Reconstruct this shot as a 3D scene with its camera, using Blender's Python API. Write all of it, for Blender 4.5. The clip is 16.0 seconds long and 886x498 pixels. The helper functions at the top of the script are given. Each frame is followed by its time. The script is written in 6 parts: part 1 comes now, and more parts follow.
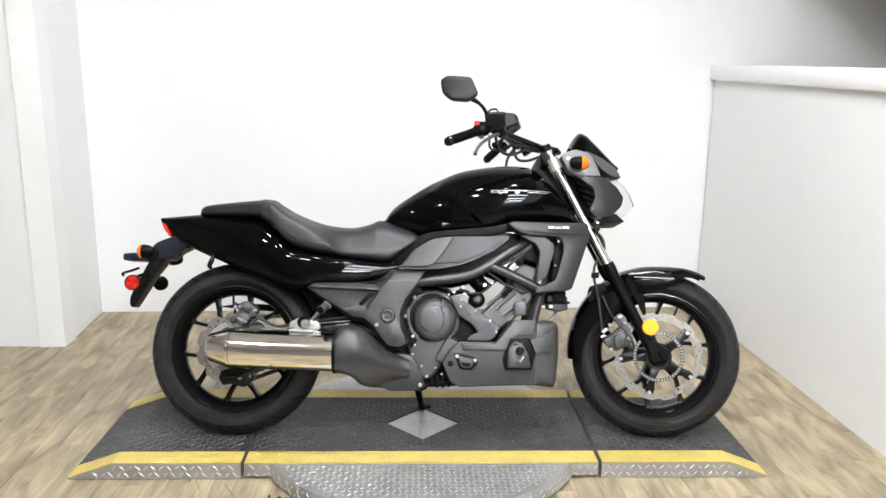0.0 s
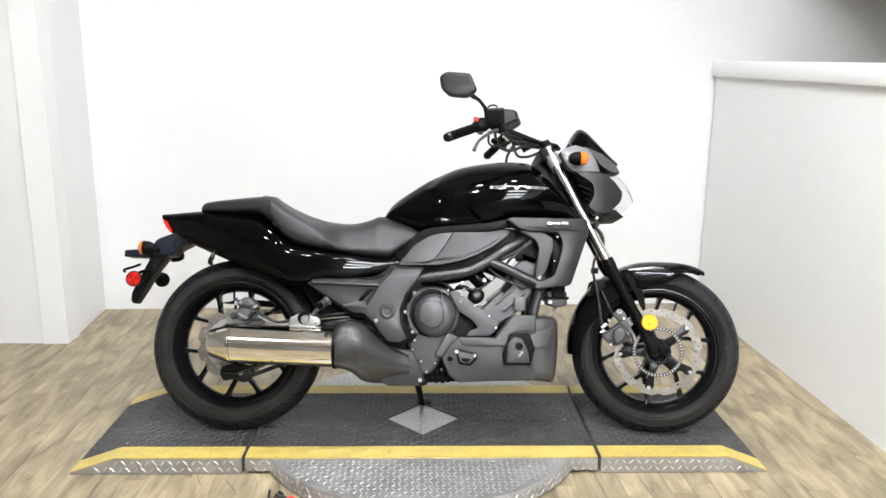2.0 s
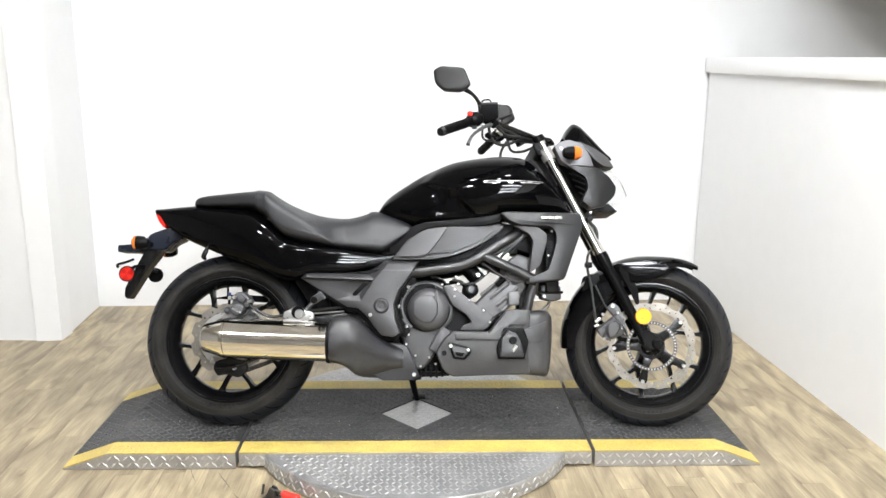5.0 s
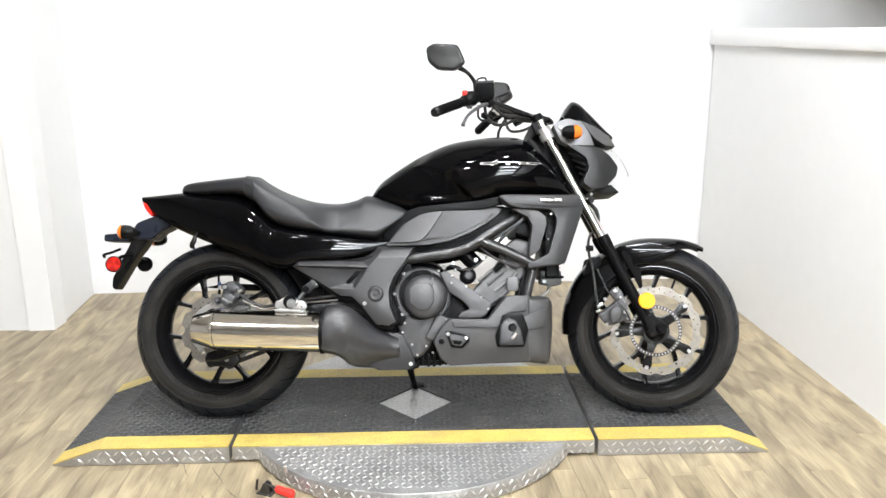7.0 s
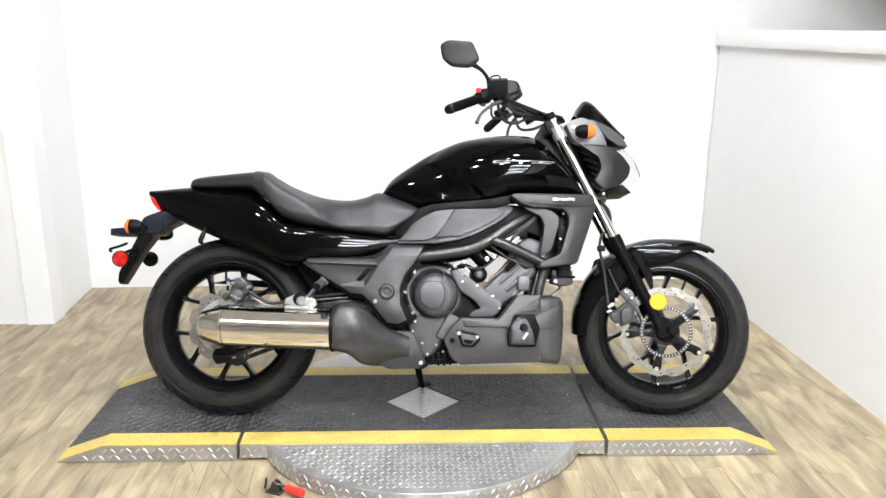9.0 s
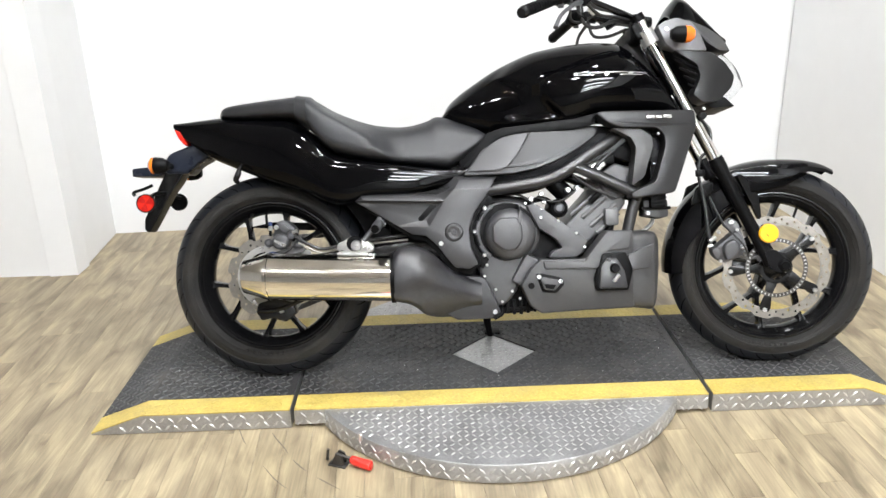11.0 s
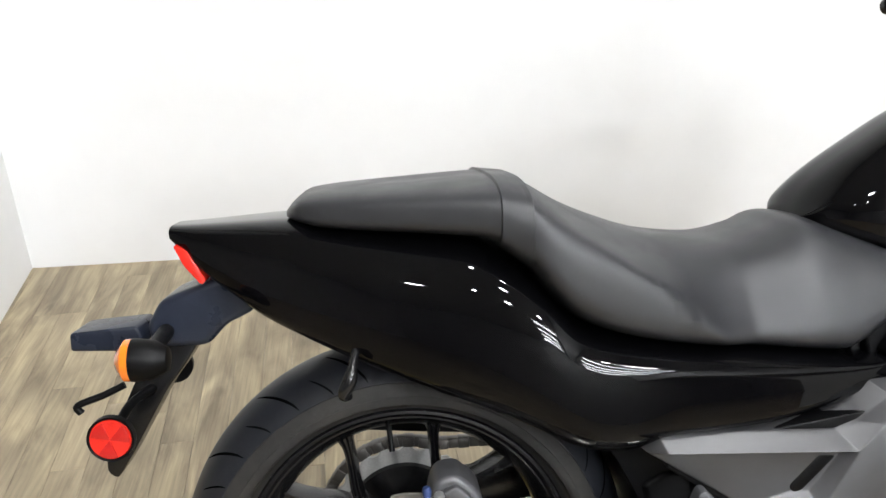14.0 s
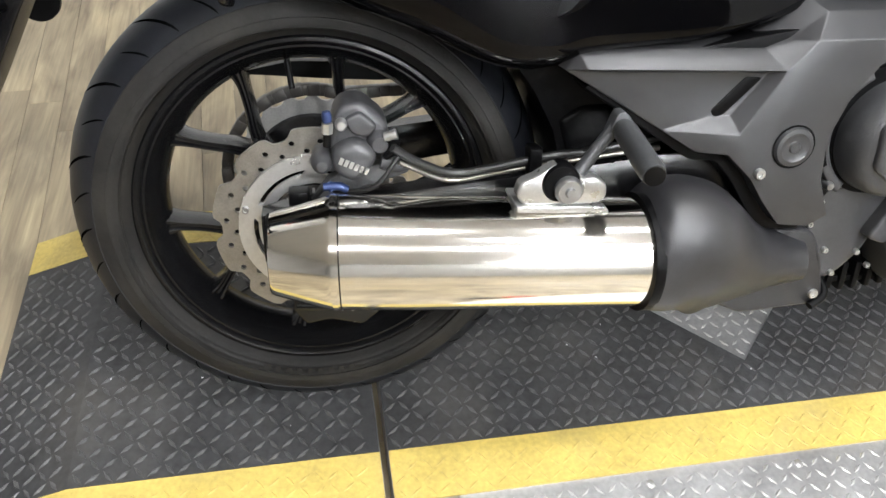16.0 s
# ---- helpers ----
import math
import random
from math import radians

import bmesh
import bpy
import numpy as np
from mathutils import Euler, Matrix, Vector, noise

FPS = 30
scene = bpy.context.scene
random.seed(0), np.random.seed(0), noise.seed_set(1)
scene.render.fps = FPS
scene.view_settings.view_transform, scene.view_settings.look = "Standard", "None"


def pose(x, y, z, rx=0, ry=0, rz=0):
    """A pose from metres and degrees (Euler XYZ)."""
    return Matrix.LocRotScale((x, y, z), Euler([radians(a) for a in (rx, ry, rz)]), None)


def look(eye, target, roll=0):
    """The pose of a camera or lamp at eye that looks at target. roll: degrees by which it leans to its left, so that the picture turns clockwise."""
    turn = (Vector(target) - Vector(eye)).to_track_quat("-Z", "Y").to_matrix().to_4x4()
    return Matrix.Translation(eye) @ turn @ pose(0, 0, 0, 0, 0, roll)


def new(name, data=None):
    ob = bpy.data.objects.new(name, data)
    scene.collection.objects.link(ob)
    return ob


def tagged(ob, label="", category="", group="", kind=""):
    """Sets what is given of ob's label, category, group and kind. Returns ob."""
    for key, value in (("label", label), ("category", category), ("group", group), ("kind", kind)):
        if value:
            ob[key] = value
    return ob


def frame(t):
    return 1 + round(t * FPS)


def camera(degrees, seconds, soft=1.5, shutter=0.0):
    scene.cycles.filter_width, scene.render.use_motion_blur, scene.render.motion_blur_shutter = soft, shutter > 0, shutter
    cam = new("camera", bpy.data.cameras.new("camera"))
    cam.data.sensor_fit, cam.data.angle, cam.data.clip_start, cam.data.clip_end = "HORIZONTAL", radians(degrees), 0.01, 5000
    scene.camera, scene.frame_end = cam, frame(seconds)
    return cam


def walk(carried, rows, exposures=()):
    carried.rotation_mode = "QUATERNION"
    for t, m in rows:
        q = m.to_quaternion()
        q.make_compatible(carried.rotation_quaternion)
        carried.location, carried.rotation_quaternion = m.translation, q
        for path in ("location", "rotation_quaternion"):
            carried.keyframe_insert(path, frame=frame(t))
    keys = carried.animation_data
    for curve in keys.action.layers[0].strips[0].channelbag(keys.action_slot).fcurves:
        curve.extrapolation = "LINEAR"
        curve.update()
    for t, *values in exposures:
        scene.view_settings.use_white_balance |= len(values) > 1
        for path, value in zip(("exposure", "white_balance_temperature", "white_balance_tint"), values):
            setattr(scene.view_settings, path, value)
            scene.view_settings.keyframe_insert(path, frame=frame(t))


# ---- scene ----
cam = camera(59.8, 16.0)
PATH = [
    (0, (0.677, 0.598, 1.343), (0.744, 2.549, 0.907), 0.8),
    (0.5, (0.695, 0.584, 1.313), (0.751, 2.541, 0.903), 0.4),
    (1, (0.707, 0.597, 1.33), (0.753, 2.552, 0.907), 0.6),
    (1.5, (0.688, 0.593, 1.321), (0.754, 2.544, 0.886), 0.6),
    (2, (0.695, 0.587, 1.336), (0.75, 2.537, 0.896), 0.6),
    (2.5, (0.664, 0.584, 1.333), (0.743, 2.535, 0.9), 1.0),
    (3, (0.691, 0.568, 1.316), (0.754, 2.522, 0.891), 0.9),
    (5.5, (0.699, 0.597, 1.32), (0.774, 2.543, 0.864), 0.4),
    (6, (0.689, 0.637, 1.329), (0.788, 2.575, 0.842), -0.1),
    (6.5, (0.725, 0.651, 1.315), (0.785, 2.587, 0.817), -0.3),
    (7, (0.731, 0.677, 1.328), (0.787, 2.612, 0.827), -0.3),
    (7.5, (0.731, 0.689, 1.331), (0.799, 2.623, 0.827), -0.2),
    (8, (0.693, 0.693, 1.33), (0.78, 2.627, 0.826), -0.1),
    (10.3, (0.648, 0.75, 1.3), (0.715, 2.668, 0.738), 1.3),
    (10.5, (0.647, 0.792, 1.282), (0.725, 2.694, 0.668), -1.5),
    (10.8, (0.541, 0.923, 1.277), (0.671, 2.802, 0.607), -1.4),
    (11, (0.509, 1.055, 1.247), (0.54, 2.934, 0.563), -1.7),
    (11.2, (0.453, 1.201, 1.257), (0.382, 3.097, 0.624), -1.3),
    (11.5, (0.372, 1.405, 1.256), (0.228, 3.281, 0.576), -3.9),
    (11.8, (0.28, 1.609, 1.256), (0.274, 3.473, 0.529), -5.4),
    (12, (0.239, 1.732, 1.27), (0.312, 3.585, 0.522), -4.8),
    (12.3, (0.21, 1.95, 1.256), (0.236, 3.82, 0.549), -5.6),
    (12.5, (0.196, 2.087, 1.263), (0.182, 3.966, 0.58), -5.0),
    (12.7, (0.167, 2.192, 1.267), (0.146, 4.05, 0.527), -4.8),
    (13, (0.102, 2.318, 1.258), (0.201, 4.144, 0.447), -2.1),
    (13.5, (0.001, 2.472, 1.272), (0.25, 4.277, 0.448), -0.6),
    (14, (-0.022, 2.53, 1.249), (0.175, 4.294, 0.327), 0.8),
    (14.5, (-0.013, 2.549, 1.196), (0.192, 4.193, 0.077), 2.3),
    (15, (-0.01, 2.544, 1.135), (0.227, 4.048, -0.162), 3.3),
    (15.5, (-0.002, 2.517, 1.091), (0.238, 3.914, -0.32), 4.9),
    (16, (0.019, 2.509, 1.071), (0.338, 3.877, -0.353), 4.9),
]
walk(cam, [(t, look(eye, target, roll)) for t, eye, target, roll in PATH], [(0.0, -0.06), (3.0, 0.0), (5.5, 0.16), (8.0, 0.18), (10.3, 0.16), (11.0, 0.10), (11.6, 0.0), (12.0, -0.04), (13.0, -0.04), (14.0, 0.08), (16.0, 0.08)])

# ---- light ----
world = bpy.data.worlds.new("showroom_air")
scene.world = world
world.use_nodes = True
world.node_tree.nodes["Background"].inputs[0].default_value = (0.9, 0.95, 1.0, 1)
world.node_tree.nodes["Background"].inputs[1].default_value = 0.02
scene.view_settings.exposure = 0.0


# ---- materials ----
def rgb(r, g, b):
    return (r, g, b, 1.0)


def material(name, colour, rough=0.5, metal=0.0, coat=0.0, vary=0.15, scale=20.0, bump=0.0, bump_scale=200.0, spec=0.5, dust=0.0):
    """A painted, rubber, plastic or metal surface: blotches at two sizes, uneven gloss and fine relief."""
    m = bpy.data.materials.new(name)
    m.use_nodes = True
    nt = m.node_tree
    b = nt.nodes["Principled BSDF"]
    co = nt.nodes.new("ShaderNodeTexCoord")
    n1 = nt.nodes.new("ShaderNodeTexNoise")
    n1.inputs["Scale"].default_value, n1.inputs["Detail"].default_value = scale, 6
    n2 = nt.nodes.new("ShaderNodeTexNoise")
    n2.inputs["Scale"].default_value, n2.inputs["Detail"].default_value = scale * 9, 3
    mixn = nt.nodes.new("ShaderNodeMath")
    mixn.operation = "ADD"
    nt.links.new(co.outputs["Object"], n1.inputs["Vector"])
    nt.links.new(co.outputs["Object"], n2.inputs["Vector"])
    nt.links.new(n1.outputs[0], mixn.inputs[0])
    nt.links.new(n2.outputs[0], mixn.inputs[1])
    ramp = nt.nodes.new("ShaderNodeMapRange")
    ramp.inputs[1].default_value, ramp.inputs[2].default_value = 0.6, 1.4
    ramp.inputs[3].default_value, ramp.inputs[4].default_value = 1 - vary, 1 + vary
    nt.links.new(mixn.outputs[0], ramp.inputs[0])
    mul = nt.nodes.new("ShaderNodeVectorMath")
    mul.operation = "SCALE"
    mul.inputs[0].default_value = colour
    nt.links.new(ramp.outputs[0], mul.inputs["Scale"])
    last = mul.outputs[0]
    if dust:
        n3 = nt.nodes.new("ShaderNodeTexNoise")
        n3.inputs["Scale"].default_value, n3.inputs["Detail"].default_value = scale * 0.6, 8
        nt.links.new(co.outputs["Object"], n3.inputs["Vector"])
        r3 = nt.nodes.new("ShaderNodeMapRange")
        r3.inputs[1].default_value, r3.inputs[2].default_value = 0.48, 0.7
        r3.inputs[3].default_value, r3.inputs[4].default_value = 0.0, dust
        nt.links.new(n3.outputs[0], r3.inputs[0])
        mx = nt.nodes.new("ShaderNodeMix")
        mx.data_type = "RGBA"
        nt.links.new(r3.outputs[0], mx.inputs["Factor"])
        nt.links.new(last, mx.inputs[6])
        mx.inputs[7].default_value = rgb(0.2, 0.18, 0.15)
        last = mx.outputs[2]
    nt.links.new(last, b.inputs["Base Color"])
    rr = nt.nodes.new("ShaderNodeMapRange")
    rr.inputs[1].default_value, rr.inputs[2].default_value = 0.3, 0.7
    rr.inputs[3].default_value, rr.inputs[4].default_value = rough * 0.85, min(1.0, rough * 1.15)
    nt.links.new(n1.outputs[0], rr.inputs[0])
    nt.links.new(rr.outputs[0], b.inputs["Roughness"])
    b.inputs["Metallic"].default_value = metal
    b.inputs["Coat Weight"].default_value = coat
    b.inputs["Coat Roughness"].default_value = 0.03
    b.inputs["Specular IOR Level"].default_value = spec
    if bump:
        n4 = nt.nodes.new("ShaderNodeTexNoise")
        n4.inputs["Scale"].default_value, n4.inputs["Detail"].default_value = bump_scale, 4
        nt.links.new(co.outputs["Object"], n4.inputs["Vector"])
        bp = nt.nodes.new("ShaderNodeBump")
        bp.inputs["Strength"].default_value, bp.inputs["Distance"].default_value = bump, 0.002
        nt.links.new(n4.outputs[0], bp.inputs["Height"])
        nt.links.new(bp.outputs[0], b.inputs["Normal"])
    return m


def glow(name, colour, strength):
    m = bpy.data.materials.new(name)
    m.use_nodes = True
    b = m.node_tree.nodes["Principled BSDF"]
    b.inputs["Base Color"].default_value = rgb(*colour)
    b.inputs["Emission Color"].default_value = rgb(*colour)
    b.inputs["Emission Strength"].default_value = strength
    return m


def plank_material():
    """Weathered vinyl planks: long streaks of grey and tan, knots, and a tone of its own for each plank."""
    m = bpy.data.materials.new("vinyl_plank")
    m.use_nodes = True
    nt = m.node_tree
    b = nt.nodes["Principled BSDF"]
    geo = nt.nodes.new("ShaderNodeNewGeometry")
    info = nt.nodes.new("ShaderNodeObjectInfo")
    add = nt.nodes.new("ShaderNodeVectorMath")
    add.operation = "ADD"
    off = nt.nodes.new("ShaderNodeVectorMath")
    off.operation = "SCALE"
    off.inputs[0].default_value = (37.0, 19.0, 0.0)
    rnd = nt.nodes.new("ShaderNodeMath")
    rnd.operation = "ADD"
    nt.links.new(info.outputs["Random"], rnd.inputs[0])
    nt.links.new(geo.outputs["Random Per Island"], rnd.inputs[1])
    nt.links.new(rnd.outputs[0], off.inputs["Scale"])
    nt.links.new(geo.outputs["Position"], add.inputs[0])
    nt.links.new(off.outputs[0], add.inputs[1])
    stretch = nt.nodes.new("ShaderNodeMapping")
    stretch.inputs["Scale"].default_value = (13.0, 3.6, 1.0)
    nt.links.new(add.outputs[0], stretch.inputs["Vector"])
    grain = nt.nodes.new("ShaderNodeTexNoise")
    grain.inputs["Scale"].default_value, grain.inputs["Detail"].default_value, grain.inputs["Distortion"].default_value = 1.0, 8, 0.8
    nt.links.new(stretch.outputs[0], grain.inputs["Vector"])
    ramp = nt.nodes.new("ShaderNodeValToRGB")
    ramp.color_ramp.elements[0].position, ramp.color_ramp.elements[0].color = 0.33, rgb(0.185, 0.146, 0.094)
    ramp.color_ramp.elements[1].position, ramp.color_ramp.elements[1].color = 0.70, rgb(0.46, 0.376, 0.235)
    e = ramp.color_ramp.elements.new(0.5)
    e.color = rgb(0.31, 0.252, 0.164)
    nt.links.new(grain.outputs[0], ramp.inputs[0])
    fine = nt.nodes.new("ShaderNodeMapping")
    fine.inputs["Scale"].default_value = (160.0, 6.0, 1.0)
    nt.links.new(add.outputs[0], fine.inputs["Vector"])
    fn = nt.nodes.new("ShaderNodeTexNoise")
    fn.inputs["Scale"].default_value, fn.inputs["Detail"].default_value = 1.0, 4
    nt.links.new(fine.outputs[0], fn.inputs["Vector"])
    fr = nt.nodes.new("ShaderNodeMapRange")
    fr.inputs[1].default_value, fr.inputs[2].default_value, fr.inputs[3].default_value, fr.inputs[4].default_value = 0.3, 0.7, 0.82, 1.14
    nt.links.new(fn.outputs[0], fr.inputs[0])
    tone = nt.nodes.new("ShaderNodeMapRange")
    tone.inputs[1].default_value, tone.inputs[2].default_value, tone.inputs[3].default_value, tone.inputs[4].default_value = 0.0, 2.0, 0.84, 1.15
    nt.links.new(rnd.outputs[0], tone.inputs[0])
    both = nt.nodes.new("ShaderNodeMath")
    both.operation = "MULTIPLY"
    nt.links.new(fr.outputs[0], both.inputs[0])
    nt.links.new(tone.outputs[0], both.inputs[1])
    sc = nt.nodes.new("ShaderNodeVectorMath")
    sc.operation = "SCALE"
    nt.links.new(ramp.outputs[0], sc.inputs[0])
    nt.links.new(both.outputs[0], sc.inputs["Scale"])
    nt.links.new(sc.outputs[0], b.inputs["Base Color"])
    b.inputs["Roughness"].default_value = 0.42
    bp = nt.nodes.new("ShaderNodeBump")
    bp.inputs["Strength"].default_value, bp.inputs["Distance"].default_value = 0.12, 0.001
    nt.links.new(fn.outputs[0], bp.inputs["Height"])
    nt.links.new(bp.outputs[0], b.inputs["Normal"])
    return m


WALL = material("white_wall_paint", (0.79, 0.793, 0.793), 0.6, vary=0.018, scale=1.3, bump=0.05, bump_scale=120)
UPPER = material("grey_upper_wall_paint", (0.50, 0.48, 0.46), 0.6, vary=0.03, scale=2.0)
SHOWROOM = material("grey_showroom_paint", (0.36, 0.355, 0.35), 0.6, vary=0.15, scale=1.5)
CEIL = material("light_grey_ceiling_paint", (0.55, 0.55, 0.55), 0.7, vary=0.1, scale=2.0)
TRIMW = material("white_trim_paint", (0.82, 0.82, 0.82), 0.35, vary=0.02, scale=4.0)
PLANK = plank_material()
SEAMDARK = material("dark_underlay", (0.12, 0.095, 0.07), 0.8)
ALU = material("worn_aluminium_tread_plate", (0.44, 0.44, 0.44), 0.45, 0.75, vary=0.2, scale=14, bump=0.15, bump_scale=90, dust=0.2)
ALUSTUD = material("polished_tread_studs", (0.58, 0.58, 0.57), 0.42, 0.7, vary=0.15, scale=30)
MATSTUD = material("rubber_mat_studs", (0.072, 0.072, 0.073), 0.46, vary=0.45, scale=24, dust=0.12)
MAT = material("dusty_rubber_tread_mat", (0.042, 0.042, 0.0435), 0.55, vary=0.45, scale=10, bump=0.12, dust=0.16, spec=0.25)
YELLOW = material("yellow_safety_vinyl", (0.53, 0.405, 0.105), 0.5, vary=0.25, scale=14, bump=0.1, dust=0.22)
GLOSS = material("gloss_black_paint", (0.0013, 0.0013, 0.0016), 0.035, 0.0, 0.24, vary=0.1, spec=0.04)
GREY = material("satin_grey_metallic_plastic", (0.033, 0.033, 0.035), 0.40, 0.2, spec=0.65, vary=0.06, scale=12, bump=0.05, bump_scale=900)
COVER = material("dark_satin_side_cover", (0.013, 0.013, 0.0142), 0.40, 0.15, vary=0.08, scale=12, bump=0.05, bump_scale=900, spec=0.55)
SCUFFED = material("scuffed_dark_grey_plastic", (0.015, 0.015, 0.0178), 0.46, vary=0.35, scale=9, bump=0.1, bump_scale=500, dust=0.06, spec=0.7)
SILVERGREY = material("silver_grey_plastic", (0.13, 0.13, 0.135), 0.38, 0.3, vary=0.05, scale=12)
DKGREY = material("dark_grey_plastic", (0.025, 0.025, 0.0265), 0.46, 0.0, vary=0.18, scale=10, bump=0.08, bump_scale=700, dust=0.07, spec=0.6)
CASE = material("painted_engine_casting", (0.054, 0.054, 0.057), 0.44, 0.2, spec=0.65, vary=0.12, scale=25, bump=0.15, bump_scale=500)
CASE_L = material("grey_engine_casting", (0.12, 0.12, 0.123), 0.45, 0.4, vary=0.15, scale=25, bump=0.2, bump_scale=400)
VINYL = material("black_seat_vinyl", (0.0165, 0.017, 0.0190), 0.42, spec=0.45, vary=0.08, scale=16, bump=0.2, bump_scale=1400)
# the blue tint paints the sheen that the tyre's crown catches
TREAD = material("sheen_tinted_tread_rubber", (0.008, 0.009, 0.012), 0.44, vary=0.2, scale=14, bump=0.1, bump_scale=300, spec=0.35)
FRAME = material("satin_black_frame_paint", (0.016, 0.016, 0.017), 0.34, vary=0.1, scale=20, spec=0.6)
TYRE = material("tyre_rubber", (0.0135, 0.0128, 0.0122), 0.6, vary=0.3, scale=14, bump=0.15, bump_scale=300, dust=0.07, spec=0.25)
# near-black stands in for the shade inside the tread cuts
GROOVE = material("tyre_groove_painted_shade", (0.002, 0.002, 0.002), 0.9, spec=0.0)
MIRROR = material("grained_black_mirror_shell", (0.010, 0.010, 0.0105), 0.36, vary=0.1, scale=20, spec=0.3)
RIM = material("satin_black_wheel_paint", (0.004, 0.004, 0.0045), 0.24, 0.0, spec=0.40, vary=0.15, scale=30)
BLACK = material("matt_black_plastic", (0.0022, 0.0022, 0.0025), 0.42, vary=0.2, scale=25, bump=0.1, bump_scale=600, spec=0.10)
BLUEBLACK = material("black_plastic_with_painted_sheen", (0.012, 0.015, 0.024), 0.28, vary=0.15, scale=20, spec=0.25)
CHROME = material("polished_chrome", (0.80, 0.79, 0.77), 0.07, 1.0, vary=0.03, scale=8)
MUFF = material("polished_stainless_steel", (0.86, 0.83, 0.77), 0.11, 1.0, vary=0.04, scale=9)
STEEL = material("brushed_disc_steel", (0.31, 0.292, 0.265), 0.36, 0.9, vary=0.2, scale=60)
SILVER = material("cast_silver_alloy", (0.62, 0.62, 0.61), 0.3, 0.85, vary=0.1, scale=30)
BOLT = material("zinc_bolt_steel", (0.42, 0.42, 0.42), 0.32, 0.9, vary=0.1, scale=60)
CALIPER = material("gunmetal_caliper", (0.070, 0.070, 0.074), 0.40, 0.3, vary=0.12, scale=40)
RED = material("red_lens", (0.55, 0.018, 0.010), 0.12, 0.0, 0.6, vary=0.2, scale=90)
REDDARK = material("dark_red_lens", (0.36, 0.01, 0.008), 0.12, 0.0, 0.6)
AMBER = material("amber_reflector", (0.95, 0.45, 0.012), 0.2, 0.0, 0.5, vary=0.06)
ORANGE = material("orange_lens", (0.72, 0.17, 0.012), 0.15, 0.0, 0.5, vary=0.08)
CLEAR = material("clear_headlamp_lens", (0.93, 0.94, 0.95), 0.06, 0.0, 0.3, vary=0.02, scale=40)
CLEAR.node_tree.nodes["Principled BSDF"].inputs["Transmission Weight"].default_value = 0.92
CLEAR.node_tree.nodes["Principled BSDF"].inputs["IOR"].default_value = 1.12
BADGE = material("chrome_badge", (0.85, 0.85, 0.86), 0.18, 0.9)
SPROCKET = material("zinc_plated_sprocket_steel", (0.40, 0.40, 0.39), 0.45, 0.3, vary=0.2, scale=40)
CHAIN = material("oily_chain_steel", (0.10, 0.095, 0.09), 0.45, 0.8, vary=0.2, scale=60)
GUN = material("worn_gunmetal_paint", (0.075, 0.077, 0.080), 0.40, 0.4, vary=0.15, scale=40)
HOSE = material("black_rubber_hose", (0.012, 0.012, 0.012), 0.4)
BLUE = material("blue_anodised", (0.03, 0.05, 0.14), 0.35, 0.4)
SCUFF = material("dark_rubber_scuff", (0.16, 0.135, 0.10), 0.6, vary=0.3, scale=30)
REDPLASTIC = material("red_plastic", (0.70, 0.03, 0.02), 0.35, vary=0.1)
TUBE_ON = glow("lit_fluorescent_tube", (0.93, 0.965, 1.0), 150.0)
SPOT_ON = glow("lit_spot_lamp", (0.965, 0.978, 1.0), 410.0)


# ---- mesh helpers ----
def part(name, bm, mat, parent=None, label="", sharp=38):
    """Link a bmesh as one mesh object under a thing or a part."""
    bmesh.ops.recalc_face_normals(bm, faces=bm.faces)
    for f in bm.faces:
        f.smooth = True
    for e in bm.edges:
        if len(e.link_faces) == 2 and e.calc_face_angle(0) > radians(sharp):
            e.smooth = False
    me = bpy.data.meshes.new(name)
    bm.to_mesh(me)
    bm.free()
    me.materials.append(mat)
    ob = new(name, me)
    if parent is not None:
        ob.parent = parent
    if label:
        ob["label"] = label
    return ob


def flat(name, bm, mat, parent=None, label=""):
    return part(name, bm, mat, parent, label, sharp=1)


def spline(pts, n=6, closed=False):
    """Catmull-Rom through points of any dimension."""
    p = [np.array(q, float) for q in pts]
    out = []
    m = len(p) if closed else len(p) - 1
    for i in range(m):
        a = p[i - 1] if (closed or i > 0) else 2 * p[0] - p[1]
        b, c = p[i], p[(i + 1) % len(p)]
        d = p[(i + 2) % len(p)] if (closed or i + 2 < len(p)) else 2 * p[-1] - p[-2]
        for k in range(n):
            t = k / n
            out.append(0.5 * (2 * b + (c - a) * t + (2 * a - 5 * b + 4 * c - d) * t * t + (3 * b - a - 3 * c + d) * t ** 3))
    if not closed:
        out.append(p[-1])
    return out


def rounded(pts, r=0.008, n=3):
    """A closed outline with every corner cut by a small arc."""
    p = [np.array(q, float) for q in pts]
    out = []
    for i in range(len(p)):
        a, b, c = p[i - 1], p[i], p[(i + 1) % len(p)]
        u, v = a - b, c - b
        lu, lv = np.linalg.norm(u), np.linalg.norm(v)
        k = min(r, 0.45 * lu, 0.45 * lv)
        s, e = b + u / lu * k, b + v / lv * k
        for j in range(n + 1):
            t = j / n
            out.append((1 - t) ** 2 * s + 2 * t * (1 - t) * b + t * t * e)
    return out


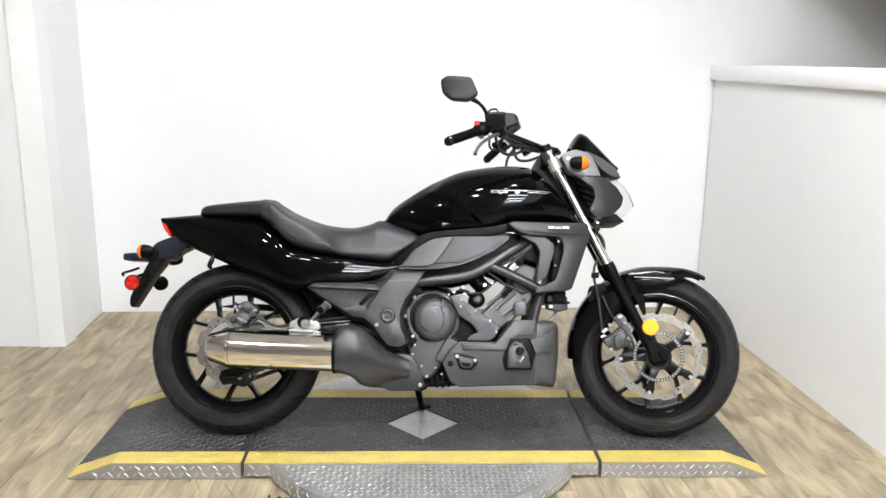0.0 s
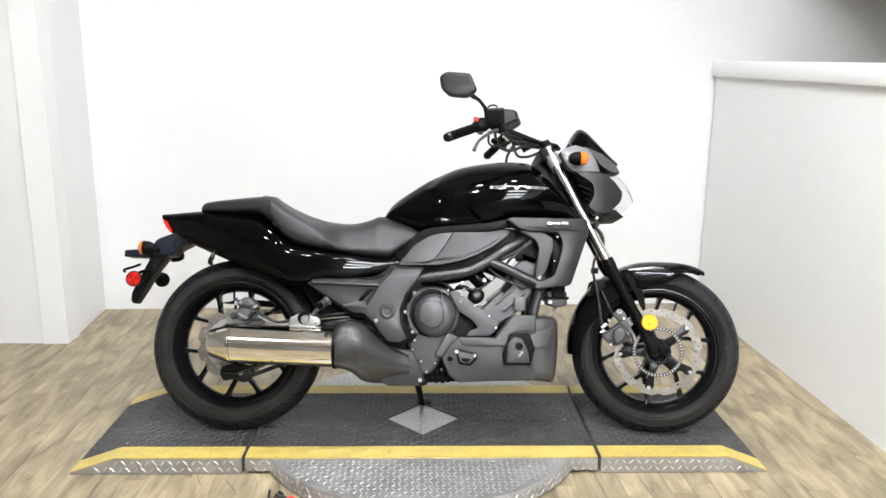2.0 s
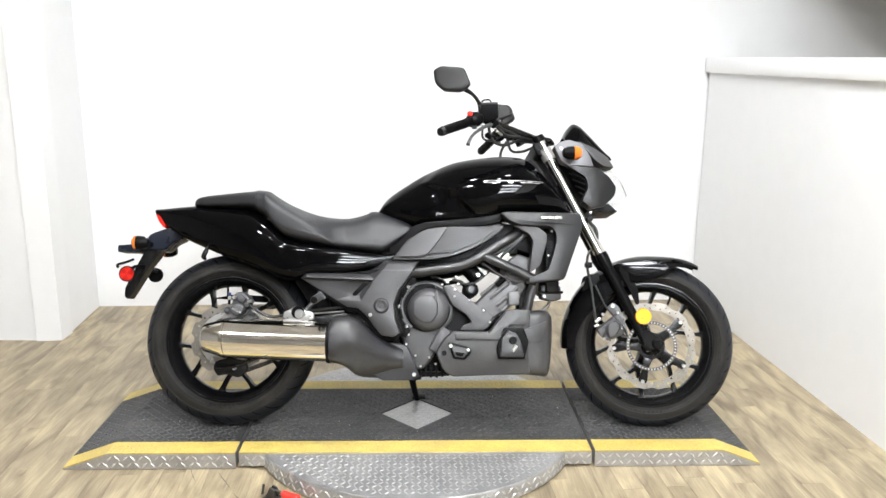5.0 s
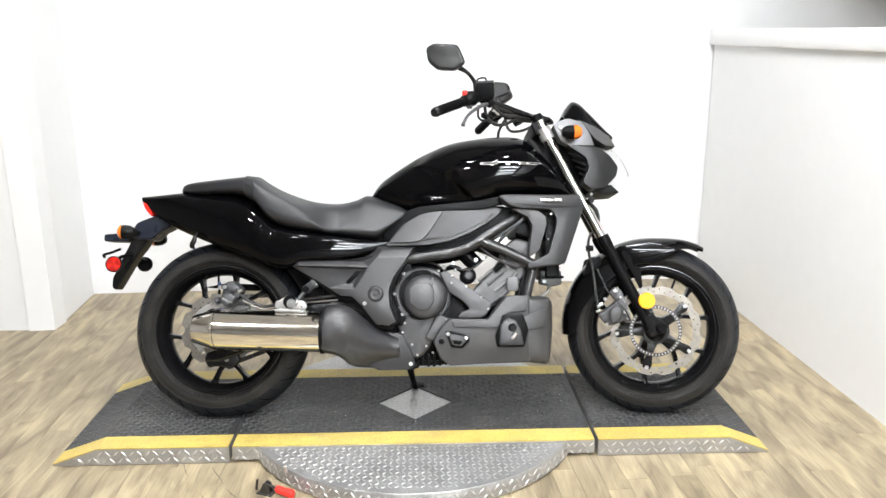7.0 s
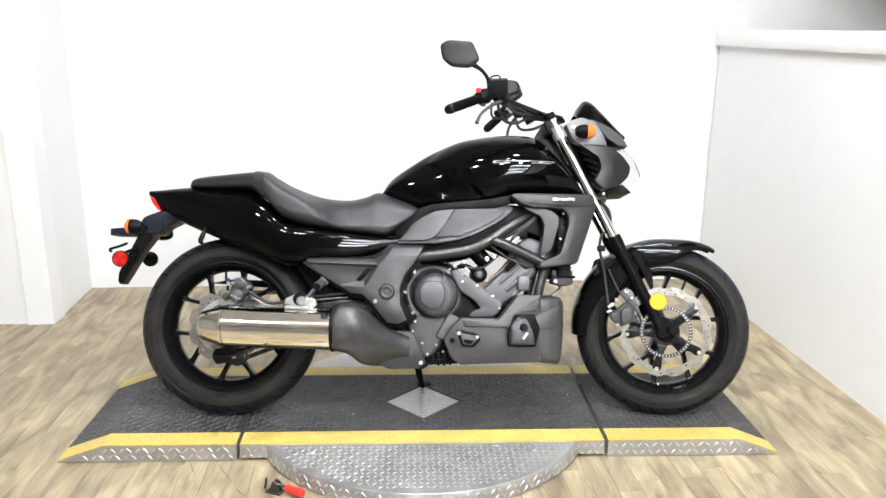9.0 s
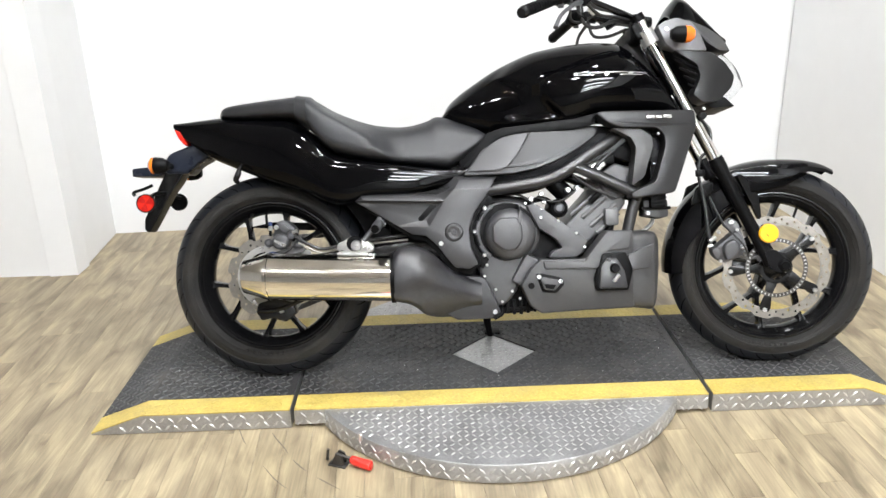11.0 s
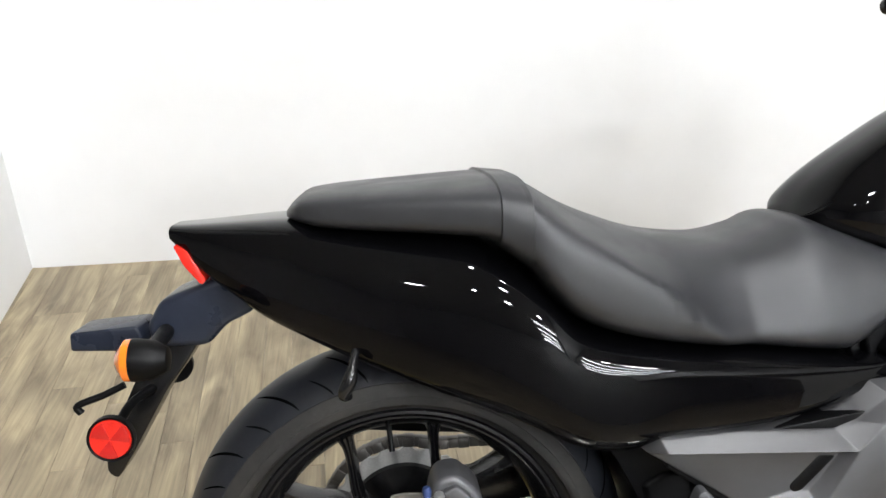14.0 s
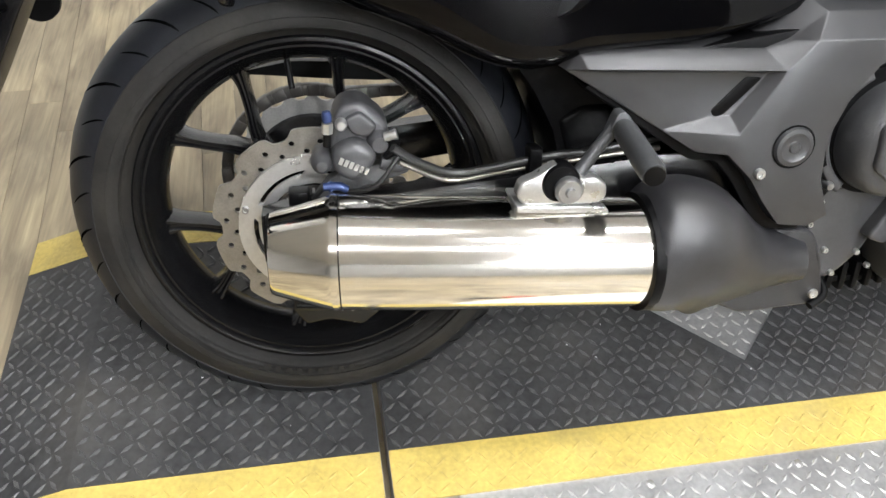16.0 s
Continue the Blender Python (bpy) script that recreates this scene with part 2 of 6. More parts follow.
def inset(loop, d):
    p = np.array(loop, float)
    area = 0.5 * np.sum(p[:, 0] * np.roll(p[:, 1], -1) - np.roll(p[:, 0], -1) * p[:, 1])
    s = 1.0 if area > 0 else -1.0
    e0 = p - np.roll(p, 1, 0)
    e1 = np.roll(p, -1, 0) - p
    n0 = np.stack([-e0[:, 1], e0[:, 0]], 1) / (np.linalg.norm(e0, axis=1)[:, None] + 1e-9)
    n1 = np.stack([-e1[:, 1], e1[:, 0]], 1) / (np.linalg.norm(e1, axis=1)[:, None] + 1e-9)
    nn = n0 + n1
    nn /= np.maximum(np.linalg.norm(nn, axis=1)[:, None], 0.5)
    return p + s * nn * d


def crossing(loop):
    """Whether a closed outline crosses itself."""
    p = np.asarray(loop, float)
    a, b = p, np.roll(p, -1, 0)
    n = len(p)

    def side(o, d, c):
        return (d[:, None, 0] - o[:, None, 0]) * (c[None, :, 1] - o[:, None, 1]) - (d[:, None, 1] - o[:, None, 1]) * (c[None, :, 0] - o[:, None, 0])

    s1, s2 = side(a, b, a), side(a, b, b)
    hit = (s1 * s2 < -1e-16) & ((s1 * s2).T < -1e-16)
    i, j = np.indices((n, n))
    gap = np.minimum((i - j) % n, (j - i) % n)
    return bool((hit & (gap > 1)).any())


def panel(outline, y_in, y_out, r=0.006, bm=None, warp=None, side=-1):
    """A moulded panel in the x-z plane: side walls from y_in to y_out, a rounded rim of radius r and a face. warp moves y by (x, z)."""
    bm = bm or bmesh.new()
    loop = [tuple(q) for q in outline]
    while r > 0.0008 and crossing(inset(loop, r)):
        r *= 0.7
    rings = [(0.0, y_in)]
    sgn = 1 if y_out > y_in else -1
    for k in range(4):
        a = k / 3 * math.pi / 2
        rings.append((r * (1 - math.cos(a)), y_out - sgn * r * (1 - math.sin(a))))
    made = []
    for d, y in rings:
        q = inset(loop, d) if d else np.array(loop)
        made.append([bm.verts.new((v[0], y + (warp(v[0], v[1]) if warp else 0), v[1])) for v in q])
    n = len(loop)
    for a, b in zip(made, made[1:]):
        for i in range(n):
            j = (i + 1) % n
            bm.faces.new((a[i], a[j], b[j], b[i]))
    for ring in (made[0], made[-1]):
        f = bm.faces.new(ring)
        f.normal_update()
        bmesh.ops.triangulate(bm, faces=[f], ngon_method="EAR_CLIP")
    return bm


def skin(rings, bm=None, caps=True):
    """Join closed rings of points into a tube of quads."""
    bm = bm or bmesh.new()
    vs = [[bm.verts.new(tuple(p)) for p in ring] for ring in rings]
    n = len(vs[0])
    for a, b in zip(vs, vs[1:]):
        for i in range(n):
            j = (i + 1) % n
            bm.faces.new((a[i], a[j], b[j], b[i]))
    if caps:
        bm.faces.new(vs[0])
        bm.faces.new(vs[-1])
    return bm


def tube(pts, r, bm=None, seg=10, n=5, straight=False):
    """A round bar along a smooth line; r is one radius or one for each point."""
    pts = [np.array(p, float) for p in pts]
    rs = [r] * len(pts) if not isinstance(r, (list, tuple)) else list(r)
    if not straight and len(pts) > 2:
        q = spline([np.r_[p, a] for p, a in zip(pts, rs)], n)
        pts, rs = [v[:3] for v in q], [v[3] for v in q]
    rings = []
    up = np.array((0.0, 0.0, 1.0))
    d0 = pts[1] - pts[0]
    ref = np.cross(d0, up)
    if np.linalg.norm(ref) < 1e-6 * np.linalg.norm(d0) + 1e-9:
        ref = np.array((1.0, 0, 0))
    ref = ref / np.linalg.norm(ref)
    for i, p in enumerate(pts):
        d = pts[min(i + 1, len(pts) - 1)] - pts[max(i - 1, 0)]
        d = d / (np.linalg.norm(d) + 1e-9)
        ref = ref - d * (ref @ d)
        ref = ref / (np.linalg.norm(ref) + 1e-9)
        o = np.cross(d, ref)
        rings.append([p + rs[i] * (math.cos(a) * ref + math.sin(a) * o) for a in np.linspace(0, 2 * math.pi, seg, endpoint=False)])
    return skin(rings, bm)


def lathe(profile, centre, seg=48, bm=None, axis="y", closed=False, start=0.0):
    """Turn (radius, offset) points round an axis through centre."""
    bm = bm or bmesh.new()
    cx, cy, cz = centre
    loops = []
    for k in range(seg):
        a = start + 2 * math.pi * k / seg
        c, s = math.cos(a), math.sin(a)
        ring = []
        for r, o in profile:
            if axis == "y":
                ring.append(bm.verts.new((cx + r * c, cy + o, cz + r * s)))
            elif axis == "x":
                ring.append(bm.verts.new((cx + o, cy + r * c, cz + r * s)))
            else:
                ring.append(bm.verts.new((cx + r * c, cy + r * s, cz + o)))
        loops.append(ring)
    m = len(profile)
    for k in range(seg):
        a, b = loops[k], loops[(k + 1) % seg]
        for i in range(m if closed else m - 1):
            j = (i + 1) % m
            bm.faces.new((a[i], a[j], b[j], b[i]))
    if not closed:
        for i in (0, m - 1):
            if profile[i][0] > 1e-6:
                bm.faces.new([lp[i] for lp in loops])
    bmesh.ops.remove_doubles(bm, verts=bm.verts, dist=1e-6)
    return bm


def block(x0, x1, y0, y1, z0, z1, bevel=0.004, bm=None, m=None):
    """A box with rounded edges."""
    tmp = bmesh.new()
    bmesh.ops.create_cube(tmp, size=1)
    for v in tmp.verts:
        v.co = Vector(((x0 + x1) / 2 + v.co.x * (x1 - x0), (y0 + y1) / 2 + v.co.y * (y1 - y0), (z0 + z1) / 2 + v.co.z * (z1 - z0)))
    if bevel:
        bmesh.ops.bevel(tmp, geom=list(tmp.edges), offset=bevel, segments=2, profile=0.5, affect="EDGES")
    if m is not None:
        tmp.transform(m)
    return merge(tmp, bm)


def merge(src, bm):
    if bm is None:
        return src
    me = bpy.data.meshes.new("joined_piece")
    src.to_mesh(me)
    src.free()
    bm.from_mesh(me)
    bpy.data.meshes.remove(me)
    return bm


def bolt(x, y, z, r=0.007, h=0.006, bm=None):
    """A hexagon-socket bolt head that faces the machine's right side."""
    r *= 0.8
    return lathe([(0.0, -h * 0.55), (r * 0.45, -h * 0.55), (r * 0.5, -h), (r * 0.85, -h), (r, -h * 0.7), (r, 0.0)], (x, y, z), 12, bm)


def curve_at(pts, x):
    """Read a polyline of (x, value) at x."""
    a = np.array(pts, float)
    return float(np.interp(x, a[:, 0], a[:, 1]))


# ---- the room ----
def wall(name, p, q, z0, z1, thick, mat, label):
    """A straight wall from p to q on the plan, its thickness to the left of that direction."""
    p, q = np.array(p, float), np.array(q, float)
    d = (q - p) / np.linalg.norm(q - p)
    o = np.array((-d[1], d[0])) * thick
    za, zb = z1 if isinstance(z1, tuple) else (z1, z1)
    bm = skin([[(*p, z0), (*q, z0), (*(q + o), z0), (*(p + o), z0)], [(*p, za), (*q, zb), (*(q + o), zb), (*(p + o), za)]])
    return tagged(flat(name, bm, mat), label, "wall", kind="structure")


wall("wall_back", (-1.125, 4.893), (6.2, 5.215), 0, 3.3, 0.12, WALL, "plain white painted back wall behind the turntable")
wall("wall_left_return", (-1.077, 4.310), (-1.125, 4.893), 0, 3.3, 0.12, WALL, "white side of the wall pier beside the turntable")
wall("wall_pier_front", (-4.0, 4.345), (-1.077, 4.310), 0, 3.3, 0.12, WALL, "white painted front of the wide wall pier")
wall("wall_far_left", (-4.0, -4.0), (-4.0, 4.345), 0, 3.3, 0.12, SHOWROOM, "grey showroom side wall")
wall("wall_behind", (6.2, -4.0), (-4.0, -4.0), 0, 3.3, 0.12, SHOWROOM, "grey wall at the far side of the showroom")
wall("wall_far_right", (6.2, 5.215), (6.2, -4.0), 0, 3.3, 0.12, UPPER, "grey wall beyond the low partition")
wall("partition_wall", (2.363, 5.03), (2.440, 1.3), 0, (1.350, 1.268), 0.10, WALL, "low white partition wall with a white cap")


def partition_cap():
    p, q = np.array((2.437, 1.3)), np.array((2.360, 5.03))
    d = (q - p) / np.linalg.norm(q - p)
    o = np.array((-d[1], d[0]))
    prof = [(0.020, 0.0), (0.024, 0.006), (0.024, 0.078), (0.020, 0.084), (-0.14, 0.084), (-0.14, 0.0)]
    bm = skin([[(*(e + o * a), z + rise) for a, z in prof] for e, rise in ((p, 1.265), (q, 1.347))])
    return tagged(part("partition_trim", bm, TRIMW), "white painted cap board on the low partition", "trim", kind="structure")


partition_cap()
# added out of view, to block lamp light from the wall beyond the partition
tagged(flat("bulkhead", skin([[(2.62, -4.0, z), (3.1, -4.0, z), (3.1, 5.07, z), (2.55, 5.04, z)] for z in (2.15, 3.3)]), WALL), "added unseen bulkhead that shades the back wall beyond the partition", "bulkhead", kind="structure")
tagged(flat("ceiling", skin([[(-4.2, -4.2, z), (6.4, -4.2, z), (6.4, 5.4, z), (-4.2, 5.4, z)] for z in (3.3, 3.42)]), CEIL), "plain grey showroom ceiling", "ceiling", kind="structure")


def fixture(x, y, turn):
    """A ceiling fitting with two bare fluorescent tubes under a white tray."""
    root = tagged(new("fluorescent_fixture"), "white ceiling fitting with two lit fluorescent tubes", "ceiling light", "ceiling lights")
    root.matrix_world = pose(x, y, 3.3, 0, 0, turn)
    part("tray", block(-0.62, 0.62, -0.16, 0.16, -0.05, 0, 0.006), TRIMW, root)
    for k in (-1, 1):
        part("fluorescent_tube", tube([(-0.59, k * 0.09, -0.075), (0.59, k * 0.09, -0.075)], 0.019, seg=10), TUBE_ON, root, "lit white glass tube")
        for e in (-0.595, 0.595):
            part("lamp_holder", block(e - 0.01, e + 0.01, k * 0.09 - 0.02, k * 0.09 + 0.02, -0.1, -0.045, 0.003), TRIMW, root)
    return root


def spot(x, y):
    """A round high-bay lamp: shallow bell, rim and glowing glass."""
    root = tagged(new("high_bay_lamp"), "round white high-bay ceiling lamp, lit", "ceiling light", "high-bay lamps")
    root.matrix_world = pose(x, y, 3.3)
    part("bell", lathe([(0.0, 0.0), (0.05, 0.0), (0.08, -0.03), (0.15, -0.07), (0.155, -0.075), (0.145, -0.075), (0.07, -0.036), (0.0, -0.03)], (0, 0, 0), 32, axis="z"), TRIMW, root)
    part("lens", lathe([(0.0, -0.052), (0.06, -0.050), (0.088, -0.044), (0.088, -0.040), (0.0, -0.038)], (0, 0, 0), 32, axis="z"), SPOT_ON, root, "glowing lamp glass")
    return root


for fx, fy in ((1.75, 0.1), (1.75, -1.0), (1.75, -2.1), (1.75, -3.2)):
    fixture(fx, fy, 0)
# the lamp at (0.9, 2.0) is an added one that brightens the partition
for sx, sy in ((-1.1, 0.9), (-0.2, 1.1), (0.7, 0.9), (1.6, 1.1), (0.25, 2.95), (1.25, 2.95), (0.9, 2.0)):
    spot(sx, sy)


# ---- the turntable ----
TOP = 0.062
TT_X, TT_Y, TT_R = 0.698, 3.291, 0.590
YF, YB = 3.0, 3.625


def studs(cells, z, size, height, frame_m=None, bm=None):
    """Raised lozenges of tread plate; cells are (x, y, turn in degrees)."""
    verts, faces = [], []
    for x, y, turn in cells:
        a = radians(turn)
        ux, uy = math.cos(a), math.sin(a)
        L, W = size
        b = len(verts)
        for s, t, h in ((-L, 0, 0), (0, -W, 0), (L, 0, 0), (0, W, 0), (-L * 0.55, 0, height), (L * 0.55, 0, height)):
            verts.append((x + s * ux - t * uy, y + s * uy + t * ux, z + h))
        faces += [(b, b + 1, b + 4), (b + 1, b + 5, b + 4), (b + 1, b + 2, b + 5), (b + 2, b + 3, b + 5), (b + 3, b + 4, b + 5), (b + 3, b, b + 4)]
    me = bpy.data.meshes.new("studs")
    if frame_m is not None:
        verts = [tuple(frame_m @ Vector(v)) for v in verts]
    me.from_pydata(verts, [], faces)
    return me


def stud_part(name, me, mat, parent, label):
    me.materials.append(mat)
    ob = tagged(new(name, me), label, kind="stuff")
    ob.parent = parent
    return ob


def grid_cells(x0, x1, y0, y1, pitch, keep):
    """Lozenge centres on a square grid, each turned across its neighbours."""
    out = []
    nx, ny = int((x1 - x0) / pitch), int((y1 - y0) / pitch)
    for i in range(nx + 1):
        for j in range(ny + 1):
            x, y = x0 + i * pitch, y0 + j * pitch
            if keep(x, y):
                out.append((x, y, 38 if (i + j) % 2 else 128))
    return out


turntable = tagged(new("turntable"), "aluminium tread-plate motorcycle turntable with rubber-matted ramp deck", "turntable")

# round plate under the deck
disc = part("round_plate", lathe([(0, 0.004), (TT_R - 0.002, 0.003), (TT_R, 0.004), (TT_R, 0.053), (TT_R - 0.003, 0.057), (0, 0.057)], (TT_X, TT_Y, 0), 96, axis="z"), ALU, turntable, "round aluminium tread plate with bent skirt")
keep_disc = lambda x, y: (x - TT_X) ** 2 + (y - TT_Y) ** 2 < (TT_R - 0.02) ** 2 and not (YF - 0.012 < y < YB + 0.012)
stud_part("tread_studs", studs(grid_cells(TT_X - TT_R, TT_X + TT_R, TT_Y - TT_R, TT_Y + TT_R, 0.0200, keep_disc), 0.057, (0.0095, 0.0030), 0.0017), ALUSTUD, disc, "raised lozenges of the aluminium tread plate")


def skirt_studs(r):
    """Studs round the visible skirt of the round plate."""
    verts, faces = [], []
    n = int(2 * math.pi * r / 0.026)
    for k in range(n):
        for row in (0, 1):
            th = 2 * math.pi * (k + 0.5 * row) / n
            c, s = math.cos(th), math.sin(th)
            if s > 0.1:
                continue
            zc = 0.016 + row * 0.023
            tilt = radians(45 if (k + row) % 2 else -45)
            b = len(verts)
            for p, q, h in ((-0.0125, 0, 0), (0, -0.004, 0), (0.0125, 0, 0), (0, 0.004, 0), (-0.006, 0, 0.0026), (0.006, 0, 0.0026)):
                u, v = p * math.cos(tilt) - q * math.sin(tilt), p * math.sin(tilt) + q * math.cos(tilt)
                verts.append((TT_X + (r + h) * c - u * s, TT_Y + (r + h) * s + u * c, zc + v))
            faces += [(b, b + 1, b + 4), (b + 1, b + 5, b + 4), (b + 1, b + 2, b + 5), (b + 2, b + 3, b + 5), (b + 3, b + 4, b + 5), (b + 3, b, b + 4)]
    me = bpy.data.meshes.new("skirt_studs")
    me.from_pydata(verts, [], faces)
    return me


stud_part("skirt_studs", skirt_studs(TT_R), ALUSTUD, disc, "raised lozenges round the plate's skirt")


def deck_section(name, prof, label):
    """One deck section: a side profile of (x, z), carried from the front edge to the back edge."""
    loop = prof
    bm = bmesh.new()
    a = [bm.verts.new((x, YF, z)) for x, z in loop]
    b = [bm.verts.new((x, YB, z)) for x, z in loop]
    n = len(loop)
    for i in range(n):
        bm.faces.new((a[i], a[(i + 1) % n], b[(i + 1) % n], b[i]))
    bm.faces.new(a), bm.faces.new(b)
    return flat(name, bm, ALU, turntable, label)


X0, XL0, XL1, XM0, XM1, XR0, XR1, X1 = -0.495, -0.345, 0.085, 0.096, 1.304, 1.316, 1.762, 1.897
BASE = TOP - 0.004
left = deck_section("ramp_left", [(X0, 0.002), (XL1, 0.002), (XL1, BASE), (XL0, BASE), (X0, 0.006)], "aluminium ramp section with sloped end")
mid = deck_section("deck_middle", [(XM0, 0.012), (XM1, 0.012), (XM1, BASE), (XM0, BASE)], "middle aluminium deck section over the round plate")
right = deck_section("ramp_right", [(XR0, 0.002), (X1, 0.002), (X1, 0.006), (XR1, BASE), (XR0, BASE)], "aluminium ramp section with sloped end")


def sheet(prof, y0, y1, lift, th, name, mat, parent, label):
    """A thin sheet that follows the deck's profile between two depths."""
    bm = bmesh.new()
    rows = []
    for y in (y0, y1):
        rows.append([bm.verts.new((x, y, z + lift)) for x, z in prof] + [bm.verts.new((x, y, z + lift + th)) for x, z in reversed(prof)])
    n = len(rows[0])
    for i in range(n):
        bm.faces.new((rows[0][i], rows[0][(i + 1) % n], rows[1][(i + 1) % n], rows[1][i]))
    bm.faces.new(rows[0]), bm.faces.new(rows[1])
    return flat(name, bm, mat, parent, label)


SW = 0.081
for sec, prof in ((left, [(X0, 0.006), (XL0, BASE), (XL1 - 0.001, BASE)]), (mid, [(XM0 + 0.001, BASE), (XM1 - 0.001, BASE)]), (right, [(XR0 + 0.001, BASE), (XR1, BASE), (X1, 0.006)])):
    sheet(prof, YF, YF + SW, 0.0, 0.004, "edge_stripe", YELLOW, sec, "yellow safety stripe on the deck edge")
    sheet(prof, YB - SW, YB, 0.0, 0.004, "edge_stripe", YELLOW, sec, "yellow safety stripe on the deck edge")
    if sec is not mid:
        sheet(prof, YF + SW + 0.001, YB - SW - 0.001, 0.0, 0.0038, "rubber_mat", MAT, sec, "worn black rubber tread mat")
# middle mat leaves a square diamond open in its centre
DIA_X, DIA_Y, DIA = 0.7015, 3.307, 0.138


def mid_mat():
    y0, y1, x0, x1 = YF + SW + 0.001, YB - SW - 0.001, XM0 + 0.001, XM1 - 0.001
    bm = bmesh.new()
    out = [(x0, y0), (DIA_X, y0), (x1, y0), (x1, DIA_Y), (x1, y1), (DIA_X, y1), (x0, y1), (x0, DIA_Y)]
    dia = [(DIA_X, DIA_Y - DIA), (DIA_X + DIA, DIA_Y), (DIA_X, DIA_Y + DIA), (DIA_X - DIA, DIA_Y)]
    quads = [(out[0], out[1], dia[0], dia[3], out[7]), (out[1], out[2], out[3], dia[1], dia[0]), (out[3], out[4], out[5], dia[2], dia[1]), (out[5], out[6], out[7], dia[3], dia[2])]
    for q in quads:
        f = bm.faces.new([bm.verts.new((x, y, TOP - 0.0002)) for x, y in q])
        bmesh.ops.recalc_face_normals(bm, faces=[f])
    bmesh.ops.remove_doubles(bm, verts=bm.verts, dist=1e-5)
    ext = bmesh.ops.extrude_face_region(bm, geom=list(bm.faces))
    for v in ext["geom"]:
        if isinstance(v, bmesh.types.BMVert):
            v.co.z = BASE
    return flat("rubber_mat", bm, MAT, mid, "worn black rubber tread mat round a diamond opening")


mid_mat()
in_dia = lambda x, y, g=0.0: abs(x - DIA_X) + abs(y - DIA_Y) < DIA + g
stud_part("tread_studs", studs(grid_cells(DIA_X - DIA, DIA_X + DIA, DIA_Y - DIA, DIA_Y + DIA, 0.0200, lambda x, y: in_dia(x, y, -0.014)), BASE, (0.0095, 0.0030), 0.0018), ALUSTUD, mid, "raised lozenges in the diamond of bare plate")
RUN = math.atan2(BASE - 0.006, XL0 - X0)


def mat_studs(x0, x1, sec, keep=lambda x, y: True):
    cells = grid_cells(x0 + 0.012, x1 - 0.010, YF + SW + 0.012, YB - SW - 0.010, 0.0205, keep)
    stud_part("mat_studs", studs(cells, TOP - 0.0003, (0.0125, 0.0036), 0.0028), MATSTUD, sec, "raised lozenges of the rubber mat")


def stripe_studs(x0, x1, sec):
    """The tread also shows through the yellow stripes."""
    for y0 in (YF + 0.012, YB - SW + 0.012):
        cells = grid_cells(x0 + 0.012, x1 - 0.010, y0, y0 + SW - 0.022, 0.0205, lambda x, y: True)
        stud_part("stripe_studs", studs(cells, TOP - 0.0003, (0.0120, 0.0034), 0.0013), YELLOW, sec, "lozenges under the yellow stripe")


stripe_studs(XL0, XL1, left), stripe_studs(XM0, XM1, mid), stripe_studs(XR0, XR1, right)
mat_studs(XL0, XL1, left)
mat_studs(XM0, XM1, mid, lambda x, y: not in_dia(x, y, 0.014))
mat_studs(XR0, XR1, right)
for sec, xa, xb, sgn in ((left, X0, XL0, 1), (right, XR1, X1, -1)):
    ln = math.hypot(xb - xa, BASE - 0.006)
    m = (Matrix.Translation((X0, 0, 0.006 + 0.0035)) @ Matrix.Rotation(-RUN, 4, "Y")) if sgn > 0 else (Matrix.Translation((XR1, 0, BASE + 0.0035)) @ Matrix.Rotation(math.atan2(BASE - 0.006, X1 - XR1), 4, "Y"))
    stud_part("mat_studs", studs(grid_cells(0.014, ln - 0.01, YF + SW + 0.012, YB - SW - 0.010, 0.0205, lambda x, y: True), 0, (0.0125, 0.0036), 0.0028, m), MATSTUD, sec, "raised lozenges of the rubber mat")


def front_studs(x0, x1, zmax, sec):
    """Studs on the deck's upright front edge."""
    m = Matrix.Translation((0, YF, 0)) @ Matrix.Rotation(radians(90), 4, "X")
    cells = [(x, z, 45 if (round((x - x0) / 0.026) + k) % 2 else -45) for k, z in enumerate((0.017, 0.042)) for x in np.arange(x0 + 0.014 + 0.013 * k, x1 - 0.01, 0.026) if z + 0.012 < zmax(x)]
    stud_part("edge_studs", studs(cells, 0, (0.0125, 0.0040), 0.0026, m), ALUSTUD, sec, "raised lozenges on the upright edge")


front_studs(X0, XL1, lambda x: min(BASE, 0.006 + (x - X0) * math.tan(RUN)), left)
front_studs(XM0, XM1, lambda x: BASE, mid)
front_studs(XR0, X1, lambda x: min(BASE, 0.006 + (X1 - x) * 0.39), right)
def litter():
    """Small pale flakes of grit lying on the rubber mat."""
    r3 = random.Random(21)
    verts, faces = [], []
    for _ in range(34):
        x, y, q = r3.uniform(XL0 + 0.03, XR1 - 0.03), r3.uniform(YF + SW + 0.02, YB - SW - 0.02), r3.uniform(0.0008, 0.0022)
        if in_dia(x, y, 0.02):
            continue
        b, a = len(verts), r3.uniform(0, 6.28)
        verts += [(x + q * math.cos(a + k * 2.1) * r3.uniform(0.6, 1.6), y + q * math.sin(a + k * 2.1), TOP + 0.0006) for k in range(3)] + [(x, y, TOP + 0.0026)]
        faces += [(b, b + 1, b + 3), (b + 1, b + 2, b + 3), (b + 2, b, b + 3)]
    me = bpy.data.meshes.new("grit")
    me.from_pydata(verts, [], faces)
    me.materials.append(TRIMW)
    tagged(new("grit", me), "pale flakes of grit lying on the rubber mat", kind="stuff").parent = turntable


litter()
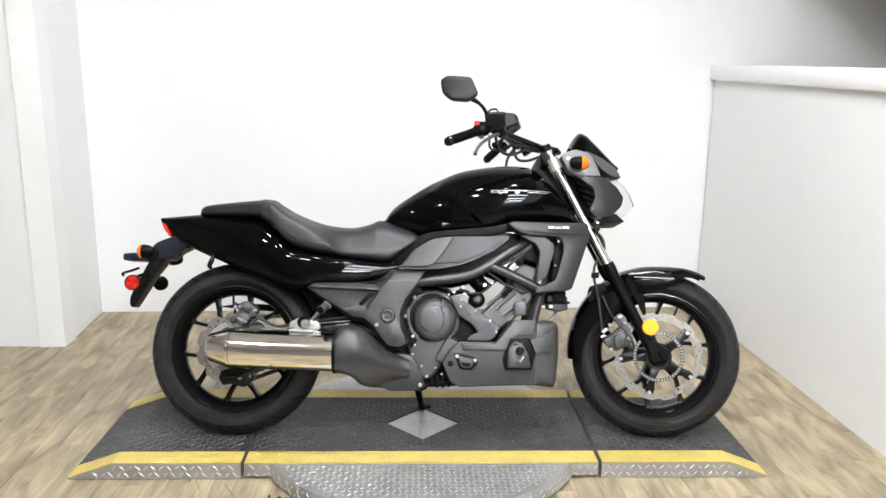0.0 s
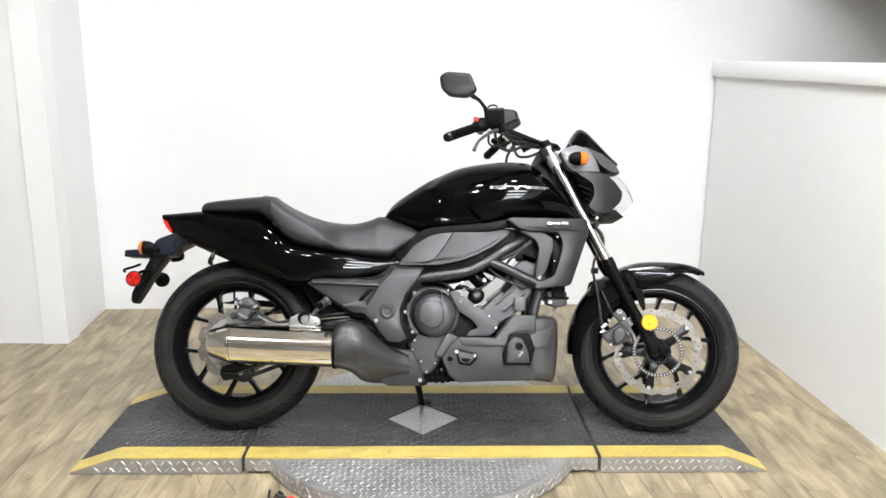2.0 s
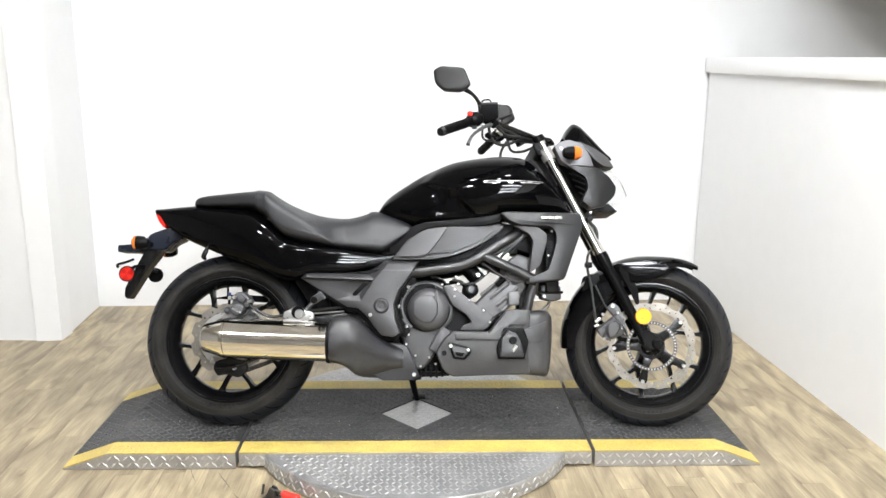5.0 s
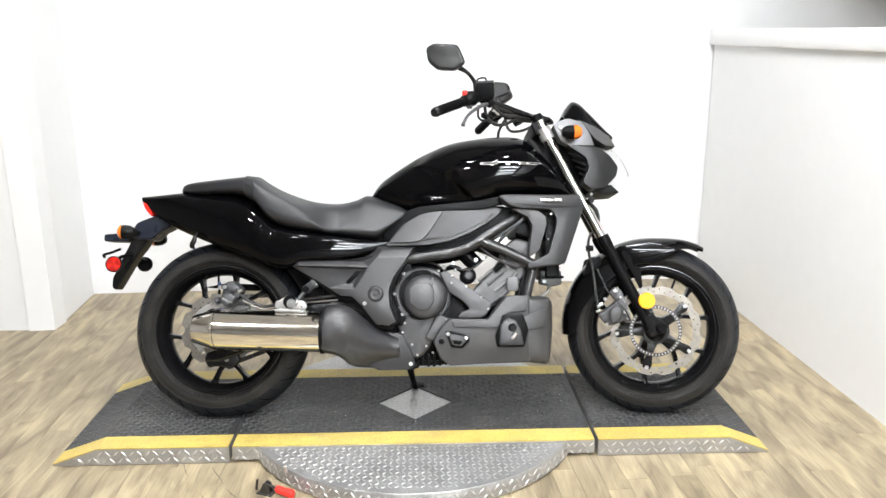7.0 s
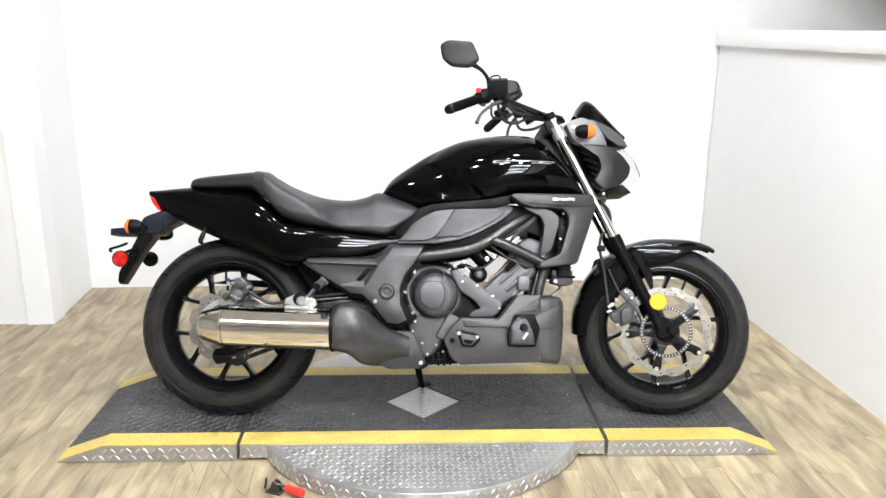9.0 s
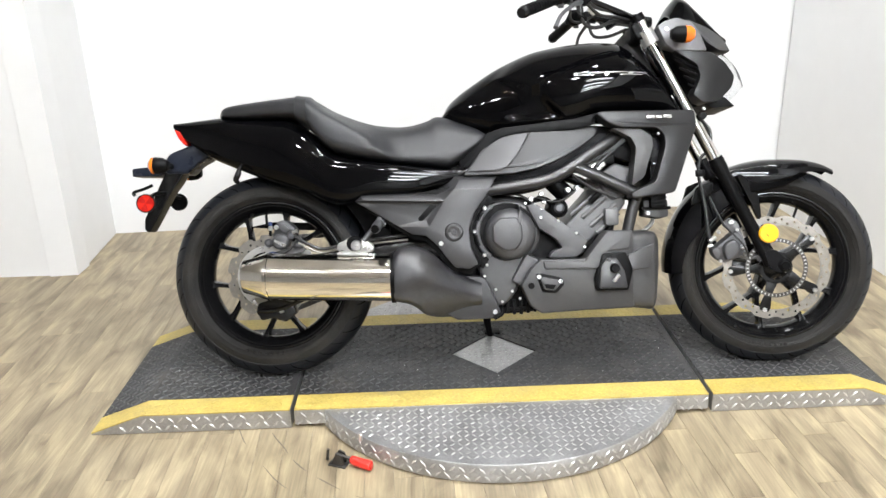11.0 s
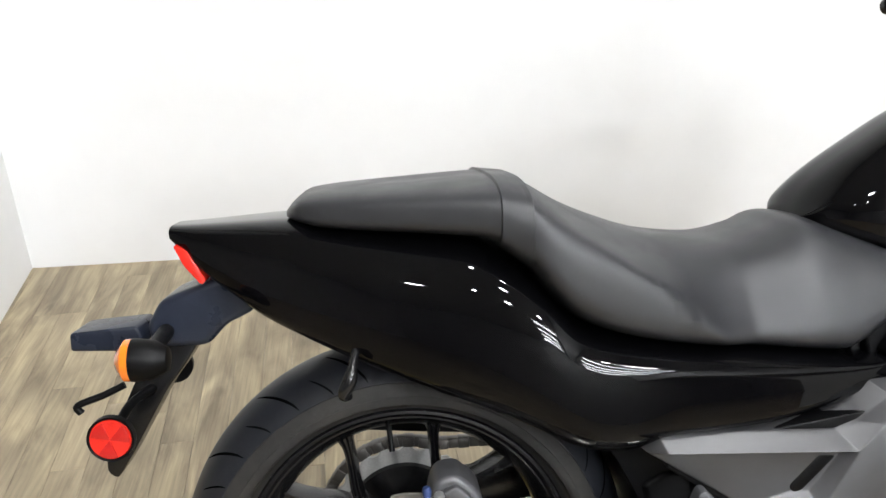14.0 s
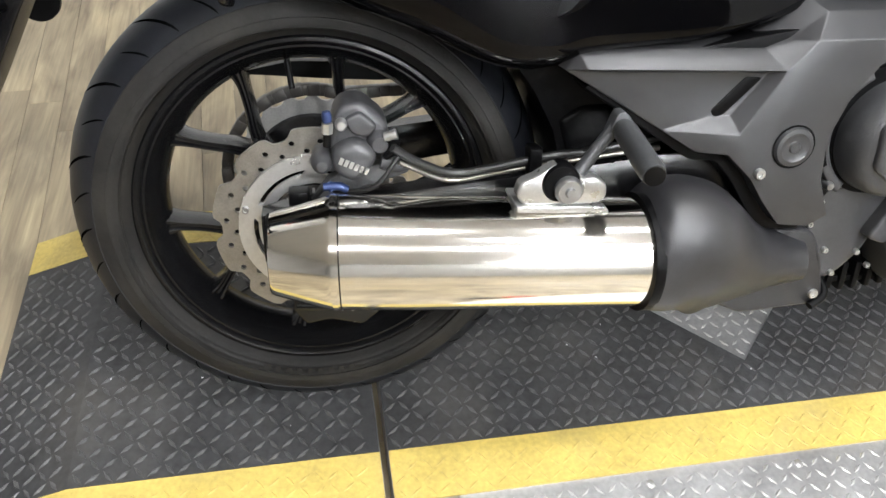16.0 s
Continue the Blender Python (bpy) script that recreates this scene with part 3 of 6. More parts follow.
part("locating_pin", lathe([(0, 0.0), (0.006, 0.0), (0.006, 0.02), (0.004, 0.022), (0, 0.022)], (0.30, YF - 0.16, 0.057), 12, axis="z"), SILVER, turntable)


for rx, ry in ((0.702, 2.985), (0.466, 2.984), (0.94, 2.984), (0.34, 2.95), (1.06, 2.95)):
    part("plate_bolt", lathe([(0, 0.0022), (0.004, 0.0022), (0.0065, 0.001), (0.007, 0.0), (0.0, 0.0)], (rx, ry - 0.004, 0.057), 14, axis="z"), SILVER, disc)


def clamp():
    """A small latch with a red plastic grip beside the round plate."""
    root = tagged(new("toggle_clamp"), "small steel toggle clamp with red plastic grip on the floor", "clamp")
    root.matrix_world = pose(0.245, 2.815, 0.0, 0, 0, -22)
    part("base_plate", block(-0.03, 0.022, -0.017, 0.017, 0.0, 0.004, 0.001), CHAIN, root)
    part("bracket", panel(rounded([(-0.022, 0.004), (0.016, 0.004), (0.010, 0.034), (-0.006, 0.040)], 0.004), -0.006, -0.012, 0.001), CHAIN, root)
    part("bracket", panel(rounded([(-0.022, 0.004), (0.016, 0.004), (0.010, 0.034), (-0.006, 0.040)], 0.004), 0.006, 0.012, 0.001), CHAIN, root)
    part("lever", tube([(-0.012, 0, 0.030), (0.02, 0, 0.026), (0.04, 0, 0.022)], 0.005), CHAIN, root)
    part("grip", tube([(0.032, 0, 0.023), (0.038, 0, 0.022), (0.06, 0, 0.018), (0.088, 0, 0.0155), (0.094, 0, 0.0155)], [0.008, 0.012, 0.013, 0.014, 0.009]), REDPLASTIC, root, "red plastic grip")
    part("spindle", tube([(-0.04, 0, 0.006), (-0.034, 0, 0.04)], 0.004), CHAIN, root)


clamp()


# ---- the motorcycle: local x forward, y to its left, z up, origin at the rear axle ----
bike = tagged(new("motorcycle"), "black naked cruiser motorcycle with grey panels leaning on its side stand", "motorcycle")
bike.matrix_world = pose(0.021, 3.3145, 0.3580) @ pose(0, 0, 0, 0, 0, -1.3) @ pose(0, 0, 0, -18.5, 0, 0) @ Matrix.Scale(1.009, 4)
FX = 1.530


def body(top, bottom, width, x0, x1, n=40, seg=28, p=2.6, yc=0.0, shape=None, fine=8, pb=None):
    """A moulded body from side outlines and a half-width curve. shape(x, s, y, z) may move each point."""
    t, b, w = (np.array(spline(c, fine)) for c in (top, bottom, width))
    rings = []
    for x in np.linspace(x0, x1, n):
        zt, zb = np.interp(x, t[:, 0], t[:, 1]), np.interp(x, b[:, 0], b[:, 1])
        hw, zc, h = np.interp(x, w[:, 0], w[:, 1]), (zt + zb) / 2, max((zt - zb) / 2, 0.002)
        y0 = yc(x) if callable(yc) else yc
        ring = []
        for a in np.linspace(0, 2 * math.pi, seg, endpoint=False):
            c, s = math.cos(a), math.sin(a)
            y = hw * math.copysign(abs(c) ** (2 / p), c)
            z = zc + h * math.copysign(abs(s) ** (2 / p), s)
            if pb and s < 0:
                y = hw * math.copysign(abs(c) ** (2 / pb), c)
                z = zc + h * math.copysign(abs(s) ** (2 / pb), s)
            if shape:
                y, z = shape(x, (z - zb) / (2 * h), y, z)
            ring.append((x, y0 + y, z))
        rings.append(ring)
    return skin(rings)


def smooth(a, b, v):
    t = min(1.0, max(0.0, (v - a) / (b - a)))
    return t * t * (3 - 2 * t)


def holed_disc(R, r, thick, centre, waves, wave, holes, hole_r, mat, name, parent, label):
    """A brake disc: waved rim, open middle and rows of drilled holes."""
    bm = bmesh.new()
    cx, cy, cz = centre
    edges = []

    def ring(pts):
        vs = [bm.verts.new((cx + x, cy, cz + z)) for x, z in pts]
        edges.extend(bm.edges.new((vs[i], vs[(i + 1) % len(vs)])) for i in range(len(vs)))

    n = 144
    out = []
    for k in range(n):
        a = 2 * math.pi * k / n
        q = R - wave * (0.5 + 0.5 * math.tanh(4 * math.cos(waves * a) - 2.0))
        out.append((q * math.cos(a), q * math.sin(a)))
    ring(out)
    ring([(r * math.cos(2 * math.pi * k / 72), r * math.sin(2 * math.pi * k / 72)) for k in range(72)])
    for q, a in holes:
        hx, hz = q * math.cos(a), q * math.sin(a)
        ring([(hx + hole_r * math.cos(2 * math.pi * k / 8), hz + hole_r * math.sin(2 * math.pi * k / 8)) for k in range(8)])
    bmesh.ops.triangle_fill(bm, use_beauty=True, edges=edges)
    ext = bmesh.ops.extrude_face_region(bm, geom=list(bm.faces))
    for v in ext["geom"]:
        if isinstance(v, bmesh.types.BMVert):
            v.co.y += thick
    return part(name, bm, mat, parent, label)


def wheel(name, cx, R, half, crown, rim_half, spoke_start, label):
    """A cast wheel: rim and forked spokes in one casting, with tyre, valve and hub as its parts."""
    rb, hw = 0.2255, rim_half
    # rim: rounded flange, drop and well on both sides
    side_p = [(rb + 0.001, hw - 0.004), (rb + 0.0015, hw), (rb - 0.001, hw + 0.003), (rb - 0.005, hw + 0.0035), (rb - 0.008, hw + 0.001), (rb - 0.011, hw - 0.004), (rb - 0.0135, hw - 0.004), (rb - 0.018, hw - 0.010), (rb - 0.026, hw * 0.62), (rb - 0.034, hw * 0.30), (rb - 0.036, 0.0)]
    rimp = [(q, -o) for q, o in side_p] + [(q, o) for q, o in reversed(side_p[:-1])] + [(rb - 0.006, 0.0)]
    rim = part(name, lathe(rimp, (cx, 0, 0), 120, closed=True), RIM, bike, label)

    def limb(points, bm):
        """One cast arm through (radius, angle, half width, half depth); a shallow channel runs along both faces."""
        q = spline([np.array((r * math.cos(a), r * math.sin(a), w, d)) for r, a, w, d in points], 4)
        rings = []
        for i, (x, z, w, d) in enumerate(q):
            t = np.array(q[min(i + 1, len(q) - 1)][:2]) - np.array(q[max(i - 1, 0)][:2])
            t /= np.linalg.norm(t)
            sx, sz = -t[1], t[0]
            loop = [(-w, -d * 0.5), (-w * 0.72, -d), (-w * 0.45, -d), (-w * 0.15, -d * 0.82), (w * 0.15, -d * 0.82), (w * 0.45, -d), (w * 0.72, -d), (w, -d * 0.5), (w, d * 0.5), (w * 0.72, d), (-w * 0.72, d), (-w, d * 0.5)]
            rings.append([(cx + x + sx * u, o, z + sz * u) for u, o in loop])
        return skin(rings, bm)

    # spokes: five stems that fork in two, each branch flaring where it meets the rim
    for k in range(5):
        a0 = radians(spoke_start + 72 * k)
        bm = limb([(0.030, a0, 0.022, 0.026), (0.070, a0, 0.0165, 0.023), (0.100, a0, 0.0175, 0.021), (0.112, a0, 0.0150, 0.020)], None)
        for da in (-1, 1):
            limb([(0.098, a0 + da * radians(3), 0.0085, 0.0200), (0.122, a0 + da * radians(8), 0.0082, 0.0200), (0.150, a0 + da * radians(13.5), 0.0074, 0.0195), (0.178, a0 + da * radians(16.6), 0.0082, 0.0210), (0.196, a0 + da * radians(17.6), 0.0135, 0.0240)], bm)
        part("spoke", bm, RIM, rim)
    part("hub", lathe([(0.018, -0.055), (0.036, -0.05), (0.044, -0.03), (0.048, 0), (0.044, 0.03), (0.036, 0.05), (0.018, 0.055)], (cx, 0, 0), 32), RIM, rim)
    # tyre: bulging sidewalls and a round crown
    wall_p = spline([(rb + 0.000, hw - 0.003), (rb + 0.005, hw + 0.003), (rb + 0.014, hw + (half - hw) * 0.62), (rb + 0.026, half * 0.985), (R - crown + 0.004, half)], 4)
    arc = [(R - crown + crown * math.cos(a), half * math.sin(a)) for a in np.linspace(radians(84), 0, 14)]
    split = 3
    sidewall = [tuple(q) for q in wall_p] + arc[:split + 1]
    band = arc[split:]
    bm = lathe([(q, -o) for q, o in sidewall] + [(q - 0.004, -o * 0.93) for q, o in reversed(sidewall)], (cx, 0, 0), 120, closed=True)
    lathe(sidewall + [(q - 0.004, o * 0.93) for q, o in reversed(sidewall)], (cx, 0, 0), 120, bm, closed=True)
    part("tyre", bm, TYRE, rim, "dusty brown-black tyre sidewall")
    outer = [(q + 0.0010, -o) for q, o in band] + [(q + 0.0010, o) for q, o in reversed(band[:-1])]
    part("tread", lathe(outer + [(q - 0.007, o * 0.96) for q, o in reversed(outer)], (cx, 0, 0), 120, closed=True), TREAD, rim, "black tread band of the tyre, bluish sheen put into its colour")
    # raised lines and moulded lettering bars on the sidewall
    for u in (0.012, 0.020):
        o = np.interp(rb + u, [q for q, _ in sidewall], [w for _, w in sidewall])
        part("bead_line", lathe([(rb + u - 0.0012, -o + 0.001), (rb + u, -o - 0.0012), (rb + u + 0.0012, -o + 0.001)], (cx, 0, 0), 96, closed=True), TYRE, rim)
    for arc0 in (250,):
        for i in range(9):
            th, q = radians(arc0 + i * 3.6), R - crown - 0.004
            m = Matrix.Translation((cx + q * math.cos(th), -half - 0.0002, q * math.sin(th))) @ Matrix.Rotation(-th, 4, "Y")
            part("sidewall_lettering", block(-0.005, 0.005, -0.0004, 0.0004, -0.0035, 0.0035, 0, None, m), TYRE, rim, "moulded lettering as plain bars")

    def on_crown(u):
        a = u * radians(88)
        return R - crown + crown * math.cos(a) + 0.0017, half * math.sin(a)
    # grooves are flat strips on the crown; their shade is painted in
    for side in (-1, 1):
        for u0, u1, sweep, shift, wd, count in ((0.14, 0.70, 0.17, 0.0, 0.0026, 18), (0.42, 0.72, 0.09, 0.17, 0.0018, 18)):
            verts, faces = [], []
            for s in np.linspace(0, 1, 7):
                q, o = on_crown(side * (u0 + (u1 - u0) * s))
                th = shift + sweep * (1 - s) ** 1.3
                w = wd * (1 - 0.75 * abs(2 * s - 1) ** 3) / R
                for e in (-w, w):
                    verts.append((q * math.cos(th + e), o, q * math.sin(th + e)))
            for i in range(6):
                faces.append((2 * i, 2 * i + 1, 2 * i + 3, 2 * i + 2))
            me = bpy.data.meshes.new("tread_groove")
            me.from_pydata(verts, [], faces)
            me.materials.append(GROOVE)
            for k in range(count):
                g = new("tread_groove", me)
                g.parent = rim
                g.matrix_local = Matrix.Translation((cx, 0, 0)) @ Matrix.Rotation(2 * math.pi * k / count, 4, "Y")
    a = radians(spoke_start + 36)
    part("valve", tube([(cx + (rb - 0.036) * math.cos(a), -0.01, (rb - 0.036) * math.sin(a)), (cx + (rb - 0.07) * math.cos(a), -0.022, (rb - 0.07) * math.sin(a))], 0.004), BLACK, rim)
    return rim


rear_wheel = wheel("rear_wheel", 0.0, 0.307, 0.078, 0.068, 0.053, 61, "satin black cast rear wheel with forked spokes")
front_wheel = wheel("front_wheel", FX, 0.299, 0.060, 0.056, 0.042, 29, "satin black cast front wheel with forked spokes")


def drill(n, rows, phase=0.0):
    return [(q, 2 * math.pi * k / n + phase + o) for q, o in rows for k in range(n)]


holed_disc(0.126, 0.086, 0.005, (0, -0.092, 0), 10, 0.012, drill(20, ((0.097, 0.0), (0.109, 0.157)), 0.05), 0.0038, STEEL, "brake_disc", rear_wheel, "drilled wave-edged steel brake disc")


def carrier(cx, y, r_out, r_in, arms, mat, parent, label, start=0.3):
    bm = lathe([(r_in, y - 0.003), (r_in + 0.012, y - 0.003), (r_in + 0.012, y + 0.004), (r_in, y + 0.004)], (cx, 0, 0), 48, closed=True)
    if r_in > 0.05:
        lathe([(r_out - 0.014, y - 0.0035), (r_out + 0.004, y - 0.0035), (r_out + 0.004, y + 0.002), (r_out - 0.014, y + 0.002)], (cx, 0, 0), 60, bm, closed=True)
    for k in range(arms):
        a = 2 * math.pi * k / arms + start
        c, s = math.cos(a), math.sin(a)
        pts = [(r_in + 0.006, -0.017), ((r_in + r_out) / 2, -0.0095), (r_out - 0.008, -0.016), (r_out + 0.004, -0.013), (r_out + 0.004, 0.013), (r_out - 0.008, 0.016), ((r_in + r_out) / 2, 0.0095), (r_in + 0.006, 0.017)]
        panel([(cx + q * c - w * s, q * s + w * c) for q, w in pts], y + 0.003, y - 0.003, 0.001, bm)
    return part("disc_carrier", bm, mat, parent, label)


carrier(0, -0.095, 0.090, 0.058, 5, SILVER, rear_wheel, "cast silver disc carrier")
holed_disc(0.156, 0.127, 0.005, (FX, -0.082, 0), 12, 0.007, drill(24, ((0.134, 0.0), (0.145, 0.13)), 0.02), 0.004, STEEL, "brake_disc", front_wheel, "drilled wave-edged steel brake disc")
carrier(FX, -0.080, 0.130, 0.036, 5, RIM, front_wheel, "black disc carrier arms", 0.70)


def abs_ring(cx, y, r, n, parent):
    bm = lathe([(r - 0.006, y), (r + 0.006, y), (r + 0.006, y + 0.002), (r - 0.006, y + 0.002)], (cx, 0, 0), 64, closed=True)
    ring = part("sensor_ring", bm, CHAIN, parent, "thin slotted sensor ring")
    bm = bmesh.new()
    for k in range(n):
        a = 2 * math.pi * k / n
        m = Matrix.Translation((cx + r * math.cos(a), y - 0.0006, r * math.sin(a))) @ Matrix.Rotation(-a, 4, "Y")
        block(-0.003, 0.003, -0.0008, 0.0008, -0.0016, 0.0016, 0, bm, m)
    part("sensor_slots", bm, SILVER, ring).select_set(False)


abs_ring(FX, -0.090, 0.083, 48, front_wheel)
abs_ring(0.0, -0.100, 0.050, 36, rear_wheel)
for k in range(5):
    a = 2 * math.pi * k / 5 + 0.3
    part("disc_bolt", bolt(0.088 * math.cos(a), -0.099, 0.088 * math.sin(a), 0.006, 0.005), BOLT, rear_wheel)
    part("disc_bolt", bolt(FX + 0.131 * math.cos(a + 0.4), -0.084, 0.131 * math.sin(a + 0.4), 0.008, 0.006), SILVER, front_wheel)

# sprocket, chain and guard on the far side
bm = bmesh.new()
loop = []
for k in range(84):
    a = 2 * math.pi * k / 84
    q = 0.112 + (0.003 if k % 4 < 2 else -0.003)
    loop.append((q * math.cos(a), q * math.sin(a)))
n = len(loop)
rows = [[bm.verts.new((q * x, y, q * z)) for x, z in loop] for q, y in ((1.0, 0.086), (0.76, 0.086), (0.76, 0.093), (1.0, 0.093))]
for r0, r1 in zip(rows, rows[1:] + rows[:1]):
    for i in range(n):
        bm.faces.new((r0[i], r0[(i + 1) % n], r1[(i + 1) % n], r1[i]))
sprocket = part("sprocket", bm, SPROCKET, rear_wheel, "zinc-plated final-drive sprocket ring")
part("sprocket_carrier", lathe([(0.030, 0.060), (0.088, 0.076), (0.090, 0.084), (0.070, 0.090), (0.030, 0.092)], (0, 0, 0), 40), RIM, rear_wheel, "black sprocket carrier")
bm = bmesh.new()
path = []
for k in range(40):
    a = radians(70 + 220 * k / 39)
    path.append((0.123 * math.cos(a), 0.123 * math.sin(a)))
fs = (0.52, 0.10)
path = [(fs[0], fs[1] + 0.035)] + path + [(fs[0], fs[1] - 0.035)]
full = []
for (xa, za), (xb, zb) in zip(path, path[1:]):
    n = max(1, round(math.hypot(xb - xa, zb - za) / 0.0159))
    full += [(xa + (xb - xa) * i / n, za + (zb - za) * i / n, math.atan2(zb - za, xb - xa)) for i in range(n)]
for i, (x, z, a) in enumerate(full):
    m = Matrix.Translation((x, 0.090, z)) @ Matrix.Rotation(-a, 4, "Y")
    w = 0.0095 if i % 2 else 0.007
    block(-0.0088, 0.0088, -w, w, -0.0080, 0.0080, 0.002, bm, m)
part("drive_chain", bm, CHAIN, bike, "oily steel roller chain")
part("chain_guard", panel(rounded([(-0.10, 0.150), (-0.02, 0.165), (0.10, 0.160), (0.30, 0.175), (0.30, 0.150), (0.10, 0.135), (0.02, 0.140)], 0.01), 0.08, 0.10, 0.003), BLACK, bike)

# swing arm: box legs either side of the wheel
for sy, nm in ((-1, "right"), (1, "left")):
    rings = []
    for x, z, h in ((-0.062, 0.005, 0.030), (-0.03, 0.010, 0.034), (0.05, 0.022, 0.030), (0.25, 0.045, 0.027), (0.45, 0.065, 0.032), (0.56, 0.075, 0.036)):
        w = 0.016
        y = sy * (0.122 + 0.012 * smooth(0.1, 0.5, x))
        rings.append([(x, y - w, z - h), (x, y - w - 0.004, z - h * 0.6), (x, y - w - 0.004, z + h * 0.6), (x, y - w, z + h), (x, y + w, z + h), (x, y + w + 0.004, z + h * 0.6), (x, y + w + 0.004, z - h * 0.6), (x, y + w, z - h)])
    part("swing_arm", skin(rings), RIM, bike, "black box-section swing arm")
part("axle_nut", lathe([(0, -0.160), (0.008, -0.160), (0.009, -0.156), (0.016, -0.156), (0.017, -0.140), (0, -0.140)], (0, 0, 0), 6), SILVER, bike)
part("axle", tube([(0, -0.145, 0), (0, 0.145, 0)], 0.011), SILVER, bike)

part("axle_block", panel(rounded([(-0.030, -0.078), (0.020, -0.062), (0.074, -0.076), (0.084, -0.108), (0.052, -0.134), (0.010, -0.122), (-0.020, -0.128), (-0.036, -0.104)], 0.006), -0.088, -0.124, 0.005), RIM, bike, "black torque-arm casting")
part("torque_rod", tube([(-0.030, -0.120, -0.100), (0.030, -0.128, -0.096), (0.100, -0.126, -0.070), (0.20, -0.120, -0.030)], 0.007), RIM, bike)
part("block_bolt", bolt(0.040, -0.124, -0.100, 0.009, 0.008), BOLT, bike)
part("stay_plate", panel(rounded([(-0.045, -0.060), (0.010, -0.070), (0.012, -0.112), (-0.025, -0.100)], 0.006), -0.100, -0.110, 0.003), STEEL, bike)
# rear caliper
cal = part("rear_caliper", panel(rounded([(0.028, 0.150), (0.036, 0.163), (0.060, 0.168), (0.085, 0.146), (0.092, 0.133), (0.076, 0.110), (0.060, 0.086), (0.030, 0.084), (0.020, 0.110)], 0.010), -0.078, -0.132, 0.008), CALIPER, bike, "gunmetal brake caliper")
part("caliper_face", panel([tuple(v) for v in spline([(0.026, 0.116), (0.050, 0.127), (0.071, 0.116), (0.072, 0.100), (0.049, 0.081), (0.027, 0.092)], 4, True)], -0.125, -0.156, 0.010), CALIPER, cal, "rounded caliper body half")
part("caliper_rib", panel(rounded([(0.040, 0.150), (0.058, 0.158), (0.078, 0.140), (0.066, 0.128), (0.048, 0.132)], 0.006), -0.125, -0.142, 0.005), CALIPER, cal)
for i in range(6):
    part("lettering_bar", block(-0.0021, 0.0021, -0.1575, -0.155, -0.004, 0.004, 0, None, Matrix.Translation((0.034 + i * 0.0056, 0, 0.1065 - i * 0.0027)) @ Matrix.Rotation(radians(25), 4, "Y")), SILVER, cal, "raised lettering as plain bars")
part("caliper_pin", lathe([(0, -0.020), (0.006, -0.019), (0.011, -0.012), (0.013, 0.0), (0.011, 0.03)], (0.012, -0.138, 0.101), 20), CALIPER, cal)
part("piston_boss", lathe([(0, -0.014), (0.009, -0.013), (0.014, -0.006), (0.015, 0.02)], (0.079, -0.134, 0.120), 20), CALIPER, cal)
part("bleed_nipple", tube([(0.020, -0.150, 0.163), (0.0205, -0.150, 0.158), (0.021, -0.150, 0.151)], [0.0045, 0.006, 0.005], straight=True), BLUE, cal, "blue rubber nipple cap")
part("nipple_nut", tube([(0.021, -0.150, 0.150), (0.020, -0.149, 0.138)], 0.0065, seg=6), SILVER, cal)
part("nipple_stem", tube([(0.020, -0.149, 0.138), (0.019, -0.147, 0.122)], 0.0045), BLACK, cal)
part("pad_pin", tube([(0.012, -0.138, 0.069), (0.030, -0.138, 0.069), (0.040, -0.138, 0.064)], 0.005), BLUE, cal, "blue painted pin")
part("pad_pin", tube([(0.018, -0.136, 0.074), (0.022, -0.139, 0.064)], 0.004), BLUE, cal)
part("caliper_bolt", lathe([(0, -0.012), (0.005, -0.012), (0.007, -0.008), (0.007, 0.0)], (0.036, -0.140, 0.146), 12), SILVER, cal)
part("banjo_bolt", tube([(0.084, -0.148, 0.130), (0.098, -0.150, 0.134)], [0.0055, 0.0065]), SILVER, cal)
part("banjo_eye", tube([(0.097, -0.150, 0.128), (0.094, -0.150, 0.116), (0.084, -0.148, 0.106)], [0.006, 0.0045, 0.004]), BLACK, cal)
part("guide_boot", tube([(0.080, -0.138, 0.098), (0.098, -0.138, 0.094), (0.112, -0.136, 0.092)], [0.009, 0.011, 0.008]), CALIPER, cal)
part("caliper_bracket", panel(rounded([(-0.012, 0.030), (0.020, 0.072), (0.050, 0.082), (0.105, 0.090), (0.118, 0.075), (0.095, 0.068), (0.05, 0.055), (0.02, -0.01)], 0.008), -0.10, -0.118, 0.003), CASE_L, cal, "grey cast caliper bracket")
part("brake_hose", tube([(0.092, -0.158, 0.121), (0.120, -0.150, 0.100), (0.165, -0.142, 0.080), (0.215, -0.145, 0.086), (0.27, -0.15, 0.098), (0.35, -0.15, 0.106), (0.45, -0.14, 0.12)], 0.0052), HOSE, bike, "black brake hose")
part("brake_line", tube([(0.10, -0.150, 0.100), (0.16, -0.138, 0.070), (0.22, -0.14, 0.078), (0.30, -0.145, 0.090), (0.42, -0.14, 0.10)], 0.0034), STEEL, bike, "thin metal brake line")
part("hose_clip", block(0.252, 0.268, -0.160, -0.135, 0.075, 0.112, 0.003), BLACK, bike)
part("sensor_lead", tube([(-0.005, -0.115, 0.040), (0.015, -0.122, 0.062), (0.03, -0.13, 0.060), (0.07, -0.16, 0.075), (0.10, -0.155, 0.11)], 0.003), HOSE, bike)
part("speed_sensor", block(-0.03, -0.005, -0.125, -0.10, 0.030, 0.058, 0.004), BLACK, bike)

# muffler and its dark cover
MY = -0.205


def can_y(x):
    # the can toes in towards the wheel at its rear end
    return MY + 0.028 * (0.39 - x) / 0.44


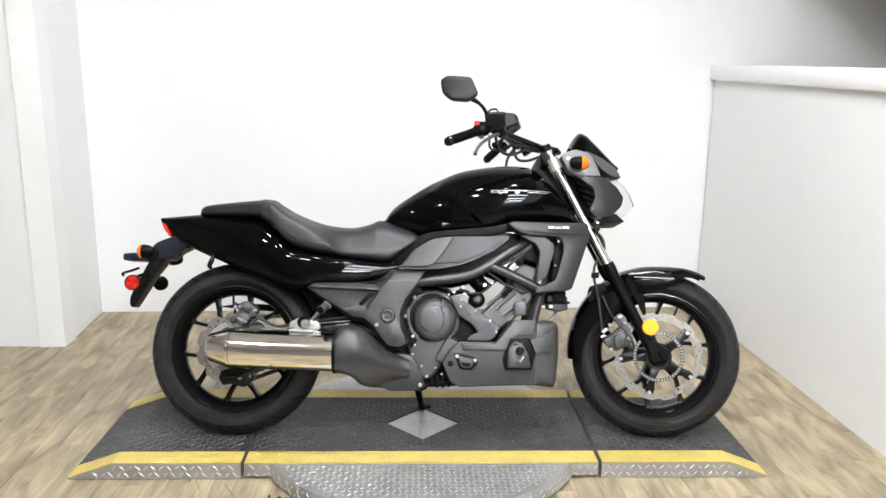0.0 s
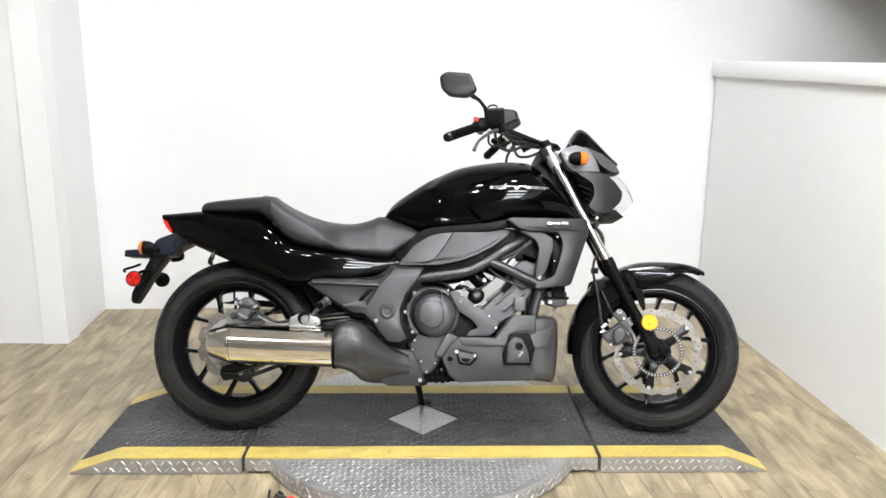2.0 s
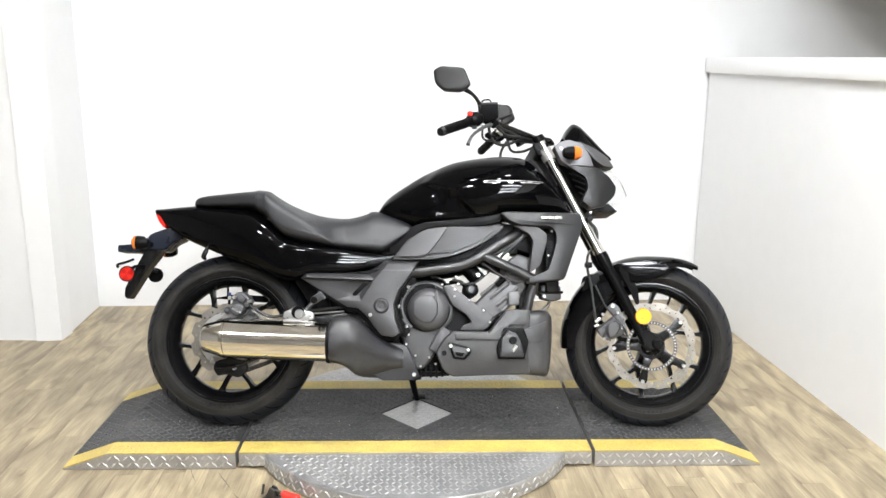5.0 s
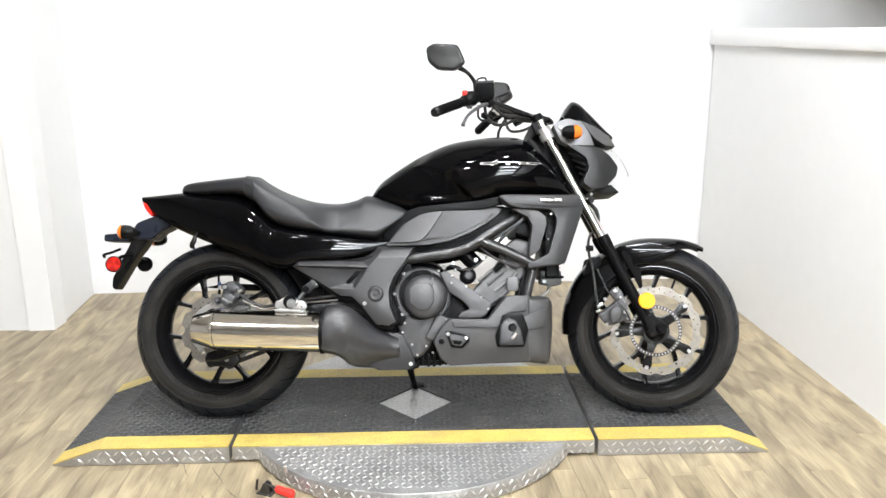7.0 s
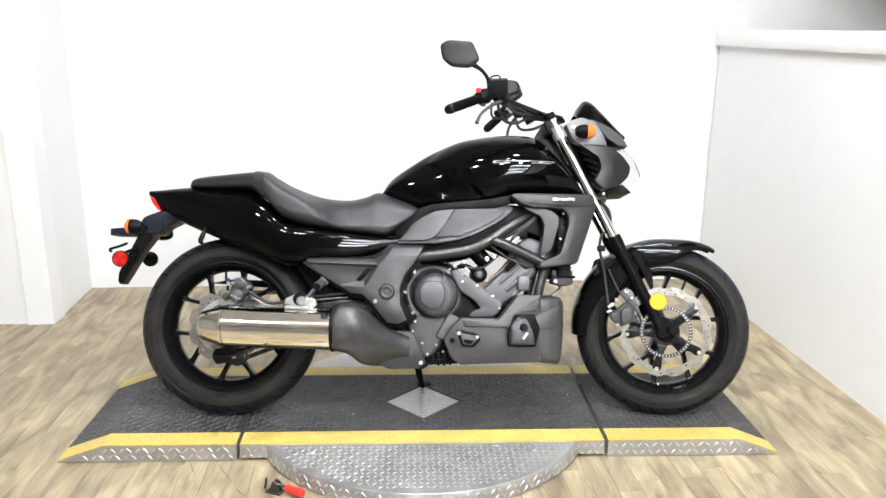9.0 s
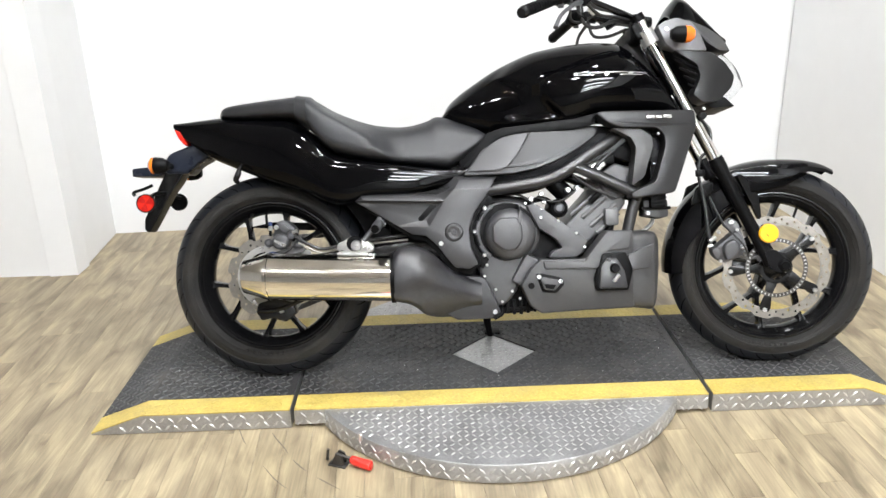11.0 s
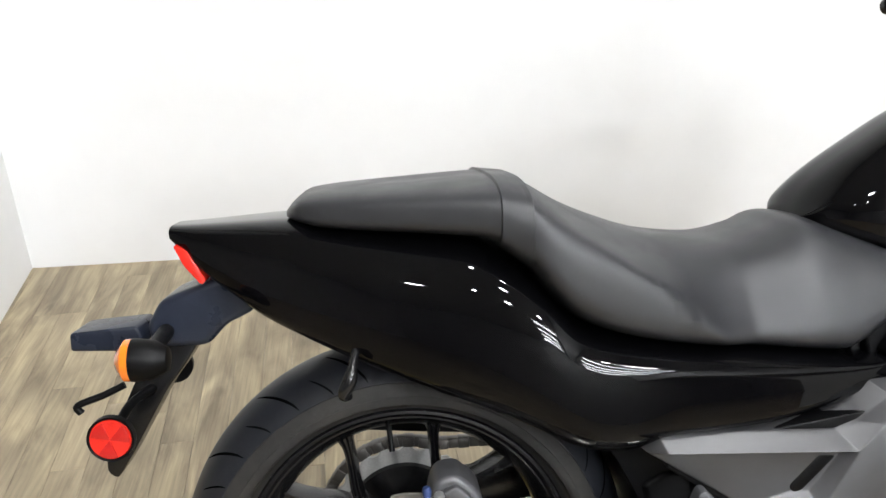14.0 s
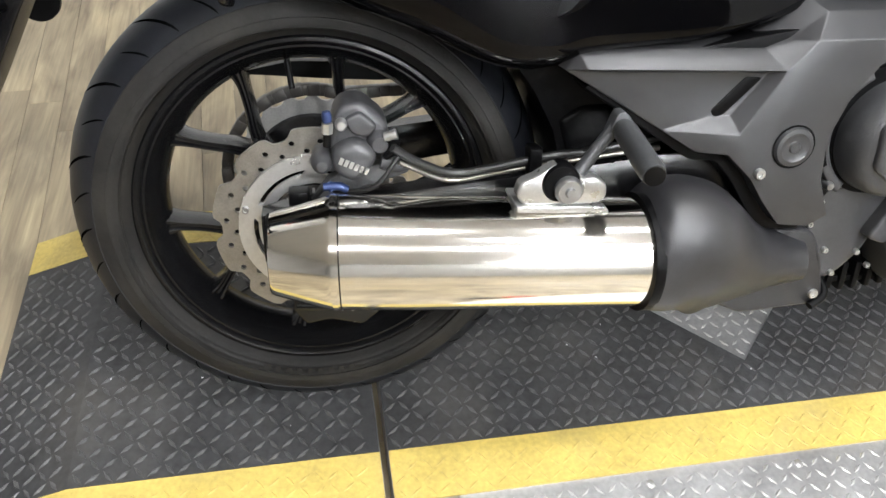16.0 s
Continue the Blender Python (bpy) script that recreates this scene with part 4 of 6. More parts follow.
mpts = [(x, can_y(x), z) for x, z in ((-0.050, 0.006), (-0.046, 0.006), (0.012, 0.005), (0.024, 0.005), (0.028, 0.005), (0.11, 0.001), (0.36, -0.006), (0.392, -0.007))]
muffler = part("muffler", tube(mpts, [0.047, 0.049, 0.0655, 0.0675, 0.067, 0.067, 0.066, 0.066], seg=48, straight=True), MUFF, bike, "bright brushed steel silencer can")
part("end_cap", lathe([(0.0475, -0.0515), (0.046, -0.0535), (0.028, -0.050), (0.026, -0.035), (0.0, -0.035)], (0, can_y(-0.05), 0.006), 40, axis="x"), BLACK, muffler)
part("seam_groove", tube([(0.0265, can_y(0.0265), 0.005), (0.0280, can_y(0.028), 0.005)], 0.0679, seg=48, straight=True), BLACK, muffler)
part("seam_band", tube([(0.018, can_y(0.018), 0.005), (0.024, can_y(0.024), 0.005)], 0.0682, seg=48, straight=True), MUFF, muffler, "rolled chrome seam")
ec_top = [(0.378, 0.058), (0.384, 0.066), (0.400, 0.080), (0.440, 0.082), (0.475, 0.070), (0.505, 0.046), (0.545, 0.010), (0.580, -0.008), (0.630, -0.030)]
ec_bot = [(0.378, -0.068), (0.384, -0.074), (0.420, -0.082), (0.445, -0.098), (0.470, -0.120), (0.510, -0.130), (0.600, -0.132), (0.630, -0.128)]
cover = part("exhaust_cover", body(ec_top, ec_bot, [(0.378, 0.062), (0.384, 0.068), (0.45, 0.068), (0.52, 0.055), (0.58, 0.042), (0.630, 0.030)], 0.378, 0.630, 44, 36, 2.5, lambda x: MY + 0.05 * smooth(0.45, 0.62, x), lambda x, s, y, z: (y + 0.060 * smooth(0.40, 0.50, x) * smooth(0.62, 0.0, s), z)), SCUFFED, bike, "scuffed dark grey plastic exhaust cover")
part("cover_nose", panel(rounded([(0.540, 0.004), (0.585, -0.008), (0.630, -0.013), (0.645, -0.022), (0.667, -0.066), (0.688, -0.128), (0.676, -0.137), (0.56, -0.138), (0.52, -0.118)], 0.008), -0.085, -0.168, 0.016, warp=lambda x, z: 0.10 * max(0.0, -0.06 - z) + 0.10 * max(0.0, x - 0.60)), SCUFFED, cover, "squared lower end of the cover")
part("cover_lip", tube([(0.374, MY, -0.0065), (0.386, MY, -0.0065)], 0.0715, seg=48, straight=True), BLACK, cover)
part("cover_bolt", bolt(0.668, -0.154, -0.117, 0.009, 0.006), SILVER, cover, "bright bolt")

# muffler bracket, peg arm and passenger foot peg
brk = part("muffler_bracket", panel(rounded([(0.222, 0.080), (0.226, 0.096), (0.242, 0.102), (0.264, 0.116), (0.284, 0.113), (0.298, 0.098), (0.314, 0.099), (0.326, 0.089), (0.327, 0.074), (0.316, 0.066), (0.232, 0.068)], 0.005), -0.205, -0.222, 0.004), SILVER, bike, "bright cast alloy hanger plate")
part("hanger_foot", panel(rounded([(0.222, 0.070), (0.326, 0.064), (0.330, 0.057), (0.224, 0.062)], 0.002), -0.170, -0.226, 0.002), SILVER, brk, "bright welded foot of the hanger")
part("hanger_bolt", lathe([(0, -0.016), (0.005, -0.016), (0.006, -0.012), (0.013, -0.012), (0.016, -0.008), (0.016, 0)], (0.279, -0.224, 0.088), 24), BOLT, brk)
part("hanger_boss", lathe([(0, -0.003), (0.020, -0.003), (0.022, 0.0), (0.022, 0.02)], (0.272, -0.2225, 0.094), 24), BLACK, brk)
part("peg_arm", tube([(0.288, -0.212, 0.088), (0.300, -0.206, 0.104), (0.316, -0.202, 0.124), (0.336, -0.198, 0.148), (0.342, -0.196, 0.162)], [0.0085, 0.008, 0.0075, 0.0075, 0.004]), GUN, bike, "grey cast peg arm")
part("peg_fork", panel(rounded([(0.326, 0.140), (0.336, 0.166), (0.344, 0.168), (0.362, 0.148), (0.356, 0.138), (0.340, 0.146)], 0.004), -0.188, -0.206, 0.003), GUN, bike, "grey cast clevis")
peg = part("foot_peg", tube([(0.344, -0.200, 0.150), (0.343, -0.215, 0.148), (0.340, -0.300, 0.134), (0.3395, -0.307, 0.133)], [0.010, 0.0135, 0.0135, 0.012], seg=18, straight=True), GUN, bike, "folded grey passenger foot peg")
part("peg_cap", tube([(0.3395, -0.307, 0.133), (0.3393, -0.309, 0.1327)], 0.011, seg=18), BLACK, peg)

# frame core and hidden dark masses between the panels
part("rear_frame", panel(rounded([(0.10, 0.36), (0.30, 0.27), (0.52, 0.26), (0.56, 0.14), (0.62, 0.14), (0.66, 0.30), (0.60, 0.38), (0.30, 0.40)], 0.02), 0.10, -0.10, 0.01), BLACK, bike)
part("inner_fender", panel(rounded([(0.16, 0.285), (0.30, 0.30), (0.46, 0.26), (0.56, 0.14), (0.50, 0.06), (0.44, 0.05), (0.345, 0.0), (0.314, 0.04), (0.297, 0.112), (0.270, 0.162), (0.235, 0.210), (0.19, 0.250)], 0.006), 0.095, -0.100, 0.005), BLACK, bike, "black inner mudguard behind the wheel")
part("rear_hugger", panel(rounded([(0.300, 0.128), (0.33, 0.146), (0.42, 0.146), (0.5, 0.10), (0.52, 0.0), (0.44, -0.04), (0.36, -0.04), (0.330, 0.0), (0.322, 0.06)], 0.01), 0.10, -0.105, 0.01), BLACK, bike)
part("pivot_block", panel(rounded([(0.36, 0.17), (0.56, 0.17), (0.62, 0.06), (0.62, -0.06), (0.50, -0.06), (0.38, 0.02)], 0.02), 0.115, -0.118, 0.01), BLACK, bike, "black frame casting round the swing-arm pivot")
part("chassis_core", panel(rounded([(0.56, 0.38), (0.98, 0.42), (1.06, 0.40), (1.10, 0.30), (0.98, 0.34), (0.88, 0.30), (0.80, 0.26), (0.60, 0.22)], 0.02), 0.13, -0.13, 0.01), BLACK, bike)

# tail cowl
tail_top = [(-0.290, 0.472), (-0.25, 0.474), (-0.134, 0.481), (-0.10, 0.474), (0.05, 0.466), (0.10, 0.452), (0.157, 0.412), (0.199, 0.366), (0.251, 0.346), (0.362, 0.328), (0.484, 0.312), (0.56, 0.304), (0.60, 0.306)]
tail_bot = [(-0.290, 0.455), (-0.247, 0.414), (-0.21, 0.388), (-0.163, 0.357), (-0.081, 0.320), (0.021, 0.280), (0.123, 0.243), (0.20, 0.210), (0.26, 0.206), (0.31, 0.222), (0.445, 0.232), (0.545, 0.256), (0.60, 0.280)]


def tail_shape(x, s, y, z):
    # a long crease under the top edge, with the flank tucked in below it
    k = 1.0 - 0.06 * max(0.0, (0.60 - s) / 0.60) * smooth(0.30, 0.0, x) - 0.16 * max(0.0, (s - 0.60) / 0.40) * smooth(0.30, 0.0, x)
    # a soft lip low on the flank, where the cowl swells over the wheel
    k += 0.022 * math.exp(-((s - 0.24) / 0.07) ** 2) * smooth(-0.08, 0.12, x) * smooth(0.34, 0.22, x)
    return y * k, z


tail = part("tail_cowl", body(tail_top, tail_bot, [(-0.290, 0.042), (-0.2, 0.092), (-0.07, 0.146), (0.05, 0.178), (0.16, 0.196), (0.25, 0.200), (0.36, 0.195), (0.47, 0.180), (0.60, 0.155)], -0.290, 0.60, 90, 80, 5.0, shape=tail_shape, pb=7), GLOSS, bike, "gloss black painted tail cowl")
part("tail_lamp", panel(rounded([(-0.283, 0.452), (-0.266, 0.444), (-0.244, 0.406), (-0.250, 0.400), (-0.270, 0.424)], 0.006), 0.046, -0.058, 0.004), RED, bike, "red tail lamp lens")
part("helmet_hook", tube([(-0.056, -0.120, 0.345), (-0.062, -0.150, 0.322), (-0.066, -0.158, 0.304), (-0.074, -0.156, 0.286), (-0.068, -0.148, 0.280)], [0.006, 0.0055, 0.0085, 0.0075, 0.005]), RIM, bike)
part("cowl_clip", tube([(0.175, -0.160, 0.240), (0.210, -0.164, 0.228)], 0.004), SILVER, bike)

# seat
seat_top = [(-0.142, 0.492), (-0.130, 0.505), (-0.105, 0.515), (0.0, 0.524), (0.118, 0.531), (0.143, 0.527), (0.206, 0.492), (0.269, 0.466), (0.332, 0.448), (0.414, 0.442), (0.476, 0.455), (0.507, 0.469), (0.538, 0.466), (0.59, 0.448), (0.635, 0.426), (0.662, 0.402)]
seat_bot = [(-0.142, 0.482), (-0.120, 0.476), (-0.081, 0.470), (0.06, 0.464), (0.105, 0.457), (0.140, 0.432), (0.175, 0.386), (0.212, 0.358), (0.274, 0.338), (0.36, 0.324), (0.45, 0.314), (0.535, 0.304), (0.562, 0.310), (0.604, 0.340), (0.640, 0.372), (0.662, 0.394)]


def seat_shape(x, s, y, z):
    # a diagonal crease: below it an upright flank, above it the side leans in to the top
    crease = curve_at([(0.10, 0.518), (0.143, 0.500), (0.222, 0.452), (0.298, 0.402), (0.344, 0.362), (0.385, 0.326), (0.42, 0.300), (0.70, 0.290)], x)
    v = z - crease
    v = 0.5 * (v + math.sqrt(v * v + 0.00001))
    u = min(1.0, v / max(curve_at(seat_top, x) - crease, 0.03))
    f = 1.0 - 0.46 * u * smooth(0.13, 0.22, x) * (1.0 - 0.55 * smooth(0.36, 0.64, x))
    f -= 0.08 * smooth(0.45, 0.62, x) * smooth(0.3, 1.0, s)
    return y * f, z


seat = part("seat", body(seat_top, seat_bot, [(-0.142, 0.056), (-0.125, 0.090), (-0.08, 0.118), (0.02, 0.154), (0.10, 0.180), (0.16, 0.196), (0.24, 0.198), (0.34, 0.192), (0.46, 0.178), (0.56, 0.164), (0.62, 0.157), (0.648, 0.150), (0.662, 0.130)], -0.142, 0.662, 140, 84, 3.0, shape=seat_shape, pb=5), VINYL, bike, "two-level black vinyl seat")


def strap_ring(x, lift):
    t, b = np.array(spline(seat_top, 8)), np.array(spline(seat_bot, 8))
    zt, zb = np.interp(x, t[:, 0], t[:, 1]), np.interp(x, b[:, 0], b[:, 1])
    hw = np.interp(x, (0.02, 0.10, 0.16, 0.24), (0.154, 0.180, 0.196, 0.198))
    zc, h = (zt + zb) / 2, (zt - zb) / 2
    ring = []
    for a in np.linspace(0, 2 * math.pi, 40, endpoint=False):
        c, s = math.cos(a), math.sin(a)
        e = 2 / 3.0 if s >= 0 else 2 / 5.0
        y = (hw + lift) * math.copysign(abs(c) ** e, c)
        z = zc + (h + lift) * math.copysign(abs(s) ** e, s)
        ring.append((x, *seat_shape(x, (z - zb) / (2 * h), y, z)))
    return ring


part("seat_strap", skin([strap_ring(0.106, -0.002), strap_ring(0.108, 0.0035), strap_ring(0.142, 0.0035), strap_ring(0.144, -0.002)]), VINYL, seat, "plain vinyl strap across the seat")
# tank
tank_top = [(0.528, 0.470), (0.545, 0.500), (0.57, 0.526), (0.618, 0.561), (0.691, 0.607), (0.765, 0.641), (0.828, 0.661), (0.934, 0.676), (1.03, 0.677), (1.075, 0.664), (1.115, 0.632), (1.168, 0.573), (1.205, 0.508), (1.225, 0.462)]
tank_bot = [(0.528, 0.462), (0.56, 0.446), (0.643, 0.416), (0.70, 0.402), (0.764, 0.414), (0.905, 0.428), (0.976, 0.448), (1.10, 0.452), (1.225, 0.450)]


def tank_shape(x, s, y, z):
    # knee scoop behind a pointed shoulder, closed by a lip along the lower edge
    behind = smooth(0.010, -0.030, x - max(0.700, 0.700 + (z - 0.565) * 0.88))
    upper = curve_at([(0.50, 0.64), (0.60, 0.610), (0.700, 0.568), (0.810, 0.516), (0.860, 0.466), (0.890, 0.436), (1.3, 0.30)], x)
    below = smooth(0.006, -0.020, z - upper) * (1.0 - smooth(0.456, 0.430, z) * smooth(0.70, 0.74, x))
    hollow = max(behind, below) * smooth(0.54, 0.66, x)
    low = smooth(0.36, 0.0, s)
    y *= 1.0 - 0.115 * hollow - 0.05 * low
    y *= 1.0 - 0.30 * smooth(0.45, 1.0, s)
    return y, z


tank = part("fuel_tank", body(tank_top, tank_bot, [(0.528, 0.045), (0.55, 0.080), (0.60, 0.112), (0.68, 0.142), (0.78, 0.168), (0.90, 0.190), (1.0, 0.194), (1.08, 0.184), (1.15, 0.158), (1.225, 0.118)], 0.528, 1.225, 150, 120, 2.75, shape=tank_shape, pb=6), GLOSS, bike, "gloss black painted fuel tank")
part("tank_shroud", panel(rounded([(0.655, 0.400), (0.70, 0.415), (0.905, 0.436), (0.985, 0.452), (0.965, 0.418), (0.905, 0.405), (0.74, 0.398), (0.69, 0.385), (0.60, 0.30), (0.588, 0.308), (0.640, 0.376)], 0.006), -0.10, -0.158, 0.005), BLACK, bike)
# chrome lettering badge as plain slanted bars, bent to the tank's flank
from mathutils.bvhtree import BVHTree

flank = BVHTree.FromPolygons([v.co for v in tank.data.vertices], [tuple(f.vertices) for f in tank.data.polygons])


def on_tank(x, z):
    hit = flank.ray_cast(Vector((x, -0.6, z)), Vector((0, 1, 0)))[0]
    return hit.y if hit else -0.18


for x0, x1, z0, z1 in ((0.905, 1.118, 0.5585, 0.5610), (0.905, 0.962, 0.5520, 0.5545), (0.905, 0.913, 0.5548, 0.5582), (0.992, 1.004, 0.5500, 0.5582), (1.034, 1.104, 0.5520, 0.5545), (1.060, 1.074, 0.5548, 0.5582)):
    run = [x0 + (x1 - x0) * k / 12 for k in range(13)]
    bm = panel([(x, z0) for x in run] + [(x + 0.004, z1) for x in reversed(run)], 0.002, -0.0030, 0.0006, warp=on_tank)
    part("badge_bar", bm, BADGE, tank, "chrome badge drawn as plain bars")

# left-hand twins of the side panels are mirrored
def pair(name, bm, mat, parent, label=""):
    right_side = part(name, bm, mat, parent, label)
    me = right_side.data.copy()
    for v in me.vertices:
        v.co.y = -v.co.y
    me.flip_normals()
    twin = new(name, me)
    twin.parent = parent
    if label:
        twin["label"] = label
    return right_side


side = pair("side_cover", panel(rounded([(0.582, 0.278), (0.644, 0.357), (0.680, 0.390), (0.715, 0.407), (0.760, 0.414), (0.955, 0.417), (0.985, 0.408), (0.970, 0.385), (0.923, 0.351), (0.864, 0.319), (0.804, 0.296), (0.725, 0.281)], 0.012), -0.10, -0.170, 0.010, warp=lambda x, z: 0.20 * (z - 0.30)), COVER, bike, "satin dark grey triangular side cover")
# lighter grey than the cover: the facet's brightness is put into the colour
pair("side_insert", panel(rounded([(0.596, 0.291), (0.624, 0.326), (0.667, 0.369), (0.708, 0.391), (0.778, 0.400), (0.772, 0.388), (0.748, 0.349), (0.722, 0.313), (0.704, 0.298), (0.681, 0.292)], 0.004), -0.150, -0.1835, 0.003, warp=lambda x, z: 0.30 * (z - 0.30) + 0.10 * (0.70 - x)), GREY, side, "satin insert, lighter grey for the light its facet catches")
pair("side_facet", panel(rounded([(0.709, 0.299), (0.800, 0.308), (0.86, 0.332), (0.912, 0.360), (0.950, 0.390), (0.94, 0.402), (0.782, 0.400), (0.776, 0.388), (0.752, 0.349), (0.726, 0.313)], 0.004), -0.160, -0.1790, 0.003, warp=lambda x, z: 0.20 * (z - 0.30)), COVER, side)
part("seat_filler", panel(rounded([(0.545, 0.270), (0.60, 0.36), (0.64, 0.40), (0.74, 0.405), (0.72, 0.36), (0.62, 0.27)], 0.01), 0.110, -0.115, 0.006), BLACK, bike)

def pivot_cover():
    """A faceted cover: bevelled top rail, a sunk triangle with a sloping sill, and an upright plate round the pivot."""
    back, lip, deep, top = -0.160, -0.184, -0.188, -0.206
    spots = dict(
        a0=(0.268, -0.168, 0.216), a1=(0.284, back, 0.239), a2=(0.497, back, 0.237), a3=(0.530, back, 0.253), a4=(0.558, back, 0.281), a5=(0.684, back, 0.276),
        b1=(0.289, lip, 0.233), b2=(0.508, lip, 0.227), b3=(0.536, lip, 0.237), b4=(0.574, lip, 0.267), b5=(0.676, lip, 0.268),
        c0=(0.277, -0.188, 0.211), c1=(0.297, top, 0.215), c2=(0.527, top, 0.207), c3=(0.557, top, 0.240), c4=(0.660, top, 0.240),
        d1=(0.303, deep, 0.209), d2=(0.514, deep, 0.202), e1=(0.396, -0.190, 0.139), e2=(0.452, deep, 0.153), e3=(0.477, deep, 0.153),
        f2=(0.484, top, 0.135), g1=(0.645, top, 0.217), g2=(0.613, top, 0.174), g3=(0.596, top, 0.125), g4=(0.601, top, 0.074), g5=(0.620, top, 0.027), g6=(0.596, top, 0.013),
        h1=(0.556, top, 0.018), h2=(0.529, top, 0.050), h3=(0.509, top, 0.079), h4=(0.474, top, 0.111), h5=(0.437, -0.200, 0.114))
    faces = "a0 a1 b1/a0 b1 c1 c0/a1 a2 b2 b1/a2 a3 b3 b2/a3 a4 b4 b3/a4 a5 b5 b4/b1 b2 c2 c1/b2 b3 c3 c2/b3 b4 c3/b4 b5 c4 c3/c0 c1 d1/c1 c2 d2 d1/c0 d1 d2 e3 e2 e1/e1 e2 f2/e2 e3 f2/e3 d2 c2 f2/c2 c3 c4 g1 g2 g3 g4 g5 g6 h1 h2 h3 h4 h5 e1 f2"
    rim = "a0 a1 a2 a3 a4 a5 b5 c4 g1 g2 g3 g4 g5 g6 h1 h2 h3 h4 h5 e1 c0".split()
    bm = bmesh.new()
    vs = {k: bm.verts.new(v) for k, v in spots.items()}
    made = [bm.faces.new([vs[k] for k in f.split()]) for f in faces.split("/")]
    bottom = [bm.verts.new((spots[k][0], -0.130, spots[k][2])) for k in rim]
    for i, k in enumerate(rim):
        j = (i + 1) % len(rim)
        bm.faces.new((vs[k], vs[rim[j]], bottom[j], bottom[i]))
    bm.normal_update()
    bmesh.ops.triangulate(bm, faces=[f for f in made if len(f.verts) > 4], ngon_method="EAR_CLIP")
    bmesh.ops.recalc_face_normals(bm, faces=bm.faces)
    edges = [e for e in bm.edges if len(e.link_faces) == 2 and e.calc_face_angle(0) > radians(12)]
    bmesh.ops.bevel(bm, geom=edges, offset=0.0022, segments=2, profile=0.5, affect="EDGES", clamp_overlap=True)
    return bm


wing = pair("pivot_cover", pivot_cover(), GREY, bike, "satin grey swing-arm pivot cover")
pair("cover_backing", panel(rounded([(0.300, 0.190), (0.440, 0.098), (0.472, 0.096), (0.500, 0.066), (0.520, 0.036), (0.546, 0.002), (0.600, -0.002), (0.632, 0.026), (0.612, 0.074), (0.607, 0.125), (0.625, 0.174), (0.660, 0.225), (0.640, 0.262), (0.40, 0.225)], 0.008), -0.125, -0.182, 0.004), BLACK, wing, "black backing plate")
pair("cover_slot", panel(rounded([(0.488, 0.198), (0.508, 0.196), (0.468, 0.154), (0.457, 0.152), (0.452, 0.160)], 0.004), -0.180, -0.1892, 0.0008), BLACK, wing)
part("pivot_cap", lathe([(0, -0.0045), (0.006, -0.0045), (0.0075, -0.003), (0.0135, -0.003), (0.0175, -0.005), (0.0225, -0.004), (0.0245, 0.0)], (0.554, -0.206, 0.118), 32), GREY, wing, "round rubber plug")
part("cap_groove", lathe([(0.0245, -0.0008), (0.0265, -0.0008), (0.0265, 0.002), (0.0245, 0.002)], (0.554, -0.206, 0.118), 32, closed=True), BLACK, wing)
part("cover_bolt", bolt(0.517, -0.206, 0.087, 0.0085, 0.006), SILVER, wing, "bright bolt")

# steel frame tubes
for sy in (-1, 1):
    y = sy * 0.150
    fr = part("frame_tube", tube([(0.640, y, 0.236), (0.72, y, 0.245), (0.826, y, 0.262), (0.885, y, 0.288), (0.95, y * 0.97, 0.330), (1.035, y * 0.85, 0.385), (1.12, y * 0.5, 0.45)], 0.0185, seg=16), FRAME, bike, "satin black tubular steel frame rail")
    part("frame_tube", tube([(0.905, y, 0.300), (0.98, y, 0.268), (1.075, y, 0.222), (1.10, y, 0.205)], 0.0165, seg=16), FRAME, bike)
    part("frame_tube", tube([(1.092, y * 0.9, 0.215), (1.075, y * 0.9, 0.16), (1.058, y * 0.9, 0.09)], 0.0165, seg=14), FRAME, bike)
part("frame_gusset", panel(rounded([(0.93, 0.315), (1.03, 0.38), (1.06, 0.40), (1.075, 0.375), (1.02, 0.335), (0.95, 0.30)], 0.01), -0.11, -0.135, 0.004), FRAME, bike)

# radiator shroud
shroud = pair("radiator_shroud", panel(rounded([(0.962, 0.443), (0.985, 0.449), (1.249, 0.449), (1.255, 0.403), (1.187, 0.214), (1.062, 0.200), (1.060, 0.216), (1.130, 0.246), (1.160, 0.345), (1.158, 0.378), (1.140, 0.398), (1.035, 0.402), (1.0, 0.414)], 0.012), -0.135, -0.205, 0.010, warp=lambda x, z: 0.18 * max(0, x - 1.12)), COVER, bike, "satin dark grey radiator shroud")
pair("shroud_duct", panel(rounded([(1.01, 0.403), (1.095, 0.398), (1.125, 0.376), (1.128, 0.350), (1.102, 0.262), (1.066, 0.236), (1.080, 0.345), (1.066, 0.374)], 0.008), -0.12, -0.188, 0.006), DKGREY, shroud)
for x0, x1, z0, z1 in ((1.106, 1.130, 0.424, 0.433), (1.133, 1.152, 0.424, 0.433), (1.155, 1.180, 0.425, 0.435)):
    part("badge_bar", panel([(x0, z0), (x1, z0), (x1, z1), (x0, z1)], -0.19, -0.2075, 0.001, warp=lambda x, z: 0.18 * max(0, x - 1.12)), BADGE, shroud, "small chrome badge as plain bars")
part("radiator", block(1.13, 1.175, -0.145, 0.145, 0.17, 0.42, 0.006), BLACK, bike, "black radiator core")
for i in range(22):
    part("radiator_fin", block(1.128, 1.176, -0.147, -0.143, 0.18 + i * 0.0108, 0.183 + i * 0.0108, 0), BLACK, bike)
part("radiator_bolt", bolt(1.146, -0.172, 0.385, 0.006, 0.005), BOLT, bike)
